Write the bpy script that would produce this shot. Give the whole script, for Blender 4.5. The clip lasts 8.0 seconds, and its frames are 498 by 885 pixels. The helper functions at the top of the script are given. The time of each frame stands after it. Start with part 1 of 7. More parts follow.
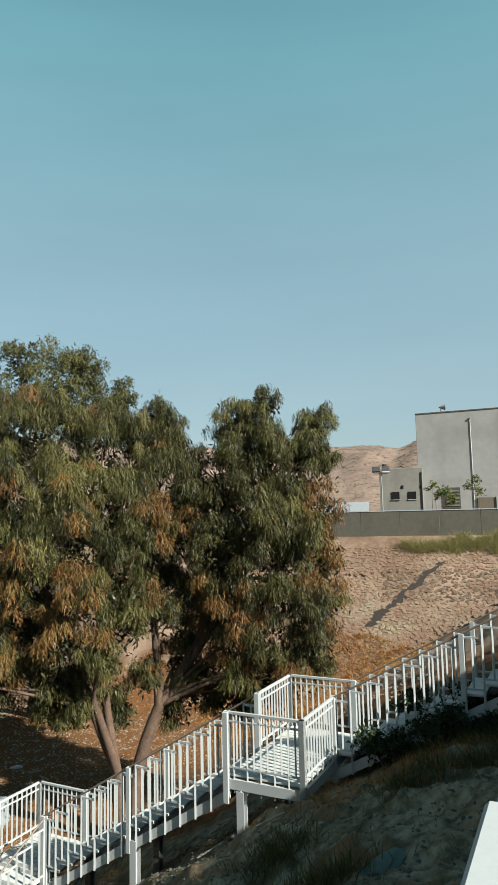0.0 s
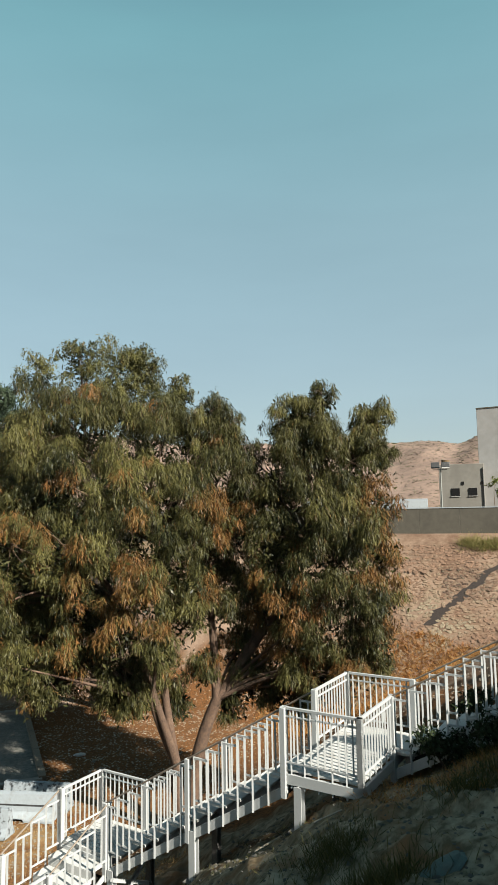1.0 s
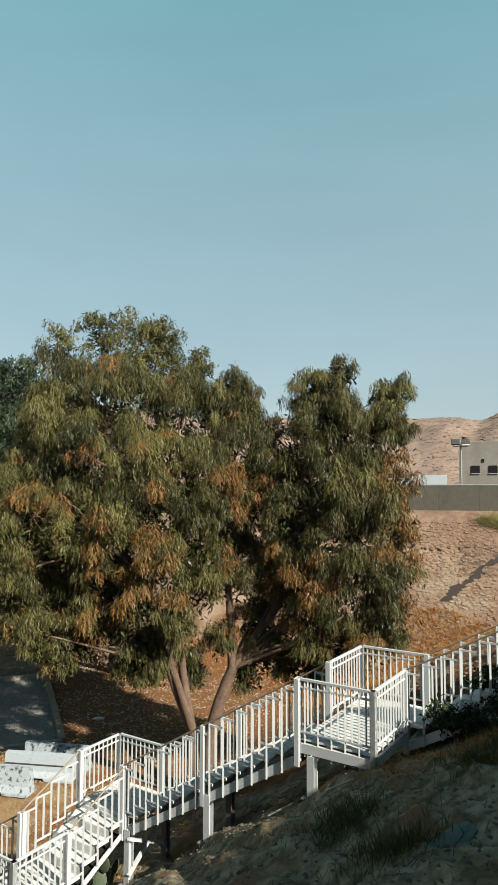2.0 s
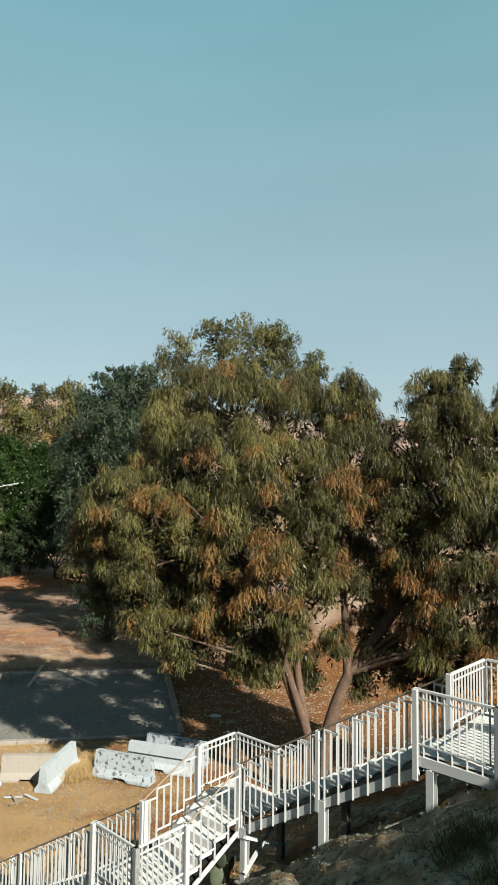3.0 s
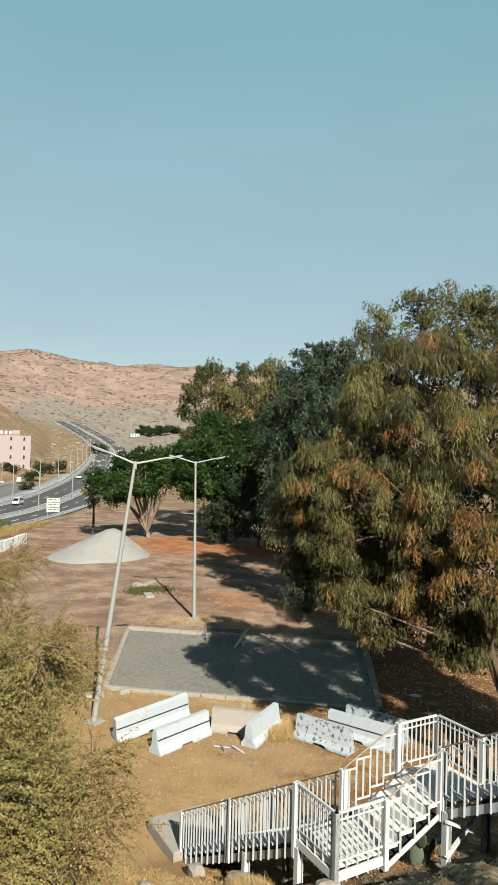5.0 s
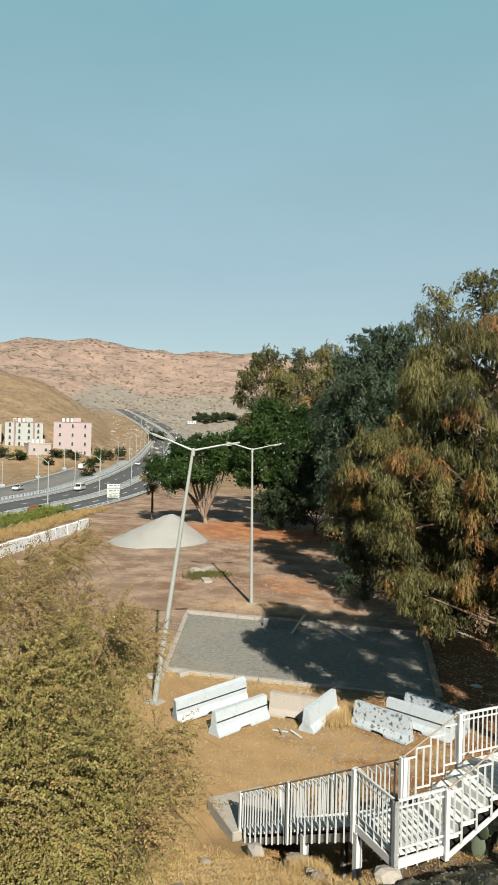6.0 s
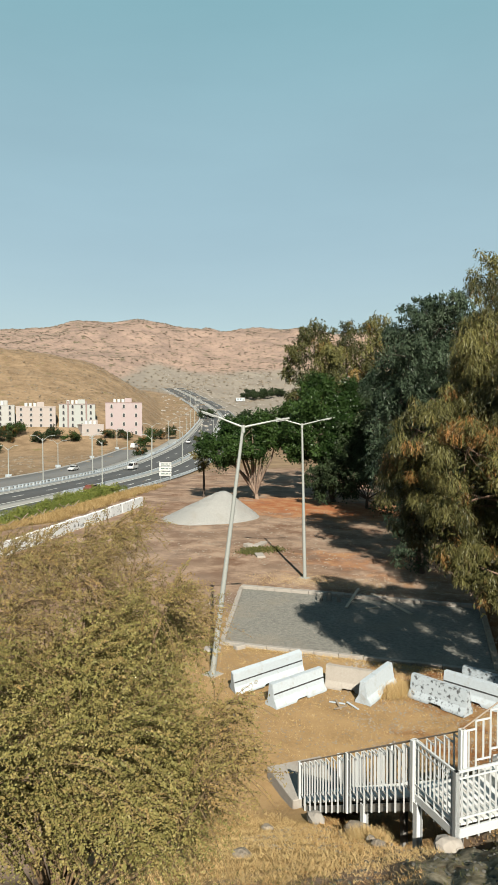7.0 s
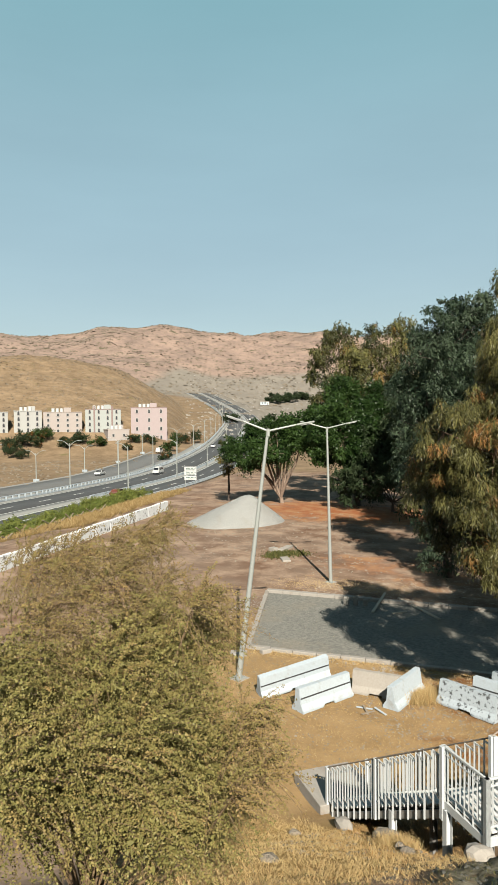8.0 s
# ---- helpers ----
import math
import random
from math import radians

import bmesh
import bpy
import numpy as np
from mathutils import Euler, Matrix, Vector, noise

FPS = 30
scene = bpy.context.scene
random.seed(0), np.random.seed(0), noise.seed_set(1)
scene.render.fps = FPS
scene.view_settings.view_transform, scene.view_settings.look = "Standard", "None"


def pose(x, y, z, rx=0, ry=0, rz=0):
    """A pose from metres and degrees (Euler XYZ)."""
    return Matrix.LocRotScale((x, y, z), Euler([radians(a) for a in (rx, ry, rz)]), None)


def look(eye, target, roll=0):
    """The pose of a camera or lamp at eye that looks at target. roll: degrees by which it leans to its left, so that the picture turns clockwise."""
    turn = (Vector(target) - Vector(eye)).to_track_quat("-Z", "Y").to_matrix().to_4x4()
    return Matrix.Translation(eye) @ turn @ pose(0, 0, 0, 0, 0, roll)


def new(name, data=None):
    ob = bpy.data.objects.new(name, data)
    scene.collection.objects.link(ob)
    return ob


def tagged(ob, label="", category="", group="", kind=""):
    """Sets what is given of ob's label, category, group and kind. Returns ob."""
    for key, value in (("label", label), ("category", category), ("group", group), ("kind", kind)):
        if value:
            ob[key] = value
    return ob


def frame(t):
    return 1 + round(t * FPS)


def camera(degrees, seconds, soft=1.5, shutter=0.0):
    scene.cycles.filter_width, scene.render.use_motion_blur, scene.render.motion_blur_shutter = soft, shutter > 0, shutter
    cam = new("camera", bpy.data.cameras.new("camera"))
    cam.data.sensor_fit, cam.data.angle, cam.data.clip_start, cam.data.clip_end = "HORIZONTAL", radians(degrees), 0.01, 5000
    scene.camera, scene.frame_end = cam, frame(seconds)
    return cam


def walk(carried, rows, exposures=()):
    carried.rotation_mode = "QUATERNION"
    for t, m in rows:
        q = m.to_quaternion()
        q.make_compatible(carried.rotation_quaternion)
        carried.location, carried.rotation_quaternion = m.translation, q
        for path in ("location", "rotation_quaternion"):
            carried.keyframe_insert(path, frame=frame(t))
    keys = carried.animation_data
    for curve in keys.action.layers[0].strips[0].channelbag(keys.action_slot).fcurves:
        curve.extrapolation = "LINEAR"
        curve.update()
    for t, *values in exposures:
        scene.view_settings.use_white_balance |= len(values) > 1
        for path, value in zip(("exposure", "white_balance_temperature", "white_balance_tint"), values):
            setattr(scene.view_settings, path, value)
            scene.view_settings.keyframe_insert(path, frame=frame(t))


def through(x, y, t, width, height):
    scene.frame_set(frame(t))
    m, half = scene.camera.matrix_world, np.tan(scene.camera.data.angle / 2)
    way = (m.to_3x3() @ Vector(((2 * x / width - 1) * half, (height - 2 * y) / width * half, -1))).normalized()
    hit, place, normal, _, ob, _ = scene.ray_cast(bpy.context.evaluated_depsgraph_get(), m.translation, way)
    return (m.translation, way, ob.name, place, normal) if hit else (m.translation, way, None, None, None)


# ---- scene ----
EYE = 9.6  # the eye's height over the parking lot, metres

cam = camera(41.8, 8.0)
# seconds, yaw, pitch, roll, and how far the eye sways: somebody stands on the walkway and pans to the left
TURN = [
    (0.0, -2.82, 6.30, -1.25, 0.000, 0.000, 0.000), (0.5, -0.64, 6.24, -1.17, 0.000, 0.000, 0.000), (1.0, 2.12, 6.04, -0.95, 0.000, 0.000, 0.000),
    (1.2, 2.33, 5.59, -0.34, 0.000, 0.000, 0.000), (2.3, 5.93, 3.45, 0.47, 0.000, 0.000, 0.000), (2.5, 8.26, 3.49, 0.87, 0.000, 0.000, 0.000),
    (3.0, 13.88, 3.99, 0.66, 0.000, 0.000, 0.000), (3.5, 19.62, 2.56, 0.21, 0.000, 0.000, 0.000), (4.0, 24.80, 1.34, 1.17, -0.005, 0.012, 0.000),
    (4.5, 28.08, 1.21, 1.88, -0.012, 0.008, 0.005), (5.0, 31.16, 1.49, 1.52, -0.025, -0.004, 0.008), (5.2, 32.39, 0.91, 1.72, -0.031, -0.010, 0.008),
    (6.3, 36.96, 0.08, 1.23, -0.060, -0.036, 0.006), (6.5, 37.63, -0.17, 1.09, -0.065, -0.040, 0.005), (7.0, 40.34, -1.96, -0.13, -0.068, -0.060, 0.005),
    (7.5, 40.86, -3.07, 0.00, -0.068, -0.068, 0.000), (8.0, 42.50, -1.60, -0.53, -0.068, -0.078, 0.000),
]
walk(cam, [(t, pose(x, y, EYE + z, 90 + p, 0, h) @ pose(0, 0, 0, 0, 0, r)) for t, h, p, r, x, y, z in TURN],
     exposures=[(0.0, 1.53, 6320, 1), (0.6, 1.58, 6620, 5), (2.5, 1.60, 6650, 4), (8.0, 1.60, 6700, 5)])

# ---- light: a clear sky and a low afternoon sun from behind the right shoulder ----
SUN_UP = 35.0
SUN_FROM = Vector((0.75, -0.66, 0)).normalized()
world = bpy.data.worlds.new("sky")
scene.world = world
world.use_nodes = True
wn = world.node_tree
sky = wn.nodes.new("ShaderNodeTexSky")
sky.sky_type = "NISHITA"
sky.sun_disc = False
sky.sun_elevation = radians(SUN_UP)
sky.sun_rotation = math.atan2(SUN_FROM.x, SUN_FROM.y)
sky.air_density, sky.dust_density, sky.ozone_density = 1.2, 0.8, 1.0
wn.nodes["Background"].inputs["Strength"].default_value = 0.052
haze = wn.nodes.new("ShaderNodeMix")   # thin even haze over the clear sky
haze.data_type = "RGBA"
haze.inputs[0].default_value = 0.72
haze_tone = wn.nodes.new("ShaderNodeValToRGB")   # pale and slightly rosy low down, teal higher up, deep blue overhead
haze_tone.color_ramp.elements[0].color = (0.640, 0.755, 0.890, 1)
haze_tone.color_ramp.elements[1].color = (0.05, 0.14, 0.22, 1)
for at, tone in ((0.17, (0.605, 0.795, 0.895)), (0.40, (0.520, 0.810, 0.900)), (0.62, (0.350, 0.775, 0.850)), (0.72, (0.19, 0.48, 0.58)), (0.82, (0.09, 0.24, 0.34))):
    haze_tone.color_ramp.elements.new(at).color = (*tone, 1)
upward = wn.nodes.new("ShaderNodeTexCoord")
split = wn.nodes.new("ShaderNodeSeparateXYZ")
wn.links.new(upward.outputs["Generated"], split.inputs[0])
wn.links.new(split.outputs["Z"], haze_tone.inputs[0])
streak = wn.nodes.new("ShaderNodeMapping")   # faint drawn-out veils of cirrus
streak.inputs["Rotation"].default_value, streak.inputs["Scale"].default_value = (0, radians(14), 0.4), (1.6, 1.6, 7.0)
wn.links.new(upward.outputs["Generated"], streak.inputs[0])
veil = wn.nodes.new("ShaderNodeTexNoise")
veil.inputs["Scale"].default_value, veil.inputs["Detail"].default_value = 1.3, 5
wn.links.new(streak.outputs[0], veil.inputs["Vector"])
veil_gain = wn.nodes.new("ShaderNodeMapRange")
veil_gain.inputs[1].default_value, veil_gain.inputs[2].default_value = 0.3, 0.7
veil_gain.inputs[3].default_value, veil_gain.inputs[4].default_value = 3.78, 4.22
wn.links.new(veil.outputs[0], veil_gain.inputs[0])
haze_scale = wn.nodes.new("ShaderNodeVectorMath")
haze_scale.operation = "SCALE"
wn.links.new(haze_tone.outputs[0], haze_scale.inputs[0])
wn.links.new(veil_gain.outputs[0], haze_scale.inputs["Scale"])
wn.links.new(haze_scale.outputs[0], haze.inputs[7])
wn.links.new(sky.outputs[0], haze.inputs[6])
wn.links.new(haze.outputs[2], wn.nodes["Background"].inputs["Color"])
sun_data = bpy.data.lights.new("sun", "SUN")
sun_data.energy, sun_data.angle, sun_data.color = 5.0, radians(0.5), (1.0, 0.94, 0.86)
sun_lamp = new("sun", sun_data)
sun_lamp.matrix_world = look((60, -60, 60), Vector((60, -60, 60)) - SUN_FROM * math.cos(radians(SUN_UP)) - Vector((0, 0, math.sin(radians(SUN_UP)))))

# ---- materials ----
def nodes_of(name):
    m = bpy.data.materials.new(name)
    m.use_nodes = True
    return m, m.node_tree, m.node_tree.nodes["Principled BSDF"]


def ramp_noise(nt, scale, detail, lo, hi, coords=None, rough=0.6):
    """Noise squeezed between lo and hi, at a real-world scale."""
    if coords is None:
        coords = nt.nodes.new("ShaderNodeTexCoord").outputs["Object"]
    n = nt.nodes.new("ShaderNodeTexNoise")
    n.inputs["Scale"].default_value, n.inputs["Detail"].default_value = scale, detail
    n.inputs["Roughness"].default_value = rough
    nt.links.new(coords, n.inputs["Vector"])
    r = nt.nodes.new("ShaderNodeMapRange")
    r.inputs[1].default_value, r.inputs[2].default_value = lo, hi
    nt.links.new(n.outputs[0], r.inputs[0])
    return r.outputs[0]


def blend(nt, fac, a, b, mode="MIX"):
    m = nt.nodes.new("ShaderNodeMix")
    m.data_type, m.blend_type = "RGBA", mode
    for sock, v in ((m.inputs[0], fac), (m.inputs[6], a), (m.inputs[7], b)):
        if isinstance(v, bpy.types.NodeSocket):
            nt.links.new(v, sock)
        elif isinstance(v, (int, float)):
            sock.default_value = v
        else:
            sock.default_value = (*v, 1)
    return m.outputs[2]


def bump(nt, bsdf, height, strength, dist):
    b = nt.nodes.new("ShaderNodeBump")
    b.inputs["Strength"].default_value, b.inputs["Distance"].default_value = strength, dist
    nt.links.new(height, b.inputs["Height"])
    nt.links.new(b.outputs[0], bsdf.inputs["Normal"])


def surface(name, a, b, stain=None, fine=20, coarse=1.2, rough=0.85, metal=0.0, relief=0.3, dist=0.01, stain_at=(0.55, 0.75), vary=0.0, dusk=0.38, gloss=0.5):
    """A worn surface: two tones at a fine scale, a stain at a coarse one, and fine relief."""
    m, nt, p = nodes_of(name)
    a, b, stain = (None if c is None else tuple(v * dusk for v in c) for c in (a, b, stain))
    f = ramp_noise(nt, fine, 8, 0.3, 0.7)
    col = blend(nt, f, a, b)
    if stain is not None:
        col = blend(nt, ramp_noise(nt, coarse, 6, *stain_at), col, stain)
    if vary:
        info = nt.nodes.new("ShaderNodeObjectInfo")
        mr = nt.nodes.new("ShaderNodeMapRange")
        mr.inputs[3].default_value, mr.inputs[4].default_value = 1 - vary, 1 + vary
        nt.links.new(info.outputs["Random"], mr.inputs[0])
        hsv = nt.nodes.new("ShaderNodeHueSaturation")
        nt.links.new(mr.outputs[0], hsv.inputs["Value"])
        nt.links.new(col, hsv.inputs["Color"])
        col = hsv.outputs[0]
    nt.links.new(col, p.inputs["Base Color"])
    p.inputs["Roughness"].default_value, p.inputs["Metallic"].default_value = rough, metal
    p.inputs["Specular IOR Level"].default_value = gloss
    if relief:
        bump(nt, p, ramp_noise(nt, fine * 2.5, 6, 0.2, 0.8), relief, dist)
    return m


def leaf_material(name, a, b, dry=(0.30, 0.12, 0.04), shine=0.45, through=0.25, scale=0.38):
    """Leaves: each its own tone, dry ones by the crown's own sprays, some light coming through."""
    m, nt, p = nodes_of(name)
    a, b, dry = (tuple(v * scale for v in c) for c in (a, b, dry))
    geo = nt.nodes.new("ShaderNodeNewGeometry")
    # random tone, but set low on inner leaves to paint their shade
    tone = nt.nodes.new("ShaderNodeAttribute")
    tone.attribute_name = "tone"
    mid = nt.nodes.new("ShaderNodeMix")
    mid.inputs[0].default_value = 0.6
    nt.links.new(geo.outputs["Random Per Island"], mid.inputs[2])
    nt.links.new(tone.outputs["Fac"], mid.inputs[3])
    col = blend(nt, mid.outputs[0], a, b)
    at = nt.nodes.new("ShaderNodeAttribute")
    at.attribute_name = "dry"
    col = blend(nt, at.outputs["Fac"], col, dry)
    nt.links.new(col, p.inputs["Base Color"])
    p.inputs["Roughness"].default_value = shine
    p.inputs["Specular IOR Level"].default_value = 0.12
    t = nt.nodes.new("ShaderNodeBsdfTranslucent")
    nt.links.new(col, t.inputs["Color"])
    mix = nt.nodes.new("ShaderNodeMixShader")
    mix.inputs[0].default_value = through
    nt.links.new(p.outputs[0], mix.inputs[1])
    nt.links.new(t.outputs[0], mix.inputs[2])
    nt.links.new(mix.outputs[0], nt.nodes["Material Output"].inputs["Surface"])
    return m


WHITE_STEEL = surface("white_painted_steel", (0.80, 0.82, 0.82), (0.74, 0.76, 0.76), (0.62, 0.54, 0.44), 30, 2.0, 0.45, 0.0, 0.1, 0.003, (0.62, 0.85), dusk=0.385)
WHITE_TREAD = surface("dusty_white_steel", (0.84, 0.84, 0.82), (0.74, 0.73, 0.70), (0.52, 0.46, 0.38), 24, 3.0, 0.6, 0.0, 0.2, 0.004, dusk=0.46)
# white steel with some dust, darkened: the lowest stringer's shade is in the colour
SHADED_DUSTY_STEEL = surface("shaded_dusty_steel", (0.50, 0.47, 0.43), (0.38, 0.35, 0.31), (0.26, 0.20, 0.15), 12, 2.0, 0.7, 0.0, 0.2, 0.004)
RUST_RAIL = surface("bare_rusty_pipe", (0.50, 0.42, 0.34), (0.34, 0.25, 0.18), None, 40, 1, 0.6, 0.2, 0.1, 0.002)
# near black, in place of the shade below the treads
STAIR_SHADE = surface("stair_shade_black", (0.035, 0.034, 0.032), (0.05, 0.047, 0.043), None, 20, 2, 0.9, 0, 0.1, 0.003, gloss=0.03)
DARK_STEEL = surface("weathered_steel", (0.36, 0.35, 0.33), (0.24, 0.22, 0.20), (0.20, 0.12, 0.07), 20, 2, 0.6, 0.1, 0.1, 0.003)
GALV = surface("galvanised_steel", (0.50, 0.52, 0.49), (0.42, 0.435, 0.41), (0.35, 0.36, 0.34), 18, 1.0, 0.5, 0.15, 0.1, 0.002)
WHITE_BLOCK = surface("chipped_white_paint", (0.55, 0.615, 0.665), (0.48, 0.53, 0.57), (0.36, 0.34, 0.31), 14, 2.6, 0.75, 0.0, 0.4, 0.01, (0.56, 0.78), dusk=0.43)
WORN_BLOCK = surface("flaking_white_paint", (0.55, 0.615, 0.665), (0.46, 0.51, 0.55), (0.08, 0.085, 0.09), 22, 7.5, 0.8, 0.0, 0.5, 0.01, (0.53, 0.64), dusk=0.40)
BARE_CONCRETE = surface("bare_concrete", (0.52, 0.47, 0.41), (0.43, 0.38, 0.33), (0.35, 0.30, 0.25), 18, 1.5, 0.9, 0.0, 0.4, 0.01)
BLACK_PAINT = surface("black_paint", (0.04, 0.04, 0.045), (0.07, 0.07, 0.07), (0.25, 0.24, 0.23), 20, 4, 0.6, 0, 0.1, 0.003, (0.6, 0.8))
KERB = surface("kerb_concrete", (0.50, 0.45, 0.40), (0.40, 0.36, 0.31), (0.33, 0.24, 0.17), 14, 1.1, 0.9, 0, 0.5, 0.012)
GRAVEL = surface("grey_gravel", (0.37, 0.345, 0.295), (0.165, 0.158, 0.138), (0.36, 0.30, 0.225), 7, 0.30, 0.95, 0, 0.9, 0.03, (0.52, 0.8))
PILE = surface("crushed_grey_stone", (0.56, 0.55, 0.52), (0.34, 0.335, 0.315), (0.40, 0.37, 0.33), 9, 0.6, 0.95, 0, 1.0, 0.05)
RENDER_GREY = surface("grey_cement_render", (0.76, 0.74, 0.72), (0.66, 0.64, 0.62), (0.50, 0.48, 0.46), 2.2, 0.35, 0.9, 0, 0.15, 0.01, (0.45, 0.75))
SHED_GREY = surface("dull_cement_render", (0.40, 0.375, 0.33), (0.33, 0.305, 0.27), (0.25, 0.23, 0.20), 2.2, 0.5, 0.9, 0, 0.15, 0.01, (0.45, 0.75))
# brown soil taken almost to black for the shade in the gully
GULLY_SHADE = surface("gully_shade_soil", (0.045, 0.027, 0.018), (0.03, 0.018, 0.013), (0.07, 0.042, 0.028), 8, 1.5, 0.95, 0, 0.5, 0.02)
WALL_GREY = surface("dark_cement_wall", (0.185, 0.165, 0.13), (0.145, 0.13, 0.10), (0.10, 0.09, 0.07), 3, 0.5, 0.95, 0, 0.3, 0.01, (0.5, 0.75))
PLASTIC_WHITE = surface("white_plastic", (0.74, 0.74, 0.72), (0.68, 0.68, 0.66), None, 12, 1, 0.5, 0, 0.05, 0.002)
DARK_VOID = surface("dark_window", (0.012, 0.013, 0.015), (0.02, 0.02, 0.022), None, 4, 1, 0.25, 0, 0.0, 0.001)
BARK = surface("grey_brown_bark", (0.13, 0.09, 0.066), (0.07, 0.048, 0.035), (0.18, 0.125, 0.09), 14, 3, 0.9, 0, 0.8, 0.03)
BARK_PALE = surface("pale_peeling_bark", (0.25, 0.145, 0.09), (0.12, 0.072, 0.048), (0.34, 0.21, 0.14), 10, 2, 0.9, 0, 0.6, 0.03)
BARK_FIG = surface("smooth_fig_bark", (0.46, 0.33, 0.25), (0.30, 0.205, 0.15), (0.22, 0.15, 0.11), 10, 2, 0.9, 0, 0.5, 0.03)
TWIG = surface("ochre_twig", (0.30, 0.19, 0.09), (0.20, 0.12, 0.06), None, 20, 2, 0.9, 0, 0.2, 0.01)
ROCK = surface("tan_rock", (0.42, 0.35, 0.27), (0.30, 0.24, 0.18), (0.48, 0.42, 0.34), 6, 1.2, 0.95, 0, 0.9, 0.05, (0.5, 0.7), 0.25)
RIPRAP = surface("pitched_stone", (0.315, 0.182, 0.112), (0.165, 0.094, 0.058), (0.30, 0.235, 0.155), 7, 0.45, 0.95, 0, 0.8, 0.03, (0.46, 0.62), 0.38)
PALE_PLANK = surface("bleached_plank", (0.80, 0.70, 0.56), (0.62, 0.52, 0.40), (0.42, 0.34, 0.26), 16, 2, 0.9, 0, 0.4, 0.006)
WOOD = surface("weathered_plank", (0.42, 0.34, 0.25), (0.28, 0.21, 0.15), (0.20, 0.15, 0.11), 16, 2, 0.9, 0, 0.4, 0.006)
EUCALYPT = leaf_material("eucalyptus_leaf", (0.008, 0.017, 0.010), (0.292, 0.264, 0.088), (0.40, 0.185, 0.062), 0.40, 0.12)
EUC_FAR = leaf_material("far_eucalyptus_leaf", (0.012, 0.024, 0.011), (0.275, 0.255, 0.085), (0.34, 0.20, 0.06), 0.45, 0.15)
CASUARINA = leaf_material("bluish_needle_leaf", (0.016, 0.036, 0.020), (0.125, 0.170, 0.100))
FICUS = leaf_material("glossy_ficus_leaf", (0.018, 0.045, 0.012), (0.080, 0.140, 0.036), shine=0.35)
THORN = leaf_material("small_acacia_leaf", (0.16, 0.148, 0.046), (0.455, 0.395, 0.135), (0.48, 0.31, 0.13), 0.5, 0.18)
SHRUB = leaf_material("dark_shrub_leaf", (0.03, 0.05, 0.02), (0.06, 0.085, 0.035), shine=0.65, through=0.15)
STRAW = leaf_material("dry_straw", (0.74, 0.50, 0.21), (0.97, 0.76, 0.41), (0.55, 0.22, 0.055), 0.8, 0.35, 0.46)
BANK_STRAW = leaf_material("brown_bank_grass", (0.46, 0.30, 0.12), (0.92, 0.68, 0.34), (0.40, 0.24, 0.09), 0.8, 0.4, 0.40)
GREEN_GRASS = leaf_material("rank_green_grass", (0.055, 0.075, 0.02), (0.17, 0.17, 0.055), (0.42, 0.31, 0.12), 0.7, 0.2)
WALL_GRASS = leaf_material("yellowing_tall_grass", (0.20, 0.22, 0.06), (0.50, 0.47, 0.17), (0.62, 0.48, 0.22), shine=0.6, through=0.3)
HEDGE = leaf_material("green_hedge_leaf", (0.13, 0.18, 0.035), (0.34, 0.36, 0.09), shine=0.6)
SCRUB = surface("dark_hill_scrub", (0.34, 0.26, 0.18), (0.24, 0.18, 0.12), None, 2, 1, 0.95, 0, 0)

# ---- building kit ----
rng = np.random.default_rng(7)


def part(name, bm, material, parent=None, label=""):
    """Links a bmesh as one mesh object under a thing or a part."""
    me = bpy.data.meshes.new(name)
    bm.to_mesh(me)
    bm.free()
    me.materials.append(material)
    ob = new(name, me)
    if parent is not None:
        ob.parent = parent
    return tagged(ob, label)


def again(ob, m, parent=None):
    """Another object on the same mesh, at m."""
    o = new(ob.name.split(".")[0], ob.data)
    o.parent = parent if parent is not None else ob.parent
    o.matrix_basis = m
    if "label" in ob:
        o["label"] = ob["label"]
    return o


def thing(name, at, label, category, group="", kind="", turn=0.0):
    ob = new(name)
    ob.matrix_basis = pose(*at, 0, 0, turn)
    return tagged(ob, label, category, group, kind)


def add_box(bm, size, m=None, bevel=0.0):
    """A box of that size, centred on m."""
    g = bmesh.ops.create_cube(bm, size=1.0, matrix=(m if m is not None else Matrix()) @ Matrix.Diagonal((*size, 1)))
    if bevel:
        es = list({e for v in g["verts"] for e in v.link_edges})
        bmesh.ops.bevel(bm, geom=es, offset=bevel, segments=1, affect="EDGES")
    return bm


def box(size, m=None, bevel=0.0):
    return add_box(bmesh.new(), size, m, bevel)


def beam(a, b, w, h, bevel=0.0, bm=None):
    """A bar of section w x h from a to b, its h side kept upright."""
    a, b = Vector(a), Vector(b)
    d = b - a
    up = Vector((0, 0, 1)) if abs(d.normalized().z) < 0.99 else Vector((0, 1, 0))
    x = d.normalized()
    y = up.cross(x).normalized()
    z = x.cross(y)
    m = Matrix((x, y, z)).transposed().to_4x4()
    m.translation = (a + b) / 2
    return add_box(bm if bm is not None else bmesh.new(), (d.length, w, h), m, bevel)


def cone(bm, r1, r2, a, b, n=10):
    a, b = Vector(a), Vector(b)
    d = b - a
    m = d.to_track_quat("Z", "Y").to_matrix().to_4x4()
    m.translation = (a + b) / 2
    bmesh.ops.create_cone(bm, cap_ends=True, segments=n, radius1=r1, radius2=r2, depth=d.length, matrix=m)
    return bm


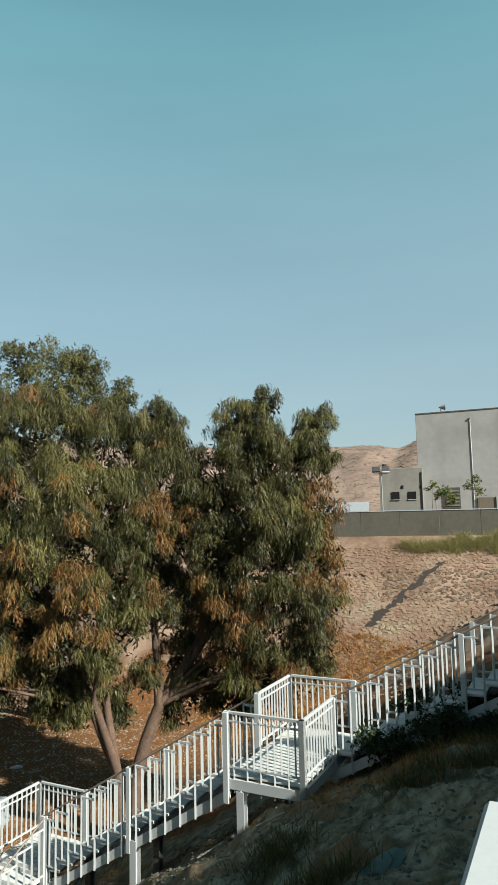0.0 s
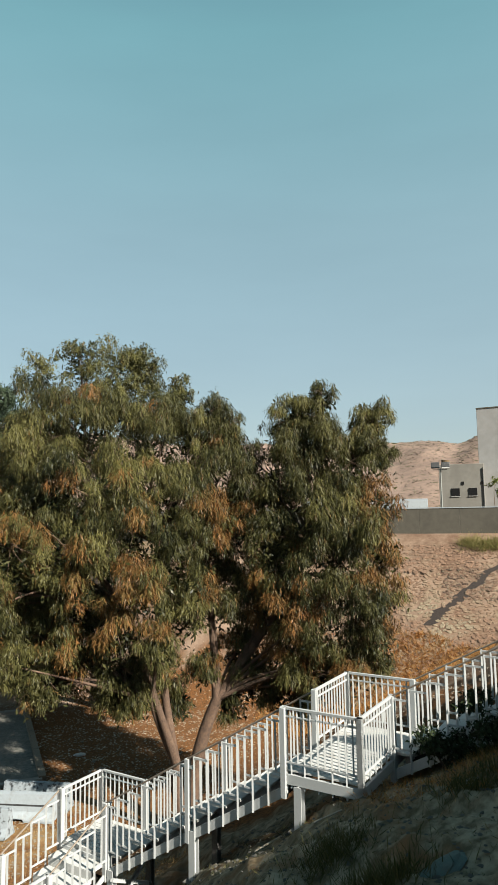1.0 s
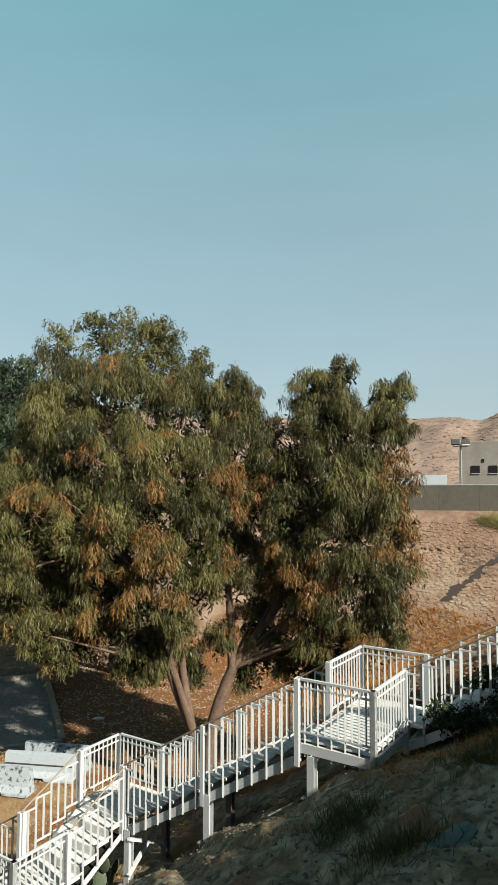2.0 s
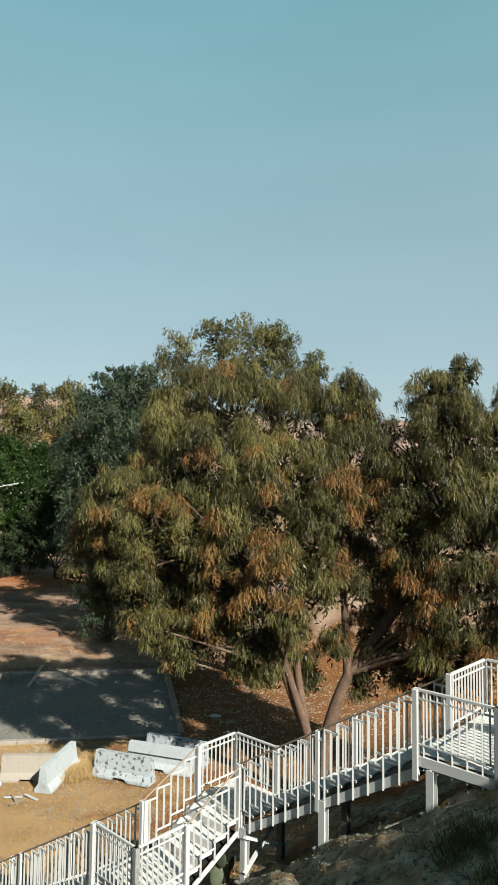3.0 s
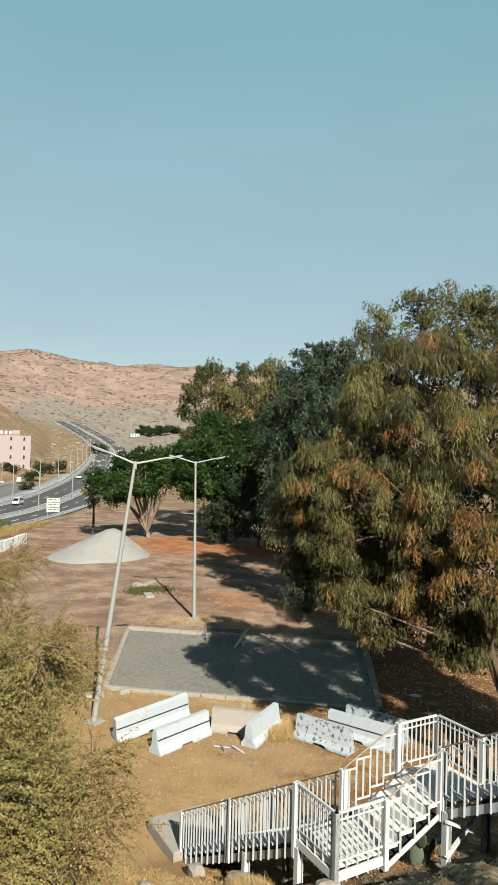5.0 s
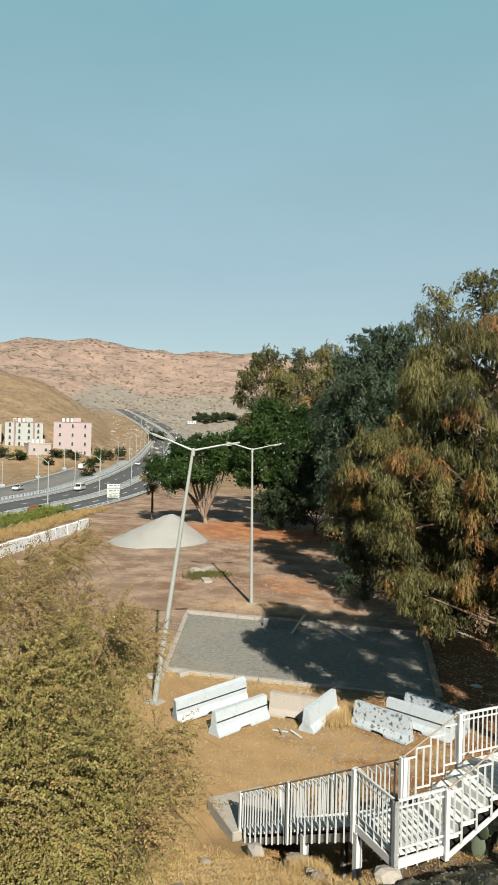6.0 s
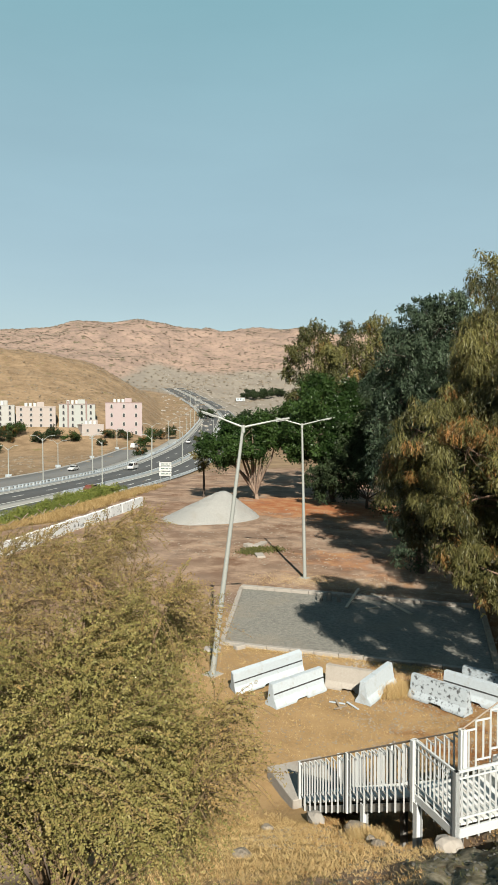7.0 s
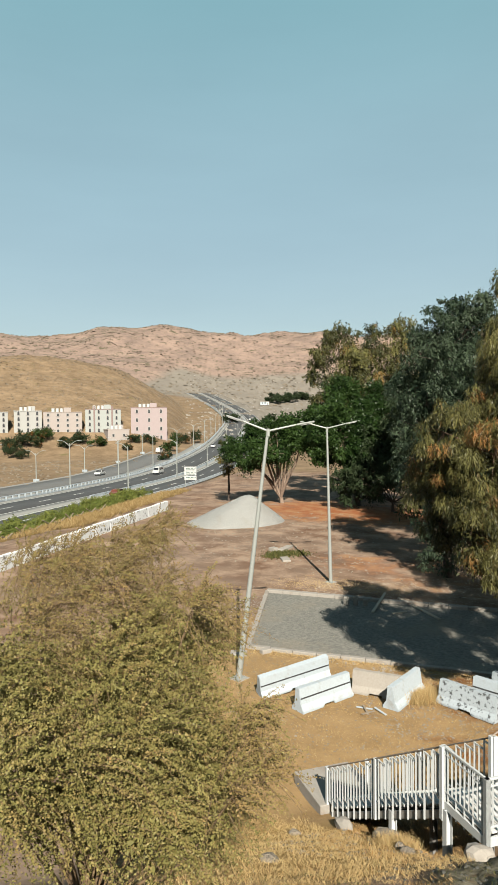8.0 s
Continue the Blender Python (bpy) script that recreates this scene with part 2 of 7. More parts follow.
def np_mesh(name, verts, quads, material, parent=None, smooth=False, extra=None):
    """A mesh from arrays; extra: dryness, and tone if given, of every corner point."""
    me = bpy.data.meshes.new(name)
    verts, quads = np.asarray(verts, np.float32), np.asarray(quads, np.int32)
    k = quads.shape[1]
    me.vertices.add(len(verts))
    me.vertices.foreach_set("co", verts.ravel())
    me.loops.add(quads.size)
    me.loops.foreach_set("vertex_index", quads.ravel())
    me.polygons.add(len(quads))
    me.polygons.foreach_set("loop_start", np.arange(0, quads.size, k, dtype=np.int32))
    if extra is not None:
        extra = np.atleast_2d(np.asarray(extra, np.float32))
        tone = extra[1] if len(extra) > 1 else np.repeat(rng.random(len(verts) // k), k)
        for key, val in (("dry", extra[0]), ("tone", tone)):
            me.attributes.new(key, "FLOAT", "POINT").data.foreach_set("value", np.ascontiguousarray(val, np.float32))
    me.update(calc_edges=True)
    if smooth:
        me.polygons.foreach_set("use_smooth", np.ones(len(quads), bool))
    me.materials.append(material)
    ob = new(name, me)
    if parent is not None:
        ob.parent = parent
    return ob


def tube(points, radii, n=7):
    """A tapered tube along a line: arrays of points and quads."""
    P = np.asarray(points, float)
    T = np.gradient(P, axis=0)
    T /= np.linalg.norm(T, axis=1)[:, None] + 1e-9
    ref = np.where(np.abs(T[:, 2:3]) > 0.9, [[1.0, 0, 0]], [[0, 0, 1.0]])
    A = np.cross(T, ref)
    A /= np.linalg.norm(A, axis=1)[:, None] + 1e-9
    B = np.cross(T, A)
    th = np.linspace(0, 2 * np.pi, n, endpoint=False)
    R = np.asarray(radii, float)[:, None, None]
    V = P[:, None] + R * (np.cos(th)[None, :, None] * A[:, None] + np.sin(th)[None, :, None] * B[:, None])
    i, j = np.meshgrid(np.arange(len(P) - 1), np.arange(n), indexing="ij")
    k = (j + 1) % n
    Q = np.stack([i * n + j, i * n + k, (i + 1) * n + k, (i + 1) * n + j], -1).reshape(-1, 4)
    return V.reshape(-1, 3), Q


def merge(pieces):
    vs, qs, o = [], [], 0
    for v, q in pieces:
        vs.append(v)
        qs.append(q + o)
        o += len(v)
    return np.concatenate(vs), np.concatenate(qs)


def unit(v):
    return v / (np.linalg.norm(v, axis=-1, keepdims=True) + 1e-9)


def blades(base, way, length, width, face=None):
    """Leaf blades: a kite each, from base along way."""
    n = len(base)
    way = unit(way)
    side = unit(np.cross(way, face if face is not None else rng.normal(size=(n, 3))))
    L, w = np.asarray(length).reshape(-1, 1), np.asarray(width).reshape(-1, 1)
    mid = base + way * L * 0.45
    V = np.stack([base, mid + side * w / 2, base + way * L, mid - side * w / 2], 1).reshape(-1, 3)
    return V, np.arange(4 * n).reshape(-1, 4)


def slivers(base, way, length, width, face=None):
    """Narrow sickle-shaped leaves: one corner to the side of the line from base to tip."""
    n = len(base)
    way = unit(way)
    side = unit(np.cross(way, face if face is not None else rng.normal(size=(n, 3)))) * np.where(rng.random(n) < 0.5, -1, 1)[:, None]
    L, w = np.asarray(length).reshape(-1, 1), np.asarray(width).reshape(-1, 1)
    V = np.stack([base, base + way * L * 0.42 + side * w, base + way * L], 1).reshape(-1, 3)
    return V, np.arange(3 * n).reshape(-1, 3)


def in_ball(n, power=0.45):
    d = unit(rng.normal(size=(n, 3)))
    return d, rng.random(n) ** power

# ---- ground: one sheet, from the slope under the walkway to the hills ----
def smax(a, b, k):
    h = np.clip(0.5 + 0.5 * (a - b) / k, 0, 1)
    return b + (a - b) * h + k * h * (1 - h)


def smooth01(x, lo, hi):
    t = np.clip((x - lo) / (hi - lo), 0, 1)
    return t * t * (3 - 2 * t)


def waves(x, y, size, seed, octaves=4):
    """Cheap rolling noise, about -1 to 1."""
    r = np.random.default_rng(seed)
    out, amp = 0.0, 1.0
    for o in range(octaves):
        for _ in range(3):
            a, p = r.uniform(0, 2 * np.pi, 2)
            out = out + amp / 3 * np.sin((x * np.cos(a) + y * np.sin(a)) * 2 * np.pi / size + p + 1.3 * np.sin((x * np.sin(a) - y * np.cos(a)) * 2 * np.pi / (size * 1.7) + 2 * p))
        size, amp = size / 2.1, amp * 0.55
    return out


WALL_AT = np.array([9.4, 43.0])      # a point at the foot of the retaining wall
WALL_WAY = np.array([0.951, -0.308])  # its direction
WALL_OUT = np.array([-0.308, -0.951])  # down the pitched slope
ROAD = [(-62, -40, -5.0), (-80, -5, -5.0), (-95, 25, -5.0), (-110, 54.5, -5.0), (-127, 88, -5.0), (-150, 127, -4.6), (-180, 172, -2.0),
        (-211, 213, 1.4), (-257, 266, 5.9), (-297, 311, 11.5), (-351, 356, 20.5), (-419, 401, 32.0), (-486, 446, 42.0)]


def along(path, step):
    """A smooth line through the path's points, sampled every step metres."""
    P = np.array(path, float)
    P = np.vstack([2 * P[0] - P[1], P, 2 * P[-1] - P[-2]])
    out = []
    for i in range(1, len(P) - 2):
        n = max(2, int(np.linalg.norm(P[i + 1] - P[i]) / step))
        t = np.linspace(0, 1, n, endpoint=False)[:, None]
        a, b, c, d = P[i - 1], P[i], P[i + 1], P[i + 2]
        out.append(0.5 * (2 * b + (c - a) * t + (2 * a - 5 * b + 4 * c - d) * t ** 2 + (3 * b - a - 3 * c + d) * t ** 3))
    return np.vstack(out + [P[-2:-1]])


ROAD_LINE = along(ROAD, 4.0)


def near_line(x, y, line):
    """Distance to a line in plan, and the line's height there."""
    best, zz = np.full(x.shape, 1e9), np.zeros(x.shape)
    for p in line[::2]:
        d = np.hypot(x - p[0], y - p[1])
        m = d < best
        best, zz = np.where(m, d, best), np.where(m, p[2], zz)
    return best, zz


def hill_rise(x, y):
    """The grassy hill behind the houses."""
    c, n = math.cos(math.radians(60)), math.sin(math.radians(60))
    hx, hy = -n * 500, c * 500
    side, deep = -(x - hx) * c - (y - hy) * n, -(x - hx) * n + (y - hy) * c
    return 38 * np.exp(-(np.where(side < 0, side / 98, side / 190)) ** 2 - (deep / 130) ** 2)


def height(x, y):
    """The lie of the land."""
    x, y = np.asarray(x, float), np.asarray(y, float)
    r, az = np.hypot(x, y), np.degrees(np.arctan2(-x, y))
    near = 7.31 + 0.425 * x - 0.267 * y + 0.32 * np.exp(-((x - 0.6) ** 2 + (y - 9.3) ** 2) / 4.5) - 0.2 * np.exp(-((x + 4.8) ** 2 + (y - 10.6) ** 2) / 5)
    near = np.minimum(near + 0.13 * waves(x + 0.5 * y, 0.55 * y - x * 0.1, 1.5, 31, 4) * smooth01(near, 0.8, 2.5) * (0.3 + 0.7 * smooth01(x, -5.5, -3.0)), 7.45)
    near = near - 0.42 * np.exp(-((x + 2.6) ** 2 + (y - 12.3) ** 2) / 2.0)
    # trench under the lowest stair flight
    a = (x + 4.9) * -0.872 + (y - 10.95) * 0.4896
    c = (x + 4.9) * 0.4896 + (y - 10.95) * 0.872
    near = near - 0.95 * np.exp(-(c / 0.62) ** 4) * smooth01(a, -1.6, -0.6) * (1 - smooth01(a, 2.0, 3.6))
    s = (x - WALL_AT[0]) * WALL_WAY[0] + (y - WALL_AT[1]) * WALL_WAY[1]
    o = (x - WALL_AT[0]) * WALL_OUT[0] + (y - WALL_AT[1]) * WALL_OUT[1]
    far = np.minimum(8.0 - 0.62 * (o - 0.6), 8.0) - 0.3 * np.clip(-s - 12, 0, None)
    z = smax(smax(near, far, 0.8), 0 * x - 0.0, 0.7)
    z = z - 0.12 * np.exp(-((near) / 1.2) ** 2) * (r < 40)
    # the lot falls away to the highway in the west
    w = (-x - 45) * 0.80 + (y - 27) * -0.47
    z = z - 5.2 * smooth01(w, 2.5, 26) * (az > 0)
    # land beyond: rising towards the hills
    z = z + smooth01(r, 268, 340) * 8.6 * smooth01(az, 45.5, 50) + smooth01(r, 262, 420) * 10 * smooth01(az, 47, 54) + np.clip((r - 430) / 370, 0, 1) * 46 * smooth01(az, 20, 36)
    z = z + hill_rise(x, y) * (1 + 0.05 * waves(x, y, 90, 3))
    # far ridge
    el = 7.75 + 0.6 * np.exp(-((az - 50) / 5.5) ** 2) - 1.9 * (1 - smooth01(az, -2, 30)) + 0.16 * np.sin(az * 0.53 + 1) + 0.1 * np.sin(az * 1.3)
    el = el + np.interp(az, [30, 36, 39.6, 42, 44.6, 47.5, 49, 51, 55.6, 59.3, 63.4], [0, 0.4, 0.5, 0.7, 0.46, 0.25, -0.1, -0.1, 0, -1.0, -0.85])
    ridge = 1250 * np.tan(np.radians(el)) - 46 * smooth01(az, 20, 36)
    z = z + ridge * smooth01(r, 620, 1250) * (1 + 0.10 * waves(x, y, 330, 5, 5) * smooth01(r, 600, 900) * (1 - 0.85 * smooth01(r, 1000, 1250)))
    d, rz = near_line(x, y, ROAD_LINE)
    z = np.where(x < -40, rz + (z - rz) * smooth01(d, 26, 36) - 0.35 * (1 - smooth01(d, 18, 30)), z)
    z = z - 120 * smooth01(r, 1300, 3000)
    z = z + 0.012 * waves(x, y, 5.0, 8, 2) * smooth01(r, 1, 6) * (1 - smooth01(near, 1, 3) * 0.3)
    return z


def ground_mesh():
    azs = np.concatenate([np.arange(-180, -36, 2.0), np.arange(-36, 76, 0.42), np.arange(76, 180, 2.0)])
    rs = np.concatenate([[0.05], np.geomspace(1.0, 30, 130), np.geomspace(30.5, 130, 120), np.geomspace(132, 4200, 160)])
    A, Rr = np.meshgrid(np.radians(azs), rs, indexing="ij")
    X, Y = -np.sin(A) * Rr, np.cos(A) * Rr
    Z = height(X, Y)
    n, k = len(azs), len(rs)
    i, j = np.meshgrid(np.arange(n), np.arange(k - 1), indexing="ij")
    i2 = (i + 1) % n
    Q = np.stack([i * k + j, i * k + j + 1, i2 * k + j + 1, i2 * k + j], -1).reshape(-1, 4)
    return np.stack([X, Y, Z], -1).reshape(-1, 3), Q


def zone_weights(V):
    """What lies on the ground: dry grass, red earth, grey quarry dust, red rock, leaf litter."""
    x, y = V[:, 0], V[:, 1]
    r, az = np.hypot(x, y), np.degrees(np.arctan2(-x, y))
    near = 7.31 + 0.425 * x - 0.267 * y
    n1, n2 = waves(x, y, 9, 21), waves(x, y, 60, 22)
    red = np.exp(-(((x + 40) / 15) ** 2 + ((y - 59) / 9) ** 2)) * 0.95 + np.exp(-(((x + 22) / 9) ** 2 + ((y - 38) / 6) ** 2)) * 0.5
    grey_slope = smooth01(near, 0.6, 2.2) * smooth01(x, -5.2, -3.2) * (1 - smooth01(y + 0.35 * x, 12.5, 15.5))
    quarry = smooth01(az, 33, 36) * (1 - smooth01(az, 50, 54)) * (1 - smooth01(hill_rise(x, y), 2.0, 7.0)) * smooth01(r, 300, 400) * (1 - smooth01(r, 900, 1000))
    floor = smooth01(az, 33, 36) * (1 - smooth01(az, 48, 52))
    rock = smooth01(r, 640 + 95 * floor, 800 + 80 * floor)
    grass = smooth01(r, 110, 150) * (1 - rock) * (1 - quarry)
    straw = np.exp(-(((x + 8.2) / 3.4) ** 2 + ((y - 9.2) / 2.9) ** 2)) * (1.15 + 0.3 * n1)
    litter = np.exp(-(((x + 4) / 11) ** 2 + ((y - 29) / 8) ** 2)) * 1.2 + np.exp(-(((x - 1) / 8) ** 2 + ((y - 17) / 4.5) ** 2)) * 1.1
    return red, np.clip(grey_slope, 0, 1), np.clip(quarry, 0, 1), rock, np.clip(grass, 0, 1), litter, straw


def earth_material():
    m, nt, p = nodes_of("earth")
    co = nt.nodes.new("ShaderNodeTexCoord").outputs["Object"]

    def w(name):
        a = nt.nodes.new("ShaderNodeAttribute")
        a.attribute_name = name
        return a.outputs["Fac"]

    def broken(name, scale, amount):
        """A zone's weight with a ragged border."""
        n = ramp_noise(nt, scale, 6, 0.25, 0.75, co)
        mm = nt.nodes.new("ShaderNodeMath")
        mm.operation = "MULTIPLY_ADD"
        mm.inputs[1].default_value, mm.inputs[2].default_value = amount, -amount / 2
        nt.links.new(n, mm.inputs[0])
        s = nt.nodes.new("ShaderNodeMath")
        s.operation, s.use_clamp = "ADD", True
        nt.links.new(w(name), s.inputs[0])
        nt.links.new(mm.outputs[0], s.inputs[1])
        g = nt.nodes.new("ShaderNodeMapRange")
        g.interpolation_type = "SMOOTHSTEP"
        g.inputs[1].default_value, g.inputs[2].default_value = 0.3, 0.7
        nt.links.new(s.outputs[0], g.inputs[0])
        return g.outputs[0]

    fine, mid, big = ramp_noise(nt, 9, 8, 0.3, 0.7, co), ramp_noise(nt, 0.9, 6, 0.35, 0.65, co), ramp_noise(nt, 0.12, 4, 0.35, 0.65, co)
    soil = blend(nt, fine, (0.41, 0.262, 0.122), (0.27, 0.167, 0.077))
    soil = blend(nt, mid, soil, (0.44, 0.286, 0.14))
    soil = blend(nt, ramp_noise(nt, 55, 4, 0.56, 0.68, co), soil, (0.17, 0.115, 0.065))
    soil = blend(nt, ramp_noise(nt, 38, 4, 0.60, 0.70, co), soil, (0.52, 0.40, 0.26))
    earth = blend(nt, fine, (0.15, 0.078, 0.047), (0.24, 0.130, 0.078))
    earth = blend(nt, big, earth, (0.26, 0.19, 0.145))
    earth = blend(nt, ramp_noise(nt, 0.33, 7, 0.44, 0.62, co, 0.7), earth, (0.44, 0.31, 0.225))
    red = blend(nt, fine, (0.42, 0.150, 0.058), (0.29, 0.105, 0.045))
    red = blend(nt, ramp_noise(nt, 0.5, 7, 0.45, 0.6, co, 0.7), red, (0.44, 0.24, 0.125))
    slope = blend(nt, ramp_noise(nt, 5, 8, 0.38, 0.62, co), (0.17, 0.145, 0.09), (0.52, 0.44, 0.31))
    slope = blend(nt, ramp_noise(nt, 1.6, 6, 0.5, 0.7, co), slope, (0.16, 0.115, 0.06))
    slope = blend(nt, ramp_noise(nt, 0.9, 6, 0.52, 0.66, co), slope, (0.30, 0.17, 0.085))
    dust = blend(nt, ramp_noise(nt, 0.05, 8, 0.3, 0.7, co), (0.31, 0.27, 0.225), (0.23, 0.20, 0.17))
    # rock paled and greyed: the ridge's distance haze is put into the colour
    rock = blend(nt, ramp_noise(nt, 0.03, 10, 0.38, 0.62, co, 0.8), (0.42, 0.295, 0.235), (0.245, 0.178, 0.148))
    rock = blend(nt, ramp_noise(nt, 0.09, 8, 0.58, 0.66, co), rock, (0.14, 0.12, 0.075))
    grass = blend(nt, ramp_noise(nt, 0.10, 10, 0.38, 0.62, co, 0.8), (0.36, 0.25, 0.155), (0.20, 0.135, 0.08))
    grass = blend(nt, ramp_noise(nt, 0.15, 8, 0.60, 0.68, co), grass, (0.20, 0.16, 0.075))
    mp = nt.nodes.new("ShaderNodeMapping")
    mp.inputs["Rotation"].default_value, mp.inputs["Scale"].default_value = (0, 0, radians(-28)), (0.06, 0.55, 1)
    nt.links.new(co, mp.inputs["Vector"])
    earth = blend(nt, ramp_noise(nt, 1.0, 5, 0.52, 0.80, mp.outputs[0]), earth, (0.34, 0.235, 0.165))
    litter = blend(nt, ramp_noise(nt, 14, 6, 0.35, 0.65, co), (0.35, 0.155, 0.055), (0.08, 0.042, 0.022))
    straw = blend(nt, ramp_noise(nt, 30, 6, 0.38, 0.62, co), (0.66, 0.43, 0.17), (0.42, 0.25, 0.095))
    col = blend(nt, broken("lot", 0.35, 0.5), earth, soil)
    for name, c, sc, am in (("red", red, 0.5, 0.8), ("litter", litter, 0.8, 0.7), ("slope", slope, 0.7, 0.5), ("straw", straw, 0.9, 0.7), ("grass", grass, 0.3, 0.5), ("quarry", dust, 0.02, 0.5), ("rock", rock, 0.01, 0.5)):
        col = blend(nt, broken(name, sc, am), col, c)
    col = blend(nt, 1.0, col, (0.45, 0.45, 0.45), "MULTIPLY")
    nt.links.new(col, p.inputs["Base Color"])
    p.inputs["Roughness"].default_value = 0.97
    p.inputs["Specular IOR Level"].default_value = 0.1
    bump(nt, p, ramp_noise(nt, 6, 10, 0.1, 0.9, co), 0.35, 0.05)
    return m


V, Q = ground_mesh()
ground = tagged(np_mesh("ground", V, Q, earth_material(), smooth=True), "dry tan and reddish earth rising to bare brown hills", "ground", kind="structure")
for nm, val in zip(("red", "slope", "quarry", "rock", "grass", "litter", "straw"), zone_weights(V)):
    ground.data.attributes.new(nm, "FLOAT", "POINT").data.foreach_set("value", np.asarray(val, np.float32))
lot = 1 - smooth01(np.hypot((V[:, 0] + 13) / 12, (V[:, 1] - 18) / 8.5), 0.75, 1.25)
ground.data.attributes.new("lot", "FLOAT", "POINT").data.foreach_set("value", np.asarray(lot, np.float32))


def gz(x, y):
    return float(height(np.array([x]), np.array([y]))[0])

# ---- the steel staircase: flights and landings ----
STAIR_TURN = radians(29.31)
U = Vector((-math.cos(STAIR_TURN), math.sin(STAIR_TURN), 0))   # down the long flights
W = Vector((-math.sin(STAIR_TURN), -math.cos(STAIR_TURN), 0))  # down the short flight
RAIL = 0.88
DECK_HIGH, DECK_MID, DECK_LOW = 5.76, 3.65, 3.04
UP = Vector((0, 0, 1))
cR = Vector((-3.06, 12.02, DECK_MID))
cS, cQ, cP = cR + U * 1.135, cR - W * 1.05, cR + U * 1.135 - W * 1.05
cU = Vector((cR.x, cR.y, DECK_LOW)) + W * 1.33
cT, cV = cU + U * 1.135, cU + W * 1.025
cW = cV + U * 1.135
cM = Vector((cR.x, cR.y, DECK_HIGH)) - U * 3.60
cN, cA = cM - W * 1.05, cM - U * 1.22
cB = cA - W * 1.355
cE, cD = cB - W * 1.07, cB - W * 1.07 + U * 1.22


def stair_flight(top, way, side, width, run, drop, label, closed=False, skirt=WHITE_STEEL):
    """One flight: two stringers, open treads, stepped railings with a pipe handrail on both sides."""
    n = max(3, round(drop / 0.165))
    going, rise = run / n, drop / n
    low = 0.07 if closed else 0.08   # the stringers hang below the treads
    th = thing("stair_flight", top, label, "stairs", "flights of the staircase")
    L = lambda p: Vector(p) - Vector(top)
    for k in (0, 1):
        o = side * (width * k)
        a, b = Vector(top) + o - UP * (rise + 0.08 + low), Vector(top) + o + way * run - UP * (drop + rise + 0.08 + low)
        part("stringer", beam(L(a), L(b), 0.04, 0.08 if closed else 0.14, 0.004), skirt, th)
        outer = side * (0.034 if k else -0.034)
        rail = new("railing")
        rail.parent = th
        a, b = Vector(top) + o + outer + UP * RAIL, Vector(top) + o + outer + way * run - UP * drop + UP * RAIL
        part("handrail", cone(bmesh.new(), 0.015, 0.015, L(a), L(b), 8), RUST_RAIL, rail, "thin bare pipe handrail")
        for f in ([0.0, 0.5, 1.0] if run > 2 else [0.0, 1.0]):
            q = Vector(top) + o + way * (run * f) - UP * (drop * f) + outer
            s = 0.085 if f in (0.0, 1.0) else 0.075
            hang = 0.30 if closed else 0.42
            part("post", box((s, s, RAIL + hang), Matrix.Translation(L(q + UP * (RAIL - hang) / 2 + UP * 0.01)) @ pose(0, 0, 0, 0, 0, -29.31), 0.004), WHITE_STEEL, rail)
        for i in range(n):
            q0 = Vector(top) + o + outer + way * (going * i) - UP * (rise * i)
            q1 = q0 + way * going - UP * rise
            t0, b0 = q1.z + RAIL - 0.04, q0.z - rise + 0.10
            bm = beam(L((q0.x, q0.y, t0)), L((q1.x, q1.y, t0)), 0.022, 0.03)
            part("top_bar", bm, WHITE_STEEL, rail)
            part("bottom_bar", beam(L((q0.x, q0.y, b0)), L((q1.x, q1.y, b0)), 0.022, 0.03), WHITE_STEEL, rail)
            for f, hi, lo in ((0.0, q0.z + RAIL - 0.01, q0.z - rise - (0.10 if closed else 0.25)), (0.5, t0, b0)):
                c = q0.lerp(q1, f)
                part("baluster", box((0.028, 0.028, hi - lo), Matrix.Translation(L((c.x, c.y, (hi + lo) / 2)))), WHITE_STEEL, rail)
    # dark sheet added under the treads to paint the shade in the open risers
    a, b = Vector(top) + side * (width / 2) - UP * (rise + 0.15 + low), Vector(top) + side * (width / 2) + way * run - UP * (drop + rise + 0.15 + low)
    part("shade_sheet", beam(L(a), L(b), width - 0.05, 0.012), STAIR_SHADE, th)
    for i in range(n):
        c = Vector(top) + way * (going * (i + 0.5)) + side * (width / 2)
        c.z = top[2] - rise * (i + 1)
        a, b = c - side * (width / 2 - 0.03), c + side * (width / 2 - 0.03)
        bm = beam(L(a), L(b), going * 1.02, 0.04, 0.004)
        if closed:
            f = way * (going * -0.5)
            beam(L(a) + f + UP * rise * 0.5, L(b) + f + UP * rise * 0.5, 0.012, rise, bm=bm)
        part("tread", bm, WHITE_TREAD, th)
    return th


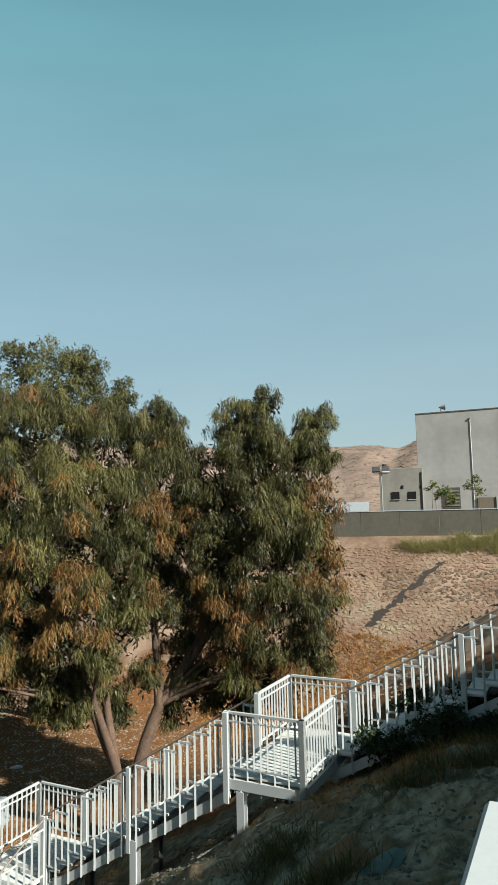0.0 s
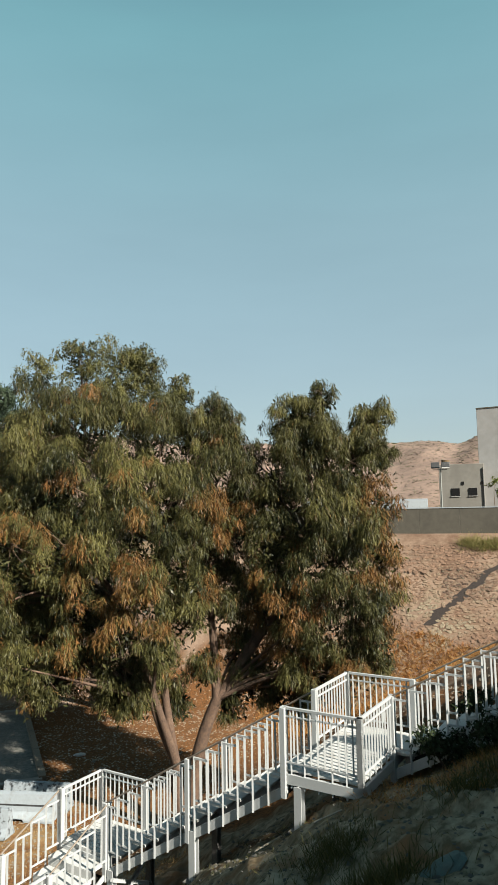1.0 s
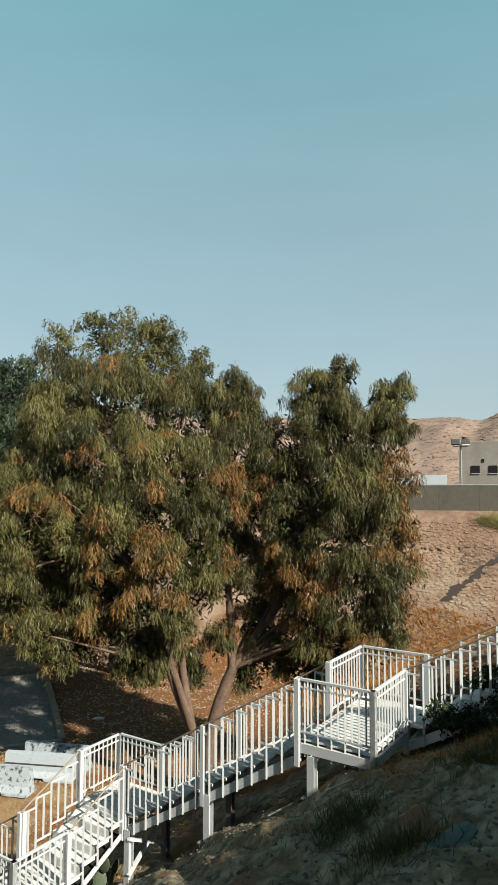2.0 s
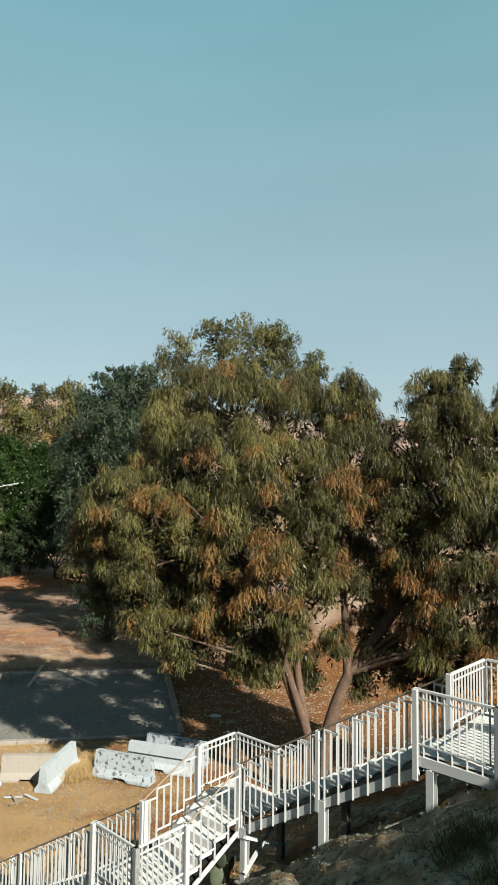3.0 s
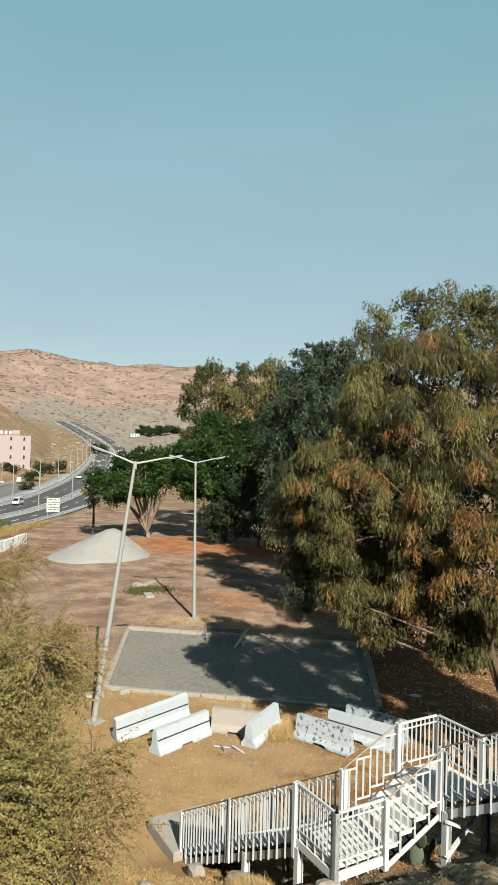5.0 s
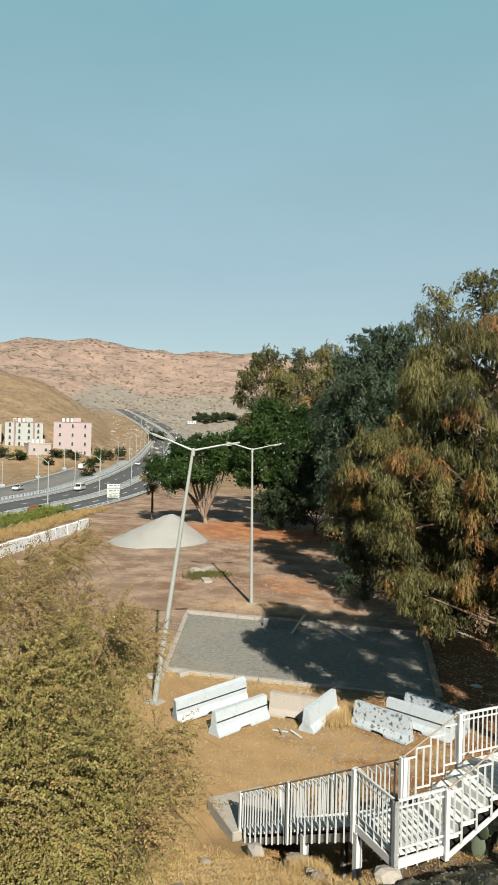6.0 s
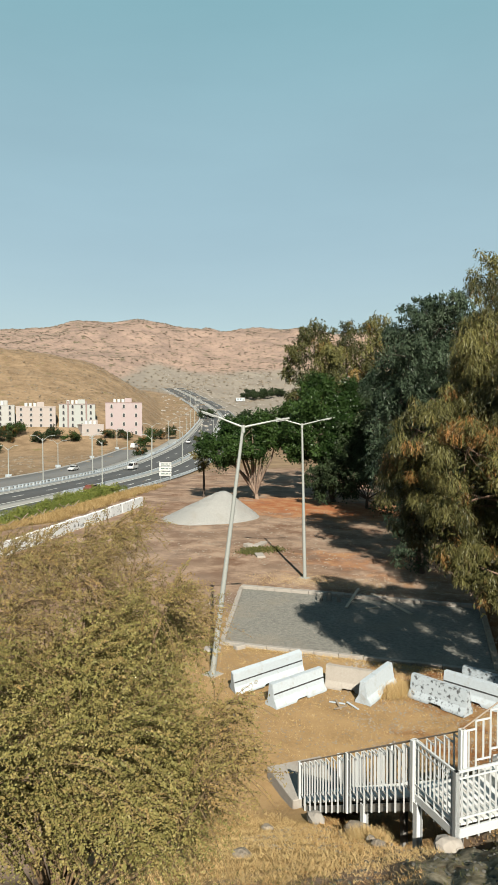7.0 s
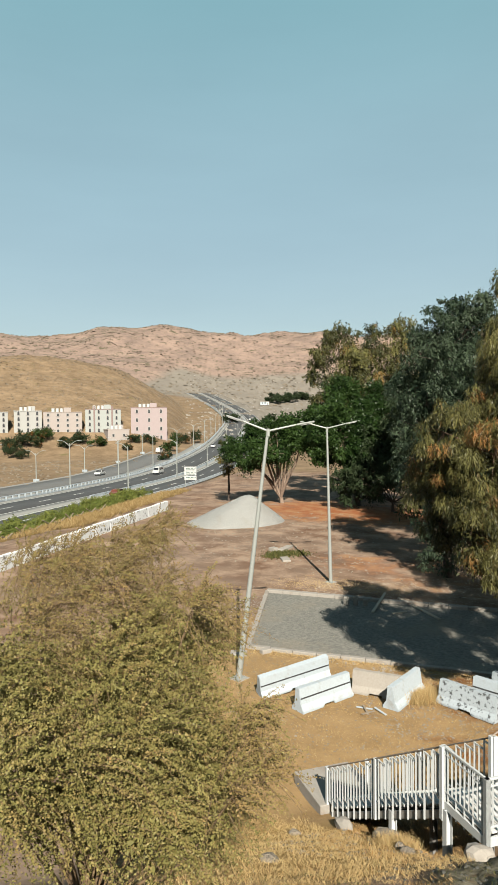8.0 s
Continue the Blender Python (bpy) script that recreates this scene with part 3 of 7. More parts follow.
def rail_run(th, org, a, b, end_posts=(True, True), skirt=True):
    """A level railing from a to b: posts, two top rails, a bottom rail and balusters."""
    L = lambda p: Vector(p) - Vector(org)
    a, b = Vector(a), Vector(b)
    rail = new("railing")
    rail.parent = th
    for h, s in ((RAIL, 0.04), (RAIL - 0.12, 0.026), (0.10, 0.03)):
        part("rail", beam(L(a + UP * h), L(b + UP * h), s, s, 0.003), WHITE_STEEL, rail)
    for p, on in ((a, end_posts[0]), (b, end_posts[1])):
        if on:
            part("post", box((0.085, 0.085, RAIL + 0.32), Matrix.Translation(L(p + UP * (RAIL / 2 - 0.14))) @ pose(0, 0, 0, 0, 0, -29.31), 0.004), WHITE_STEEL, rail)
    n = max(3, round((b - a).length / 0.115))
    for i in range(1, n):
        c = a.lerp(b, i / n)
        lo = -0.26 if (skirt and i % 2) else 0.10
        part("baluster", box((0.024, 0.024, RAIL - lo), Matrix.Translation(L(c + UP * ((RAIL + lo) / 2)))), WHITE_STEEL, rail)
    return rail


def landing(a, along_u, along_w, label, rails):
    """A landing: edge beams, slatted deck and its railings. a: the corner from which it reaches along -U and -W."""
    a = Vector(a)
    th = thing("stair_landing", a, label, "landing", "landings of the staircase")
    L = lambda p: Vector(p) - a
    p = [a, a - U * along_u, a - U * along_u - W * along_w, a - W * along_w]
    for i in range(4):
        part("edge_beam", beam(L(p[i] - UP * 0.14), L(p[(i + 1) % 4] - UP * 0.14), 0.05, 0.15, 0.004), WHITE_STEEL, th)
    n = round(along_w / 0.12)
    for i in range(n):
        q = a - W * (along_w * (i + 0.5) / n) - UP * 0.02
        part("slat", beam(L(q - U * 0.02), L(q - U * (along_u - 0.02)), along_w / n - 0.018, 0.03, 0.003), WHITE_TREAD, th)
    for i in (0.25, 0.75):
        q = a - U * (along_u * i) - UP * 0.10
        part("joist", beam(L(q), L(q - W * along_w), 0.05, 0.10), DARK_STEEL, th)
    for x, y in rails:
        rail_run(th, a, x, y)
    return th


def steel_column(x, y, top, label="white painted steel column under the staircase", mat=None):
    z = gz(x, y) - 0.25
    th = thing("steel_column", (x, y, z), label, "column", "columns of the staircase", turn=-29.31)
    bm = box((0.12, 0.012, top - z), Matrix.Translation((0, 0.055, (top - z) / 2)))
    add_box(bm, (0.12, 0.012, top - z), Matrix.Translation((0, -0.055, (top - z) / 2)))
    add_box(bm, (0.012, 0.10, top - z), Matrix.Translation((0, 0, (top - z) / 2)))
    part("shaft", bm, mat or WHITE_STEEL, th)
    part("base_plate", box((0.26, 0.26, 0.02), Matrix.Translation((0, 0, 0.24))), DARK_STEEL, th)
    return th


stair_flight(cB - U * 4.10 + UP * 2.24, U, -W, 1.07, 4.10, 2.24, "upper white steel stair flight with stepped railings")
stair_flight(cM, U, -W, 1.05, 3.60, DECK_HIGH - DECK_MID, "long white steel stair flight with open risers")
stair_flight(cR, W, U, 1.135, 1.33, DECK_MID - DECK_LOW, "short white steel stair flight between two landings", True)
stair_flight(cW, U, -W, 1.025, 4.77, DECK_LOW - 0.27, "lowest white steel flight down to the concrete pad", False, SHADED_DUSTY_STEEL)
landing(cM, 1.22, 2.425, "white slatted steel landing high on the slope", [(cM, cA), (cA, cB), (cN, cD), (cD, cE)])
landing(cS, 1.135, 1.05, "square white steel landing where the stairs turn", [(cS, cP), (cP, cQ)])
landing(cW, 1.135, 1.025, "low white steel landing where the stairs turn back", [(cU, cV), (cV, cW)])
for x, y, top in ((0.28, 10.13, 5.55), (-1.41, 11.09, 4.50), (-2.95, 11.96, 3.45), (-5.12, 10.47, 2.85), (-4.22, 9.96, 2.85), (-6.72, 11.37, 1.80), (2.2, 11.6, 5.55)):
    steel_column(x, y, top)
for x, y, top in ((-1.14, 12.14, 4.45), (-2.46, 12.88, 3.45), (-4.75, 11.40, 2.85), (-6.3, 12.3, 1.8)):
    steel_column(x, y, top, "brownish weathered steel column under the staircase", DARK_STEEL)
brace = thing("cross_brace", (-2.95, 11.96, 2.9), "white steel cross brace between two columns", "brace")
part("diagonal", beam((0.02, -0.09, 0.42), (0.49, 0.92, -0.16), 0.06, 0.06), WHITE_STEEL, brace)
part("diagonal", beam((0.02, -0.09, -0.22), (0.46, 0.90, 0.40), 0.06, 0.06), WHITE_STEEL, brace)

# concrete pad at the foot
foot = cW + U * 4.77
pad_m = Matrix.Translation((foot.x, foot.y, 0)) @ pose(0, 0, 0, 0, 0, -29.31)
foot_pad = tagged(part("concrete_pad", box((1.7, 1.6, 0.5), Matrix.Translation((-0.8, 0.55, 0.0)), 0.02), KERB), "grey concrete pad at the foot of the staircase", "concrete pad", kind="structure")
foot_pad.matrix_basis = pad_m

# ---- walkway that the camera stands on ----
WALK = Vector((0.488, 0.873, 0)).normalized()
OUT = Vector((-0.873, 0.488, 0)).normalized()
p0 = Vector((1.05, 2.71, 0))
walkway = tagged(part("walkway", beam(p0 - WALK * 14 - OUT * 1.75 + UP * 7.75, p0 + WALK * 14 - OUT * 1.75 + UP * 7.75, 3.0, 0.3), BARE_CONCRETE), "grey concrete walkway slab on top of the slope", "walkway", kind="structure")
for s0, s1, inset, lower in ((-12, 0.0, 0.0, 0.0), (0.05, 0.62, 0.03, 0.03)):
    bm = beam(p0 + WALK * s0 - OUT * (0.125 + inset) + UP * (7.87 - lower), p0 + WALK * s1 - OUT * (0.125 + inset) + UP * (7.87 - lower), 0.25, 1.16, 0.02)
    tagged(part("parapet", bm, WHITE_STEEL), "white painted concrete parapet beside the walkway", "parapet", "parapets of the walkway")
# unseen wall, added to cast the shade on slope and stairs; height from its edge
tagged(part("shade_wall", beam(p0 - WALK * 14 - OUT * 3.4 + UP * 8.85, p0 + WALK * 14 - OUT * 3.4 + UP * 8.85, 0.25, 3.22, 0.01), RENDER_GREY), "unseen grey wall added behind the walkway to shade the slope", "wall", kind="structure")

# ---- the lot: gravel pad with kerbs, lamps, barriers, heaps ----
PAD = [Vector((-24.3, 27.8, 0)), Vector((-18.9, 20.3, 0)), Vector((-8.6, 24.5, 0)), Vector((-12.3, 32.5, 0))]
bm = bmesh.new()
N = 30
grid = [[None] * (N + 1) for _ in range(N + 1)]
for i in range(N + 1):
    for j in range(N + 1):
        p = PAD[1].lerp(PAD[2], i / N).lerp(PAD[0].lerp(PAD[3], i / N), j / N)
        grid[i][j] = bm.verts.new((p.x, p.y, gz(p.x, p.y) + 0.05 + 0.004 * noise.noise(p * 1.3)))
for i in range(N):
    for j in range(N):
        bm.faces.new((grid[i][j], grid[i + 1][j], grid[i + 1][j + 1], grid[i][j + 1]))
tagged(part("gravel_bed", bm, GRAVEL), "dark grey gravel bed enclosed by concrete kerbs", "gravel bed", kind="structure")


def kerb_line(a, b, label, w=0.22, h=0.20, gap=0.02, name="kerb", mat=None):
    th = thing(name, (a.x, a.y, 0), label, "kerb", "kerbs of the gravel bed", "structure")
    d = b - a
    n = max(1, round(d.length / 1.0))
    for i in range(n):
        p, q = d * (i / n), d * ((i + 1) / n) - d.normalized() * gap
        up = [gz(a.x + v.x, a.y + v.y) + 0.04 + rng.uniform(-0.012, 0.012) for v in (p, q)]
        part("kerbstone", beam(p + UP * up[0], q + UP * up[1], w, h, 0.015), mat or KERB, th)
    return th


kerb_line(PAD[0], PAD[1], "low concrete kerb on the open side of the gravel bed")
kerb_line(PAD[1], PAD[2], "low concrete kerb towards the barriers, dusty and chipped")
kerb_line(PAD[0], PAD[3], "broad pale concrete kerb along the back of the gravel bed", 0.35, 0.34)
kerb_line(PAD[3], PAD[2], "brown weathered kerb beam lying under the trees", 0.25, 0.30, mat=WOOD)


def street_lamp(base, top, arms, label):
    """A tapered steel pole with a base plate and two arms, a flat luminaire on each."""
    base, top = Vector(base), Vector(top)
    th = thing("street_lamp", base, label, "street lamp", "lamps of the lot")
    L = lambda p: Vector(p) - base
    part("pole", cone(bmesh.new(), 0.115, 0.055, (0, 0, 0), L(top), 12), GALV, th)
    bm = box((0.42, 0.42, 0.03), Matrix.Translation((0, 0, 0.02)))
    for sx in (-1, 1):
        for sy in (-1, 1):
            cone(bm, 0.02, 0.02, (sx * 0.15, sy * 0.15, 0.03), (sx * 0.15, sy * 0.15, 0.09), 6)
    part("base_plate", bm, GALV, th)
    part("footing", box((0.62, 0.62, 0.2), Matrix.Translation((0, 0, -0.09)), 0.02), KERB, th)
    part("collar", cone(bmesh.new(), 0.075, 0.075, L(top) - UP * 0.25, L(top) + UP * 0.04, 12), GALV, th)
    for a in arms:
        e = L(a)
        arm = part("arm", cone(bmesh.new(), 0.042, 0.032, L(top) - UP * 0.05, L(top).lerp(e, 0.72), 8), GALV, th)
        d = (e - L(top)).normalized()
        bm = beam(L(top).lerp(e, 0.68), e + d * 0.18, 0.24, 0.07, 0.02)
        lum = part("luminaire", bm, GALV, arm, "flat grey street light head")
        part("lens", beam(L(top).lerp(e, 0.78) - UP * 0.045, e + d * 0.10 - UP * 0.045, 0.18, 0.02), PLASTIC_WHITE, lum)
    return th


street_lamp((-16.91, 17.61, gz(-16.91, 17.61)), (-16.03, 18.40, 9.39), [(-17.05, 17.46, 9.88), (-14.82, 19.38, 9.65)], "leaning galvanised double-arm street lamp on the bare lot")
street_lamp((-22.98, 32.13, gz(-22.98, 32.13)), (-23.12, 32.03, 9.36), [(-24.26, 31.17, 9.70), (-21.80, 32.94, 9.69)], "upright galvanised double-arm street lamp behind the gravel bed")


def barrier_bm(length):
    """A concrete road barrier: battered foot, steep upper face, a slot for lifting at mid-length."""
    prof = [(0.30, 0.0), (0.30, 0.09), (0.17, 0.28), (0.10, 0.80), (-0.10, 0.80), (-0.17, 0.28), (-0.30, 0.09), (-0.30, 0.0)]
    bm = bmesh.new()
    xs = [-length / 2, -0.28, -0.20, 0.20, 0.28, length / 2]
    rings = []
    for x in xs:
        up = 0.11 if abs(x) < 0.25 else 0.0
        rings.append([bm.verts.new((x, y, max(z, up) if z < 0.05 else (z + (0.03 if up and z < 0.1 else 0)))) for y, z in prof])
    for r0, r1 in zip(rings, rings[1:]):
        for k in range(8):
            j = (k + 1) % 8
            bm.faces.new((r0[k], r0[j], r1[j], r1[k]))
    bm.faces.new(rings[0][::-1])
    bm.faces.new(rings[-1])
    bmesh.ops.recalc_face_normals(bm, faces=bm.faces)
    es = [e for e in bm.edges if e.calc_face_angle(0) > 0.5]
    bmesh.ops.bevel(bm, geom=es, offset=0.014, segments=2, affect="EDGES")
    bmesh.ops.subdivide_edges(bm, edges=[e for e in bm.edges if e.calc_length() > 0.5], cuts=4)
    for v in bm.verts:
        v.co += Vector((noise.noise(v.co * 3.1), noise.noise(v.co * 2.7 + Vector((5, 0, 0))), noise.noise(v.co * 3.3 + Vector((0, 7, 0))))) * 0.008
    return bm


def barrier(a, b, label, mat, stripe=True, lift=(0, 0), roll=0.0, length=None, name="concrete_barrier"):
    """A barrier whose near foot runs from a to b; lift: how far each end is off the ground."""
    a, b = Vector((*a, 0)), Vector((*b, 0))
    n = length or (b - a).length
    c = (a + b) / 2
    head = math.degrees(math.atan2(b.y - a.y, b.x - a.x))
    th = thing(name, (0, 0, 0), label, "road barrier", "barriers on the lot")
    pitch = -math.degrees(math.asin((lift[1] - lift[0]) / n))
    th.matrix_basis = Matrix.Translation((c.x, c.y, gz(c.x, c.y) + (lift[0] + lift[1]) / 2 - 0.01)) @ pose(0, 0, 0, 0, 0, head) @ pose(0, 0, 0, 0, pitch, 0) @ pose(0, 0, 0, roll)
    part("block", barrier_bm(n), mat, th)
    if stripe:
        for s in (-1, 1):
            part("stripe", box((n * 0.985, 0.010, 0.045), Matrix.Translation((0, s * 0.149, 0.47)) @ pose(0, 0, 0, -s * -7.7)), BLACK_PAINT, th, "black painted stripe")
    return th


barrier((-15.25, 16.9), (-14.05, 19.35), "white painted concrete barrier, one end tipped up on its neighbour", WHITE_BLOCK, True, (0.02, 0.42), 14, 2.75)
barrier((-13.45, 16.80), (-13.0, 19.1), "white painted concrete barrier with a black stripe", WHITE_BLOCK, True, (0, 0.02), 0, 2.35)
barrier((-12.95, 19.55), (-11.45, 20.0), "bare brown concrete barrier, unpainted", BARE_CONCRETE, False, (0, 0), 0, 1.75)
barrier((-11.20, 18.95), (-11.25, 20.95), "white concrete barrier standing end-on, grimy at the top", WHITE_BLOCK, False, (0.0, 0.10), 0, 2.0)
barrier((-10.30, 20.75), (-8.15, 20.45), "flaking white concrete barrier with black scuffs", WORN_BLOCK, False, (0, 0), -4, 2.15)
barrier((-9.50, 21.75), (-7.15, 21.55), "white concrete barrier with a black stripe, under the trees", WHITE_BLOCK, True, (0, 0), 0, 2.4)
barrier((-9.10, 22.50), (-6.95, 22.30), "second white concrete barrier close behind its neighbour", WORN_BLOCK, True, (0.04, 0.0), 0, 2.3)


def rock_bm(rx, ry, rz, seed, sub=2):
    bm = bmesh.new()
    bmesh.ops.create_icosphere(bm, subdivisions=sub, radius=1)
    o = Vector((seed * 3.7, seed * 1.3, seed * 2.1))
    for v in bm.verts:
        k = 1 + 0.35 * noise.noise(v.co * 1.1 + o) + 0.12 * noise.noise(v.co * 3 + o)
        v.co = Vector((v.co.x * rx * k, v.co.y * ry * k, v.co.z * rz * k))
    return bm


def rock(x, y, rx, ry, rz, seed, label, mat=None, turn=0):
    ob = tagged(part("rock", rock_bm(rx, ry, rz, seed), mat or ROCK), label, "rock")
    ob.matrix_basis = pose(x, y, gz(x, y) + rz * 0.35, 0, 0, turn)
    return ob


rock(-6.6, 11.1, 0.42, 0.30, 0.22, 1, "tan flat-topped rock below the lowest stair flight", turn=-20)
rock(-8.3, 11.95, 0.40, 0.16, 0.15, 2, "pale broken concrete lump beside the lowest stair flight", BARE_CONCRETE, -30)
rock(-4.25, 9.75, 0.24, 0.18, 0.22, 3, "grey boulder against the foot of the low landing", BARE_CONCRETE, 15)
rock(-7.5, 5.25, 0.46, 0.20, 0.13, 4, "pale slab of rock under the thorn bush", BARE_CONCRETE, 12)
rock(-7.95, 5.0, 0.26, 0.12, 0.10, 9, "pale broken piece of concrete under the thorn bush", BARE_CONCRETE, 50)
rock(-8.15, 4.75, 0.22, 0.09, 0.08, 10, "pale broken piece of concrete under the thorn bush", BARE_CONCRETE, -15)
rock(-5.55, 9.9, 0.13, 0.10, 0.09, 5, "small pale stone under the low landing")
rock(-5.9, 10.2, 0.10, 0.12, 0.08, 6, "small pale stone under the low landing")
rock(-9.1, 11.2, 0.16, 0.10, 0.08, 7, "small tan stone in the dry grass")
rock(-7.6, 8.6, 0.20, 0.15, 0.10, 8, "tan stone half hidden in dry grass")
for k in range(46):
    x, y = rng.uniform(-26, -6), rng.uniform(15, 36)
    if 7.31 + 0.425 * x - 0.267 * y < 0.2:
        s = rng.uniform(0.03, 0.09)
        ob = tagged(part("stone", rock_bm(s, s * 0.8, s * 0.6, 30 + k, 1), ROCK), "small pale stone lying on the bare lot", "stone", "loose stones on the lot")
        ob.matrix_basis = pose(x, y, gz(x, y) + s * 0.3, 0, 0, k * 31)

# heap of crushed stone
HX, HY = -44.8, 46.6
bm = bmesh.new()
rings = []
for i in range(15):
    f = i / 14
    ring = []
    for j in range(44):
        a = 2 * math.pi * j / 44
        k = 1 + 0.10 * noise.noise(Vector((math.cos(a) * 1.4, math.sin(a) * 1.4, 3)))
        x, y = HX + 1.0 * (1 - f) + math.cos(a) * 4.7 * f * k * (1.02 if math.cos(a) > 0 else 0.92), HY + 0.95 * (1 - f) + math.sin(a) * 5.2 * f * k
        z = gz(x, y) + 3.05 * (1 - math.sqrt(f * f + 0.03) / 1.015) * (1 - 0.12 * math.cos(a - 2.6) * f) * (1 + 0.06 * noise.noise(Vector((x, y, 0)) * 0.6)) + 0.05 * noise.noise(Vector((x, y, 1)) * 2) - (0.05 if i == 14 else 0)
        ring.append(bm.verts.new((x, y, z)))
    rings.append(ring)
for r0, r1 in zip(rings, rings[1:]):
    for j in range(44):
        k = (j + 1) % 44
        bm.faces.new((r0[j], r1[j], r1[k], r0[k]))
for f in bm.faces:
    f.smooth = True
tagged(part("aggregate_mound", bm, PILE), "heap of pale grey crushed stone on red earth", "stone heap")


def plank(a, b, w, h, label, lift=0.0):
    a, b = Vector((*a, 0)), Vector((*b, 0))
    a.z, b.z = gz(a.x, a.y) + 0.09 + lift, gz(b.x, b.y) + 0.09
    return tagged(part("plank", beam(a, b, w, h, 0.004), PALE_PLANK), label, "plank", "planks on the gravel bed")


plank((-18.55, 31.0), (-17.55, 28.1), 0.14, 0.06, "weathered plank propped on the pale kerb", 0.22)
plank((-17.9, 31.3), (-14.5, 29.2), 0.14, 0.06, "long weathered plank lying on the gravel")
plank((-16.7, 28.6), (-16.3, 29.3), 0.12, 0.05, "short plank end on the gravel")
for k, (x, y, hd) in enumerate(((-11.9, 18.45, 20), (-11.6, 18.2, 75), (-11.35, 18.55, -15), (-11.75, 18.3, -40))):
    ob = tagged(part("broken_board", box((0.55, 0.07, 0.03), Matrix.Translation((0, 0, 0.03)), 0.004), WOOD if k % 2 else WHITE_BLOCK), "broken bit of board lying on the dust", "board", "broken boards on the lot")
    ob.matrix_basis = pose(x, y, gz(x, y) + 0.012 * k, 0, 3 * k, hd)
for k, (x, y, sx, sy, sz) in enumerate(((-19.4, 28.5, 0.30, 0.16, 0.50), (-19.0, 28.75, 0.26, 0.14, 0.56), (-18.55, 29.0, 0.22, 0.15, 0.42))):
    ob = tagged(part("kerb_block", box((sx, sy, sz), Matrix.Translation((0, 0, sz / 2)), 0.03), SHED_GREY), "grimy grey kerb block set against the pale kerb", "kerb block", "kerb blocks by the gravel bed")
    ob.matrix_basis = pose(x, y, gz(x, y) - 0.02, 0, 0, 20 + 12 * k)
for k, (x, y, sx, sy, sz) in enumerate(((-18.7, 19.5, 0.7, 0.5, 0.12), (-17.95, 20.35, 0.45, 0.28, 0.2), (-31.6, 38.3, 1.9, 0.5, 0.22), (-29.2, 35.4, 1.3, 0.6, 0.14), (-31.9, 37.3, 0.6, 0.5, 0.3))):
    ob = tagged(part("concrete_slab", box((sx, sy, sz), Matrix.Translation((0, 0, sz / 2)), 0.02), BARE_CONCRETE), "pale broken concrete slab lying on the earth", "concrete slab", "loose slabs on the lot")
    ob.matrix_basis = pose(x, y, gz(x, y) - 0.03, 0, 0, 40 + 33 * k)

# ---- trees: where the clumps of each crown hang: x, y, z, radius ----
WEEPING_CLUMPS = [
    (-5.4, 20.0, 12.5, 1.31), (-7.1, 19.3, 11.5, 1.26), (-6.2, 18.7, 10.5, 1.16), (-3.7, 21.2, 11.9, 1.45), (-2.0, 21.8, 12.2, 1.15),
    (-1.8, 20.5, 10.5, 1.30), (-4.7, 19.1, 10.5, 1.33), (-2.8, 19.6, 10.0, 1.16), (-7.1, 17.5, 8.8, 1.05), (-8.7, 17.8, 9.3, 0.97),
    (-5.7, 18.1, 8.5, 1.19), (-4.0, 18.5, 9.0, 1.19), (-2.9, 19.1, 8.1, 0.98), (-3.7, 18.2, 7.6, 0.86), (-7.7, 17.7, 7.0, 0.82),
    (-7.1, 18.0, 5.5, 0.70), (-4.7, 19.6, 5.1, 0.95), (-4.1, 19.8, 4.3, 0.60), (-5.6, 19.0, 6.9, 1.01), (-9.0, 18.6, 8.1, 0.78),
    (-7.1, 19.9, 6.8, 0.98), (-2.8, 20.0, 6.8, 1.00), (-4.4, 18.4, 6.5, 0.88), (-3.4, 18.6, 6.1, 0.68),
]
WEEPING_CLUMPS += [
    (-8.4, 18.0, 7.6, 0.80), (-6.8, 19.0, 6.1, 0.83), (-8.0, 18.2, 5.9, 0.67), (-2.4, 20.4, 9.0, 1.04), (-3.8, 19.9, 10.6, 1.01),
    (-5.3, 18.7, 9.4, 0.97), (-4.6, 20.3, 4.6, 0.68), (-7.5, 19.1, 9.9, 1.04), (-4.5, 19.7, 4.1, 0.49), (-3.6, 20.5, 4.9, 0.80),
    (-3.2, 20.9, 3.8, 0.59), (-5.2, 19.9, 4.4, 0.60), (-6.4, 18.7, 5.0, 0.64), (-5.8, 18.9, 5.8, 0.75), (-6.8, 18.6, 4.7, 0.48),
    (-6.7, 20.4, 12.8, 1.10), (-8.2, 19.0, 9.5, 1.22), (-9.5, 19.2, 7.7, 1.09), (-7.3, 19.4, 7.7, 1.05), (-7.7, 20.1, 12.0, 1.09), (-7.8, 19.5, 10.5, 0.98), (-8.4, 18.9, 6.9, 0.79), (-9.5, 19.2, 6.3, 0.73),
    (-2.0, 21.5, 13.0, 0.69), (-2.4, 21.1, 12.2, 0.77), (-1.5, 21.2, 12.3, 0.69),
]
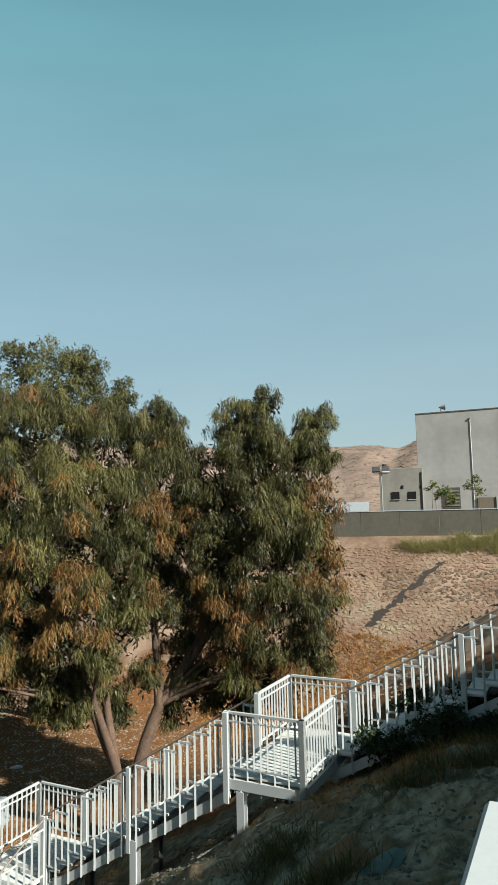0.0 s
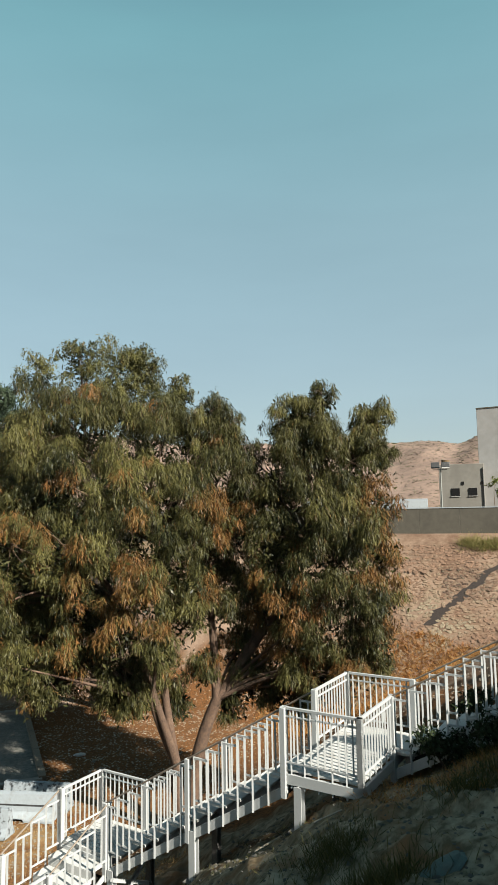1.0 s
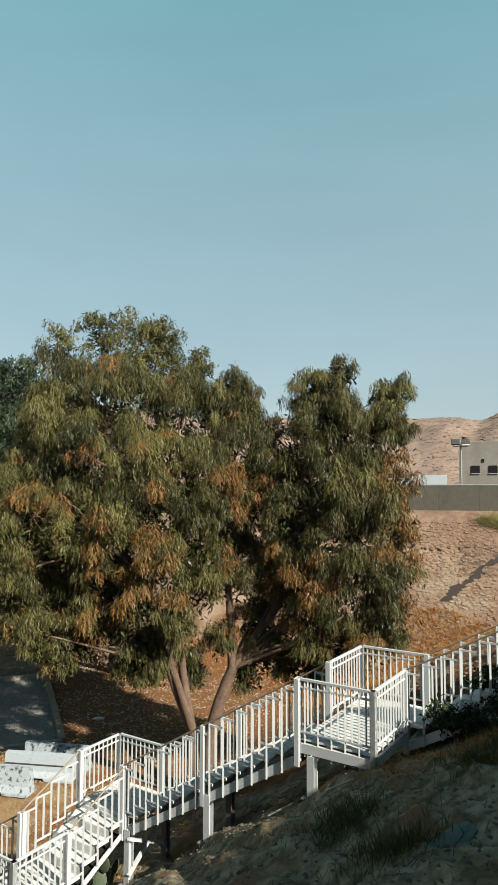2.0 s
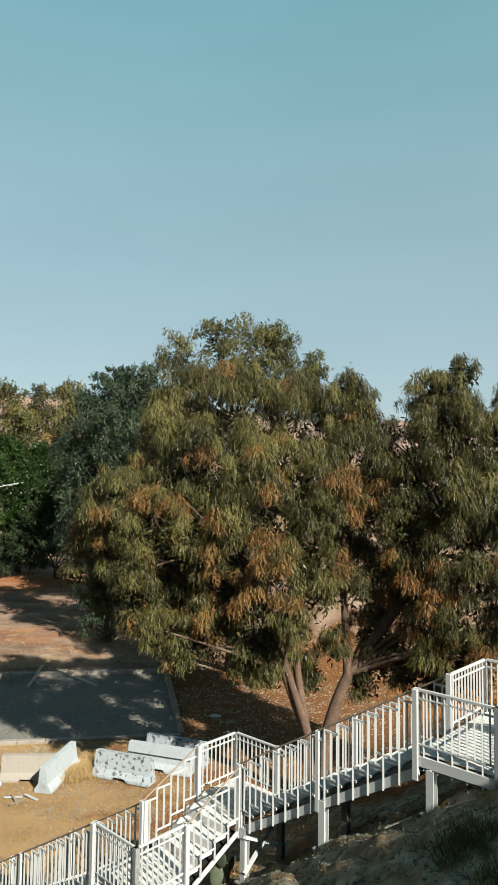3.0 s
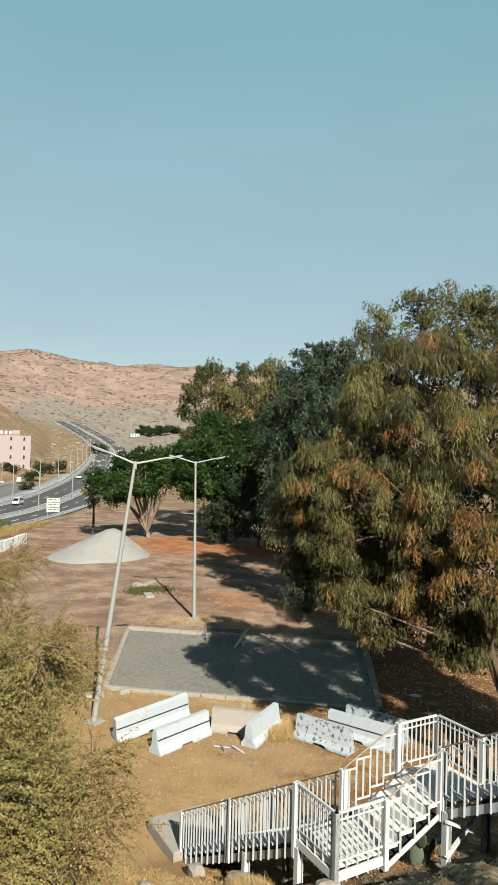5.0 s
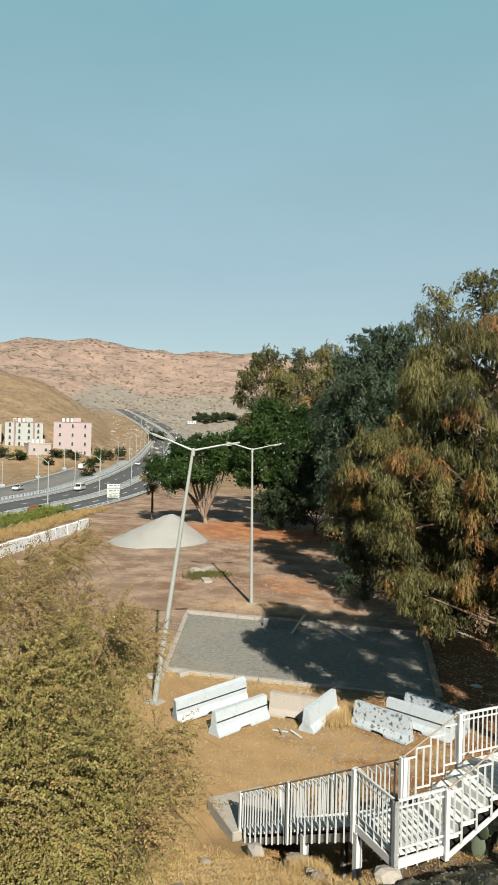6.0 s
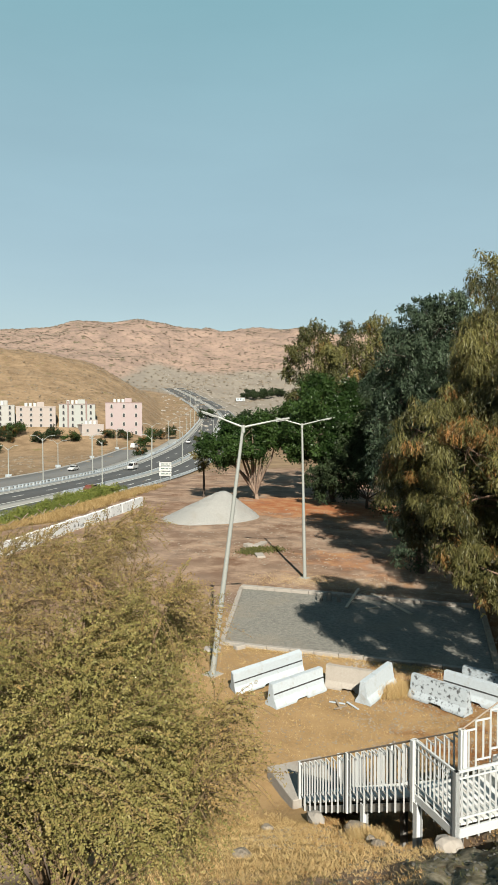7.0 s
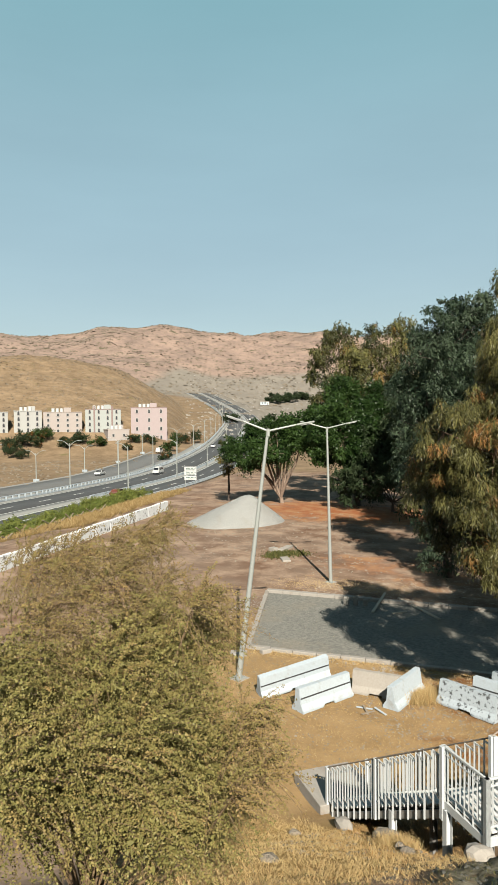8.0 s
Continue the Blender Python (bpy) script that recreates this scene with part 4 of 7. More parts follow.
RIGHT_CLUMPS = [
    (0.8, 21.1, 12.6, 0.94), (1.6, 21.0, 13.3, 0.54), (3.2, 21.3, 12.6, 0.70), (2.4, 20.5, 11.1, 1.10), (0.2, 20.6, 10.8, 1.14),
    (-0.9, 21.5, 9.7, 1.10), (1.4, 20.1, 9.6, 1.28), (3.1, 20.4, 9.9, 0.88), (0.1, 20.6, 8.1, 1.23), (1.8, 19.7, 8.0, 1.27),
    (3.3, 20.4, 8.4, 0.74), (3.2, 20.4, 7.1, 0.80), (1.2, 19.8, 6.3, 1.18), (2.8, 20.0, 5.9, 0.90), (-0.3, 21.5, 6.6, 1.19),
    (-1.2, 21.5, 5.3, 0.92), (1.0, 20.6, 5.0, 0.81), (2.6, 20.4, 5.1, 0.81), (-2.0, 22.3, 8.1, 1.14), (-1.5, 21.3, 6.9, 1.13),
    (-2.3, 21.0, 7.2, 0.99), (-0.8, 21.1, 4.5, 0.88), (0.3, 20.6, 5.4, 1.03), (1.6, 20.1, 4.7, 0.88),
]
RIGHT_CLUMPS += [
    (-0.1, 21.1, 4.1, 0.62), (-0.9, 21.5, 11.4, 0.70), (-0.2, 20.2, 8.8, 1.03), (1.6, 21.0, 11.8, 1.07), (2.4, 19.6, 9.0, 1.01),
    (2.5, 19.6, 7.1, 1.01), (0.5, 19.8, 7.0, 1.10), (-1.4, 21.0, 9.4, 0.98), (-1.5, 21.0, 3.8, 0.56), (0.6, 20.6, 4.2, 0.72),
    (-2.3, 20.5, 5.0, 0.58), (0.9, 21.1, 12.8, 0.64), (0.4, 21.0, 12.0, 0.73), (1.5, 20.9, 11.8, 0.69), (3.1, 21.1, 12.4, 0.54),
    (2.8, 20.9, 11.8, 0.64), (3.4, 20.9, 11.5, 0.60), (0.3, 22.7, 9.9, 1.12), (0.1, 22.4, 8.6, 1.03), (0.6, 22.7, 11.1, 0.95),
    (-0.2, 22.4, 7.0, 1.03),
]
BEHIND_CLUMPS = [
    (-7.5, 30.1, 16.3, 1.6), (-9.0, 29.7, 16.9, 1.02), (-10.4, 28.1, 15.8, 1.08), (-6.2, 30.4, 16.2, 1.33), (-4.3, 29.7, 15.2, 0.9),
    (-4.7, 28.6, 14.0, 1.48),
    (-8.0, 28.9, 14.8, 1.53), (-6.2, 29.4, 14.1, 1.53), (-12.8, 33.2, 2.6, 1.5), (-11.2, 32.2, 3.6, 1.6), (-14.2, 35.0, 3.0, 1.7), (-9.8, 31.0, 2.6, 1.5), (-12.0, 31.5, 5.8, 1.7), (-11.7, 32.0, 2.2, 1.4), (-12.6, 33.0, 4.2, 1.5),
]
OLIVE_CLUMPS = [
    (-50.1, 72.3, 20.6, 2.76), (-50.4, 69.7, 18.0, 2.39), (-47.7, 71.6, 17.4, 2.99), (-48.8, 69.6, 14.3, 3.09), (-47.2, 76.6, 21.1, 2.36),
    (-44.6, 80.4, 21.9, 2.57), (-42.6, 79.3, 18.9, 3.13), (-44.9, 75.7, 17.8, 3.21), (-45.7, 72.8, 14.6, 3.35), (-42.2, 77.2, 14.9, 3.43),
    (-50.6, 68.3, 15.7, 1.47), (-50.2, 68.6, 12.1, 1.84),
]
CASU_CLUMPS = [
    (-23.1, 51.0, 17.9, 1.76), (-20.8, 49.9, 17.2, 1.42), (-25.2, 52.2, 16.2, 2.12), (-26.9, 53.6, 14.3, 2.29), (-21.3, 49.6, 14.9, 2.16),
    (-27.8, 53.2, 11.2, 2.34), (-22.5, 49.1, 11.6, 2.34), (-30.2, 54.2, 12.2, 2.15), (-19.6, 46.0, 8.9, 1.95), (-24.5, 49.2, 8.2, 2.38),
    (-28.6, 52.8, 7.0, 2.08), (-18.9, 46.3, 11.9, 1.73), (-24.4, 51.5, 19.1, 1.1),
]
FICUS_CLUMPS = [
    (-52.3, 57.9, 7.6, 2.43), (-52.6, 54.9, 6.3, 1.71), (-50.4, 59.6, 8.5, 2.43), (-48.1, 61.4, 7.5, 2.43), (-50.5, 54.1, 5.0, 1.41),
    (-48.2, 56.2, 6.2, 1.92), (-49.9, 62.6, 8.9, 2.08), (-48.9, 59.5, 5.7, 1.33), (-51.6, 58.5, 8.6, 1.48),
]
FICUSB_CLUMPS = [
    (-43.6, 62.3, 10.6, 2.76), (-42.5, 65.4, 11.7, 2.97), (-43.6, 59.8, 8.0, 2.31), (-41.9, 63.4, 8.0, 3.03), (-42.9, 61.5, 6.0, 2.21),
    (-40.7, 66.5, 8.7, 2.83), (-40.7, 64.2, 5.4, 2.5), (-37.5, 63.8, 5.6, 2.44), (-46.9, 62.4, 10.5, 2.02), (-44.8, 66.3, 13.4, 2.08),
]
CLOSE_CLUMPS = [
    (-41.6, 60.0, 3.3, 1.52), (-39.3, 60.4, 3.5, 1.75), (-36.1, 60.0, 3.7, 1.95), (-32.1, 57.7, 4.4, 1.95), (-27.4, 53.4, 5.5, 1.98),
    (-23.8, 50.7, 5.6, 1.85), (-39.6, 62.5, 5.5, 1.92), (-30.0, 56.5, 7.4, 1.88), (-25.4, 52.1, 8.1, 1.81), (-19.9, 45.9, 5.8, 1.48),
]
SIDE_CLUMPS = [
    (-18.3, 37.2, 1.7, 1.35), (-17.3, 37.3, 2.7, 1.45), (-18.9, 37.4, 3.4, 1.3),
    (-16.5, 38.6, 16.5, 1.55), (-17.3, 38.3, 15.2, 1.83), (-16.7, 36.3, 11.9, 2.08), (-18.7, 37.6, 10.9, 2.0), (-20.6, 38.9, 14.0, 1.91),
    (-19.6, 39.4, 15.9, 1.38), (-21.0, 38.7, 11.7, 1.91), (-19.6, 37.2, 9.2, 1.82), (-16.8, 36.3, 9.2, 1.73), (-18.4, 36.7, 13.3, 1.78),
    (-19.8, 37.1, 6.8, 1.64), (-17.1, 36.1, 6.6, 1.56),
]
THORN_CLUMPS = [
    (-9.2, 5.1, 6.4, 0.9), (-9.2, 6.0, 6.6, 0.84), (-8.6, 4.7, 5.6, 1.01), (-8.1, 5.5, 5.7, 1.09), (-7.9, 6.4, 5.7, 0.85),
    (-7.2, 5.4, 5.2, 1.09), (-7.4, 4.3, 5.1, 1.09), (-7.0, 6.2, 4.9, 0.86), (-6.5, 5.9, 4.4, 0.71), (-6.6, 5.2, 4.5, 0.76),
    (-7.0, 4.5, 4.6, 0.60), (-7.4, 3.8, 4.8, 0.52), (-9.1, 7.0, 6.2, 0.62), (-8.2, 7.4, 5.8, 0.55), (-8.6, 8.4, 5.9, 0.49),
    (-11.1, 6.8, 7.0, 0.69), (-11.5, 6.1, 6.8, 0.81), (-11.1, 8.5, 7.0, 0.55), (-10.2, 7.2, 6.8, 0.61), (-9.3, 7.6, 6.6, 0.43),
    (-8.7, 6.4, 6.0, 0.79), (-8.6, 7.7, 6.2, 0.47), (-7.3, 6.5, 6.8, 0.40), (-7.4, 6.8, 6.9, 0.34),
    (-8.4, 3.9, 6.2, 0.75), (-7.7, 3.6, 5.8, 0.70), (-7.0, 3.3, 5.5, 0.65), (-8.9, 4.6, 6.5, 0.80), (-9.6, 5.9, 7.3, 0.42), (-9.5, 6.7, 7.4, 0.38), (-9.4, 7.2, 7.6, 0.34), (-9.3, 7.7, 7.7, 0.28),
    (-9.9, 5.5, 7.2, 0.50), (-8.8, 6.2, 7.1, 0.45), (-5.9, 6.2, 5.4, 0.36), (-5.6, 6.1, 5.1, 0.32), (-5.5, 5.5, 5.1, 0.38), (-6.0, 6.4, 5.7, 0.28),
]

GROVE_CLUMPS = [(-17 + 5 * math.sin(i * 2.4), 47 + 4 * math.cos(i * 1.7), 2.5 + i * 0.75, 2.3) for i in range(15)]
BACK_CLUMPS = [(-33 + 7 * math.sin(i * 2.4), 66 + 4 * math.cos(i * 1.7), 1.6 + i * 0.62, 2.9) for i in range(20)]

def limb_line(a, b, sag, n=8, wob=0.12):
    a, b = np.asarray(a, float), np.asarray(b, float)
    t = np.linspace(0, 1, n)[:, None]
    mid = (a + b) / 2 + np.array([0, 0, sag]) + rng.normal(size=3) * wob * np.linalg.norm(b - a)
    P = (1 - t) ** 2 * a + 2 * t * (1 - t) * mid + t ** 2 * b
    return P


def sprays(clumps, density, per, spray, leaf, hang, dry_share, tufts=20, dome=0.75, stagger=0.7, squash=(1, 1, 1), power=0.4, spread=0.55, up=0.0, out=0.35):
    """Leaves on drooping or rising sprays, set through the clumps of a crown."""
    B, D, L, Wd, F, dry, tone = [], [], [], [], [], [], []
    for cx, cy, cz, r in clumps:
        d, k = in_ball(tufts, 0.22)
        d[:, 2] = np.where(d[:, 2] < -0.25, -d[:, 2] * 0.7, d[:, 2]) * dome + d[:, 2] * (1 - dome)
        toward = rng.uniform(-1, 1) * stagger * r
        heart = np.array([cx - 0.2 * toward, cy - toward, cz]) + d * (k * r * 0.80)[:, None] * np.array(squash)
        rs = r * rng.uniform(0.20, 0.36, tufts)
        lobe_mood = rng.random() < dry_share
        num = np.maximum(4, (density * rs * rs)).astype(int)
        own = np.repeat(np.arange(tufts), num)
        n = len(own)
        mood = np.where(rng.random(tufts) < (0.5 if lobe_mood else 0.08 * (dry_share > 0)) * (0.3 if cz > 11 else 1.0), 0.6, 0.04)[own]
        tn = np.clip(rng.normal(rng.uniform(0.1, 0.9), 0.16, tufts), 0, 1)[own]
        d, k = in_ball(n, power)
        p = heart[own] + d * (k * rs[own])[:, None]
        way = unit(d * out + rng.normal(size=(n, 3)) * spread * 0.6 + np.array([0, 0, up - hang]))
        ln = spray * rng.uniform(0.6, 1.3, n) * np.clip(rs[own] / 0.5, 0.5, 1.6)
        dr = np.clip(rng.normal(mood, 0.25), 0, 0.95) * (rng.random(n) < np.where(mood > 0.3, 0.9, 0.2)) * (dry_share > 0)
        for j in range(per):
            f = (j + rng.random(n)) / per
            q = p + way * (ln * f)[:, None] + np.array([0, 0, -1.0]) * (ln * f * f * 0.5 * hang)[:, None]
            B.append(q)
            F.append(d + np.array([0, 0, 0.3]) + rng.normal(size=(n, 3)) * 0.5)
            D.append(way * 0.55 + np.array([0, 0, -hang]) * 0.5 + rng.normal(size=(n, 3)) * spread)
            L.append(leaf[0] * rng.uniform(0.7, 1.3, n))
            Wd.append(leaf[1] * rng.uniform(0.8, 1.25, n))
            dry.append(dr)
            tone.append(tn)
    V, Q = slivers(np.concatenate(B), np.concatenate(D), np.concatenate(L), np.concatenate(Wd), np.concatenate(F))
    return V, Q, np.stack([np.repeat(np.concatenate(dry), 3), np.repeat(np.concatenate(tone), 3)])


def mops(clumps, density, per, strand, leaf, dry_share, heads=11, top=3, curtain=0.9, lie=0.5, rust=()):
    """Drooping foliage: each clump is a bundle of domed heads, whose leafy strands hang over the dome and down like hair."""
    B, D, L, Wd, F, dry, tone = [], [], [], [], [], [], []
    for cx, cy, cz, r in clumps:
        d = unit(rng.normal(size=(heads, 3)) + np.array([0.1, -0.3, 0.2]))
        heart = np.array([cx, cy, cz]) + d * (r * rng.uniform(0.5, 0.95, heads))[:, None]
        rs = r * rng.uniform(0.19, 0.34, heads)
        tall = rng.uniform(0.75, 1.25, heads)
        if top:
            h2 = np.array([cx, cy, cz + 0.62 * r]) + rng.normal(size=(top, 3)) * np.array([0.42, 0.42, 0.12]) * r
            heart, rs, tall = np.concatenate([heart, h2]), np.concatenate([rs, r * rng.uniform(0.14, 0.24, top)]), np.concatenate([tall, rng.uniform(1.3, 2.0, top)])
        m = len(heart)
        num = np.maximum(6, density * rs * rs * (0.6 + 0.4 * tall)).astype(int)
        own = np.repeat(np.arange(m), num)
        n = len(own)
        rusty = rng.random() < dry_share * (1.6 if cz < 8.5 and cx > -8.5 else 0.25)
        mood = np.where(rng.random(m) < (0.45 if rusty else 0.07) * (0.3 if cz > 11 else 1.0) * (dry_share > 0), 0.65, 0.03)
        for rx, ry, rz, rr in rust:
            mood = np.where(np.linalg.norm(heart - np.array([rx, ry, rz]), axis=1) < rr, 0.6, mood)
        mood = mood[own]
        tn = np.clip(rng.normal(rng.uniform(0.05, 0.75), 0.18, m), 0, 1)[own]
        d, k = in_ball(n, 0.22)
        flat = unit(d * np.array([1, 1, 0]))
        low = d[:, 2] < 0
        p = np.where(low[:, None], flat * np.clip(np.hypot(d[:, 0], d[:, 1]), 0.55, 1)[:, None] + np.array([0, 0, 1]) * (d[:, 2] * curtain)[:, None], d) * (k * rs[own])[:, None]
        p = heart[own] + p * np.stack([np.ones(n), np.ones(n), tall[own]], 1)
        outw = np.where(low[:, None], flat, d)
        fall = unit(np.array([0, 0, -0.9]) + outw * 0.40 + rng.normal(size=(n, 3)) * 0.28)
        ln = strand * rng.uniform(0.5, 1.4, n) * np.clip(rs[own] / 0.5, 0.5, 1.4)
        dr = np.clip(rng.normal(mood, 0.25), 0, 0.95) * (rng.random(n) < np.where(mood > 0.3, 0.9, 0.12)) * (dry_share > 0)
        for j in range(per):
            f = (j + rng.random(n)) / per
            B.append(p + fall * (ln * f)[:, None] - np.array([0, 0, 0.5]) * (ln * f * f)[:, None])
            D.append(fall + np.array([0, 0, -0.5]) + rng.normal(size=(n, 3)) * lie)
            F.append(outw + np.array([0, 0, 0.25]) + rng.normal(size=(n, 3)) * 0.4)
            L.append(leaf[0] * rng.uniform(0.7, 1.3, n))
            Wd.append(leaf[1] * rng.uniform(0.8, 1.25, n))
            dry.append(dr)
            tone.append(tn)
    V, Q = slivers(np.concatenate(B), np.concatenate(D), np.concatenate(L), np.concatenate(Wd), np.concatenate(F))
    return V, Q, np.stack([np.repeat(np.concatenate(dry), 3), np.repeat(np.concatenate(tone), 3)])


def tree(name, label, base, clumps, leaf_mat, bark, trunk_r, fork, leaves, category="tree", stems=(), limb_r=0.09, sag=0.5):
    """A tree: trunk with its stems, a limb to each clump, and a crown of leaves."""
    base = (base[0], base[1], gz(base[0], base[1]) - 0.1) if len(base) == 2 else base
    th = thing(name, base, label, category)
    o = np.array(base)
    fk = np.array(fork)
    pieces = [tube(limb_line(o, fk, 0.0, 8, 0.05) - o, np.linspace(trunk_r, trunk_r * 0.7, 8), 9)]
    tops = [fk]
    for s in stems:
        s = np.array(s)
        pieces.append(tube(limb_line(fk, s, 0.3, 9, 0.06) - o, np.linspace(trunk_r * 0.62, trunk_r * 0.35, 9), 8))
        tops.append(s)
    np_mesh("trunk", *merge(pieces), bark, th, True)
    for cx, cy, cz, r in clumps:
        c = np.array([cx, cy, cz])
        t = min(tops, key=lambda q: np.linalg.norm(q - c) + (4 if q[2] > cz + 0.5 else 0))
        ps = [tube(limb_line(t, c, sag, 8, 0.07) - o, np.linspace(limb_r, limb_r * 0.3, 8), 6)]
        for _ in range(5):
            e = c + unit(rng.normal(size=3)) * r * 0.8
            ps.append(tube(limb_line(c, e, 0.1, 5, 0.12) - o, np.linspace(limb_r * 0.3, limb_r * 0.08, 5), 4))
        np_mesh("limb", *merge(ps), bark, th, True)
    V, Q, dry = (mops if "heads" in leaves else sprays)(clumps, **leaves)
    np_mesh("crown", V - o.astype(np.float32), Q, leaf_mat, th, False, dry)
    # broad leaves deep inside the crown, toned near black to paint its inner shade
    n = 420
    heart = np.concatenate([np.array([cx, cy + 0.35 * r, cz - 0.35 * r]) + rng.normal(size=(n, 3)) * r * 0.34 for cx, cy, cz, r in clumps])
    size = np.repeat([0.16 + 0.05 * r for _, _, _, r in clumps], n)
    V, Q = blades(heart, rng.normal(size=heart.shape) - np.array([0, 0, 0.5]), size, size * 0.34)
    np_mesh("shade_foliage", V - o.astype(np.float32), Q, leaf_mat, th, False, np.stack([np.zeros(len(V)), np.full(len(V), 0.03)]))
    return th


GUM = dict(density=1080, per=6, strand=0.30, leaf=(0.140, 0.0175), dry_share=0.06, heads=15, lie=0.42, curtain=0.55)
tree("eucalyptus_tree", "tall weeping eucalyptus with grey-green leaves and rusty dry sprays", (-2.88, 20.32), WEEPING_CLUMPS, EUCALYPT, BARK_PALE, 0.22, (-3.07, 20.25, 2.12), dict(GUM, dry_share=0.02, rust=[(-3.98, 18.27, 7.56, 0.97), (-4.51, 18.27, 6.27, 0.64), (-3.76, 18.27, 6.91, 0.75), (-5.38, 17.85, 7.88, 0.54), (-6.02, 18.06, 10.57, 0.54), (-1.72, 19.67, 9.82, 0.75)]),
     stems=((-3.74, 19.74, 4.10), (-4.56, 19.46, 6.91), (-3.61, 20.32, 8.63)), sag=0.45, limb_r=0.07)
tree("eucalyptus_tree", "weeping eucalyptus with many rusty sprays beside the staircase", (-2.69, 20.43), RIGHT_CLUMPS, EUCALYPT, BARK_PALE, 0.24, (-1.89, 20.64, 3.88), dict(GUM, dry_share=0.32, rust=[(-1.83, 19.56, 8.20, 0.86), (-1.40, 20.21, 9.92, 0.75), (3.22, 20.10, 9.82, 0.86), (3.44, 20.10, 8.53, 0.75), (2.69, 20.00, 7.77, 0.75)]),
     stems=((-2.19, 20.85, 7.02), (-0.17, 21.07, 7.34), (1.18, 20.96, 8.42)), sag=0.45, limb_r=0.07)
tree("eucalyptus_tree", "tall dark eucalyptus standing behind the weeping ones", (-9.3, 33.8), BEHIND_CLUMPS, EUC_FAR, BARK, 0.32, (-9.0, 31.6, 4.5), dict(GUM, density=300, leaf=(0.16, 0.042), dry_share=0.05, curtain=0.6, lie=0.9, heads=13),
     stems=((-8.6, 29.6, 11.0), (-6.8, 29.8, 10.0)), sag=0.4)
FAR_GUM = dict(density=42, per=7, strand=0.4, leaf=(0.40, 0.13), dry_share=0.12, curtain=0.5, lie=0.9, heads=13)
tree("eucalyptus_tree", "distant olive-coloured eucalyptus grove tree", (-46, 73.5), OLIVE_CLUMPS, EUC_FAR, BARK, 0.4, (-46, 74, 6), FAR_GUM,
     stems=((-49.5, 71, 12), (-44.5, 77, 12)), limb_r=0.15)
SHE_OAK = dict(density=50, per=7, strand=0.35, leaf=(0.34, 0.10), dry_share=0.0, curtain=0.5, lie=1.0, heads=15)
tree("casuarina_tree", "dark bluish-green casuarina beyond the lot", (-25.5, 52.0), CASU_CLUMPS, CASUARINA, BARK, 0.38, (-25, 51.5, 3), SHE_OAK,
     stems=((-22, 50, 9), (-27, 53, 9)), limb_r=0.13)
# this and the next tree take a darker leaf: the grove's shade as colour
tree("casuarina_tree", "shady casuarina at the dark end of the lot", (-17.0, 47.0), GROVE_CLUMPS, SHRUB, BARK, 0.35, (-17, 47, 3), SHE_OAK,
     stems=((-15, 47, 8), (-19, 47, 8)), limb_r=0.13)
tree("casuarina_tree", "dense dark tree closing the back of the grove", (-33.0, 66.0), BACK_CLUMPS, SHRUB, BARK, 0.4, (-33, 66, 3), dict(SHE_OAK, leaf=(0.5, 0.13), density=34),
     stems=((-30, 66, 8), (-36, 66, 8)), limb_r=0.15)
FIG = dict(dome=0.3, density=100, per=6, spray=0.35, leaf=(0.30, 0.17), hang=0.1, dry_share=0.0, power=0.3, spread=0.9, up=0.3, out=0.8)
tree("ficus_tree", "spreading dark-green ficus on a bundle of bare stems", (-50.5, 60.8), FICUS_CLUMPS, FICUS, BARK_FIG, 0.30, (-50.5, 60.6, 0.7), FIG,
     stems=((-53.0, 58.8, 4.4), (-51.3, 60.9, 5.6), (-48.8, 59.2, 4.9), (-47.6, 60.0, 5.0), (-50.3, 59.6, 5.4), (-52, 58.2, 4.6), (-50.9, 58.6, 5.0), (-49.6, 59.6, 5.0), (-48.2, 60.8, 5.2), (-49.9, 61.5, 5.8), (-51.6, 59.6, 5.4)), limb_r=0.1)
tree("ficus_tree", "large dark-green ficus shading the back of the lot", (-42.0, 64.5), FICUSB_CLUMPS, FICUS, BARK, 0.4, (-42.2, 64.2, 2.5), FIG,
     stems=((-44, 63, 6), (-40, 65, 6)), limb_r=0.12)
tree("casuarina_tree", "dark bluish-green casuarina close behind the eucalyptus trees", (-18.2, 37.9), SIDE_CLUMPS, CASUARINA, BARK, 0.3, (-18.2, 37.9, 4.0), dict(SHE_OAK, density=95, leaf=(0.26, 0.07)),
     stems=((-19.4, 37.9, 9.0), (-16.8, 38.4, 8.0)), limb_r=0.10)
# added foliage: its dark leaf stands for the black shade among the trunks
tree("shade_stand_in", "added low tree, dark in place of the shade at the back of the lot", (-36.0, 62.0), CLOSE_CLUMPS, SHRUB, BARK, 0.2, (-36, 62, 1.0), dict(SHE_OAK, density=46), limb_r=0.08)

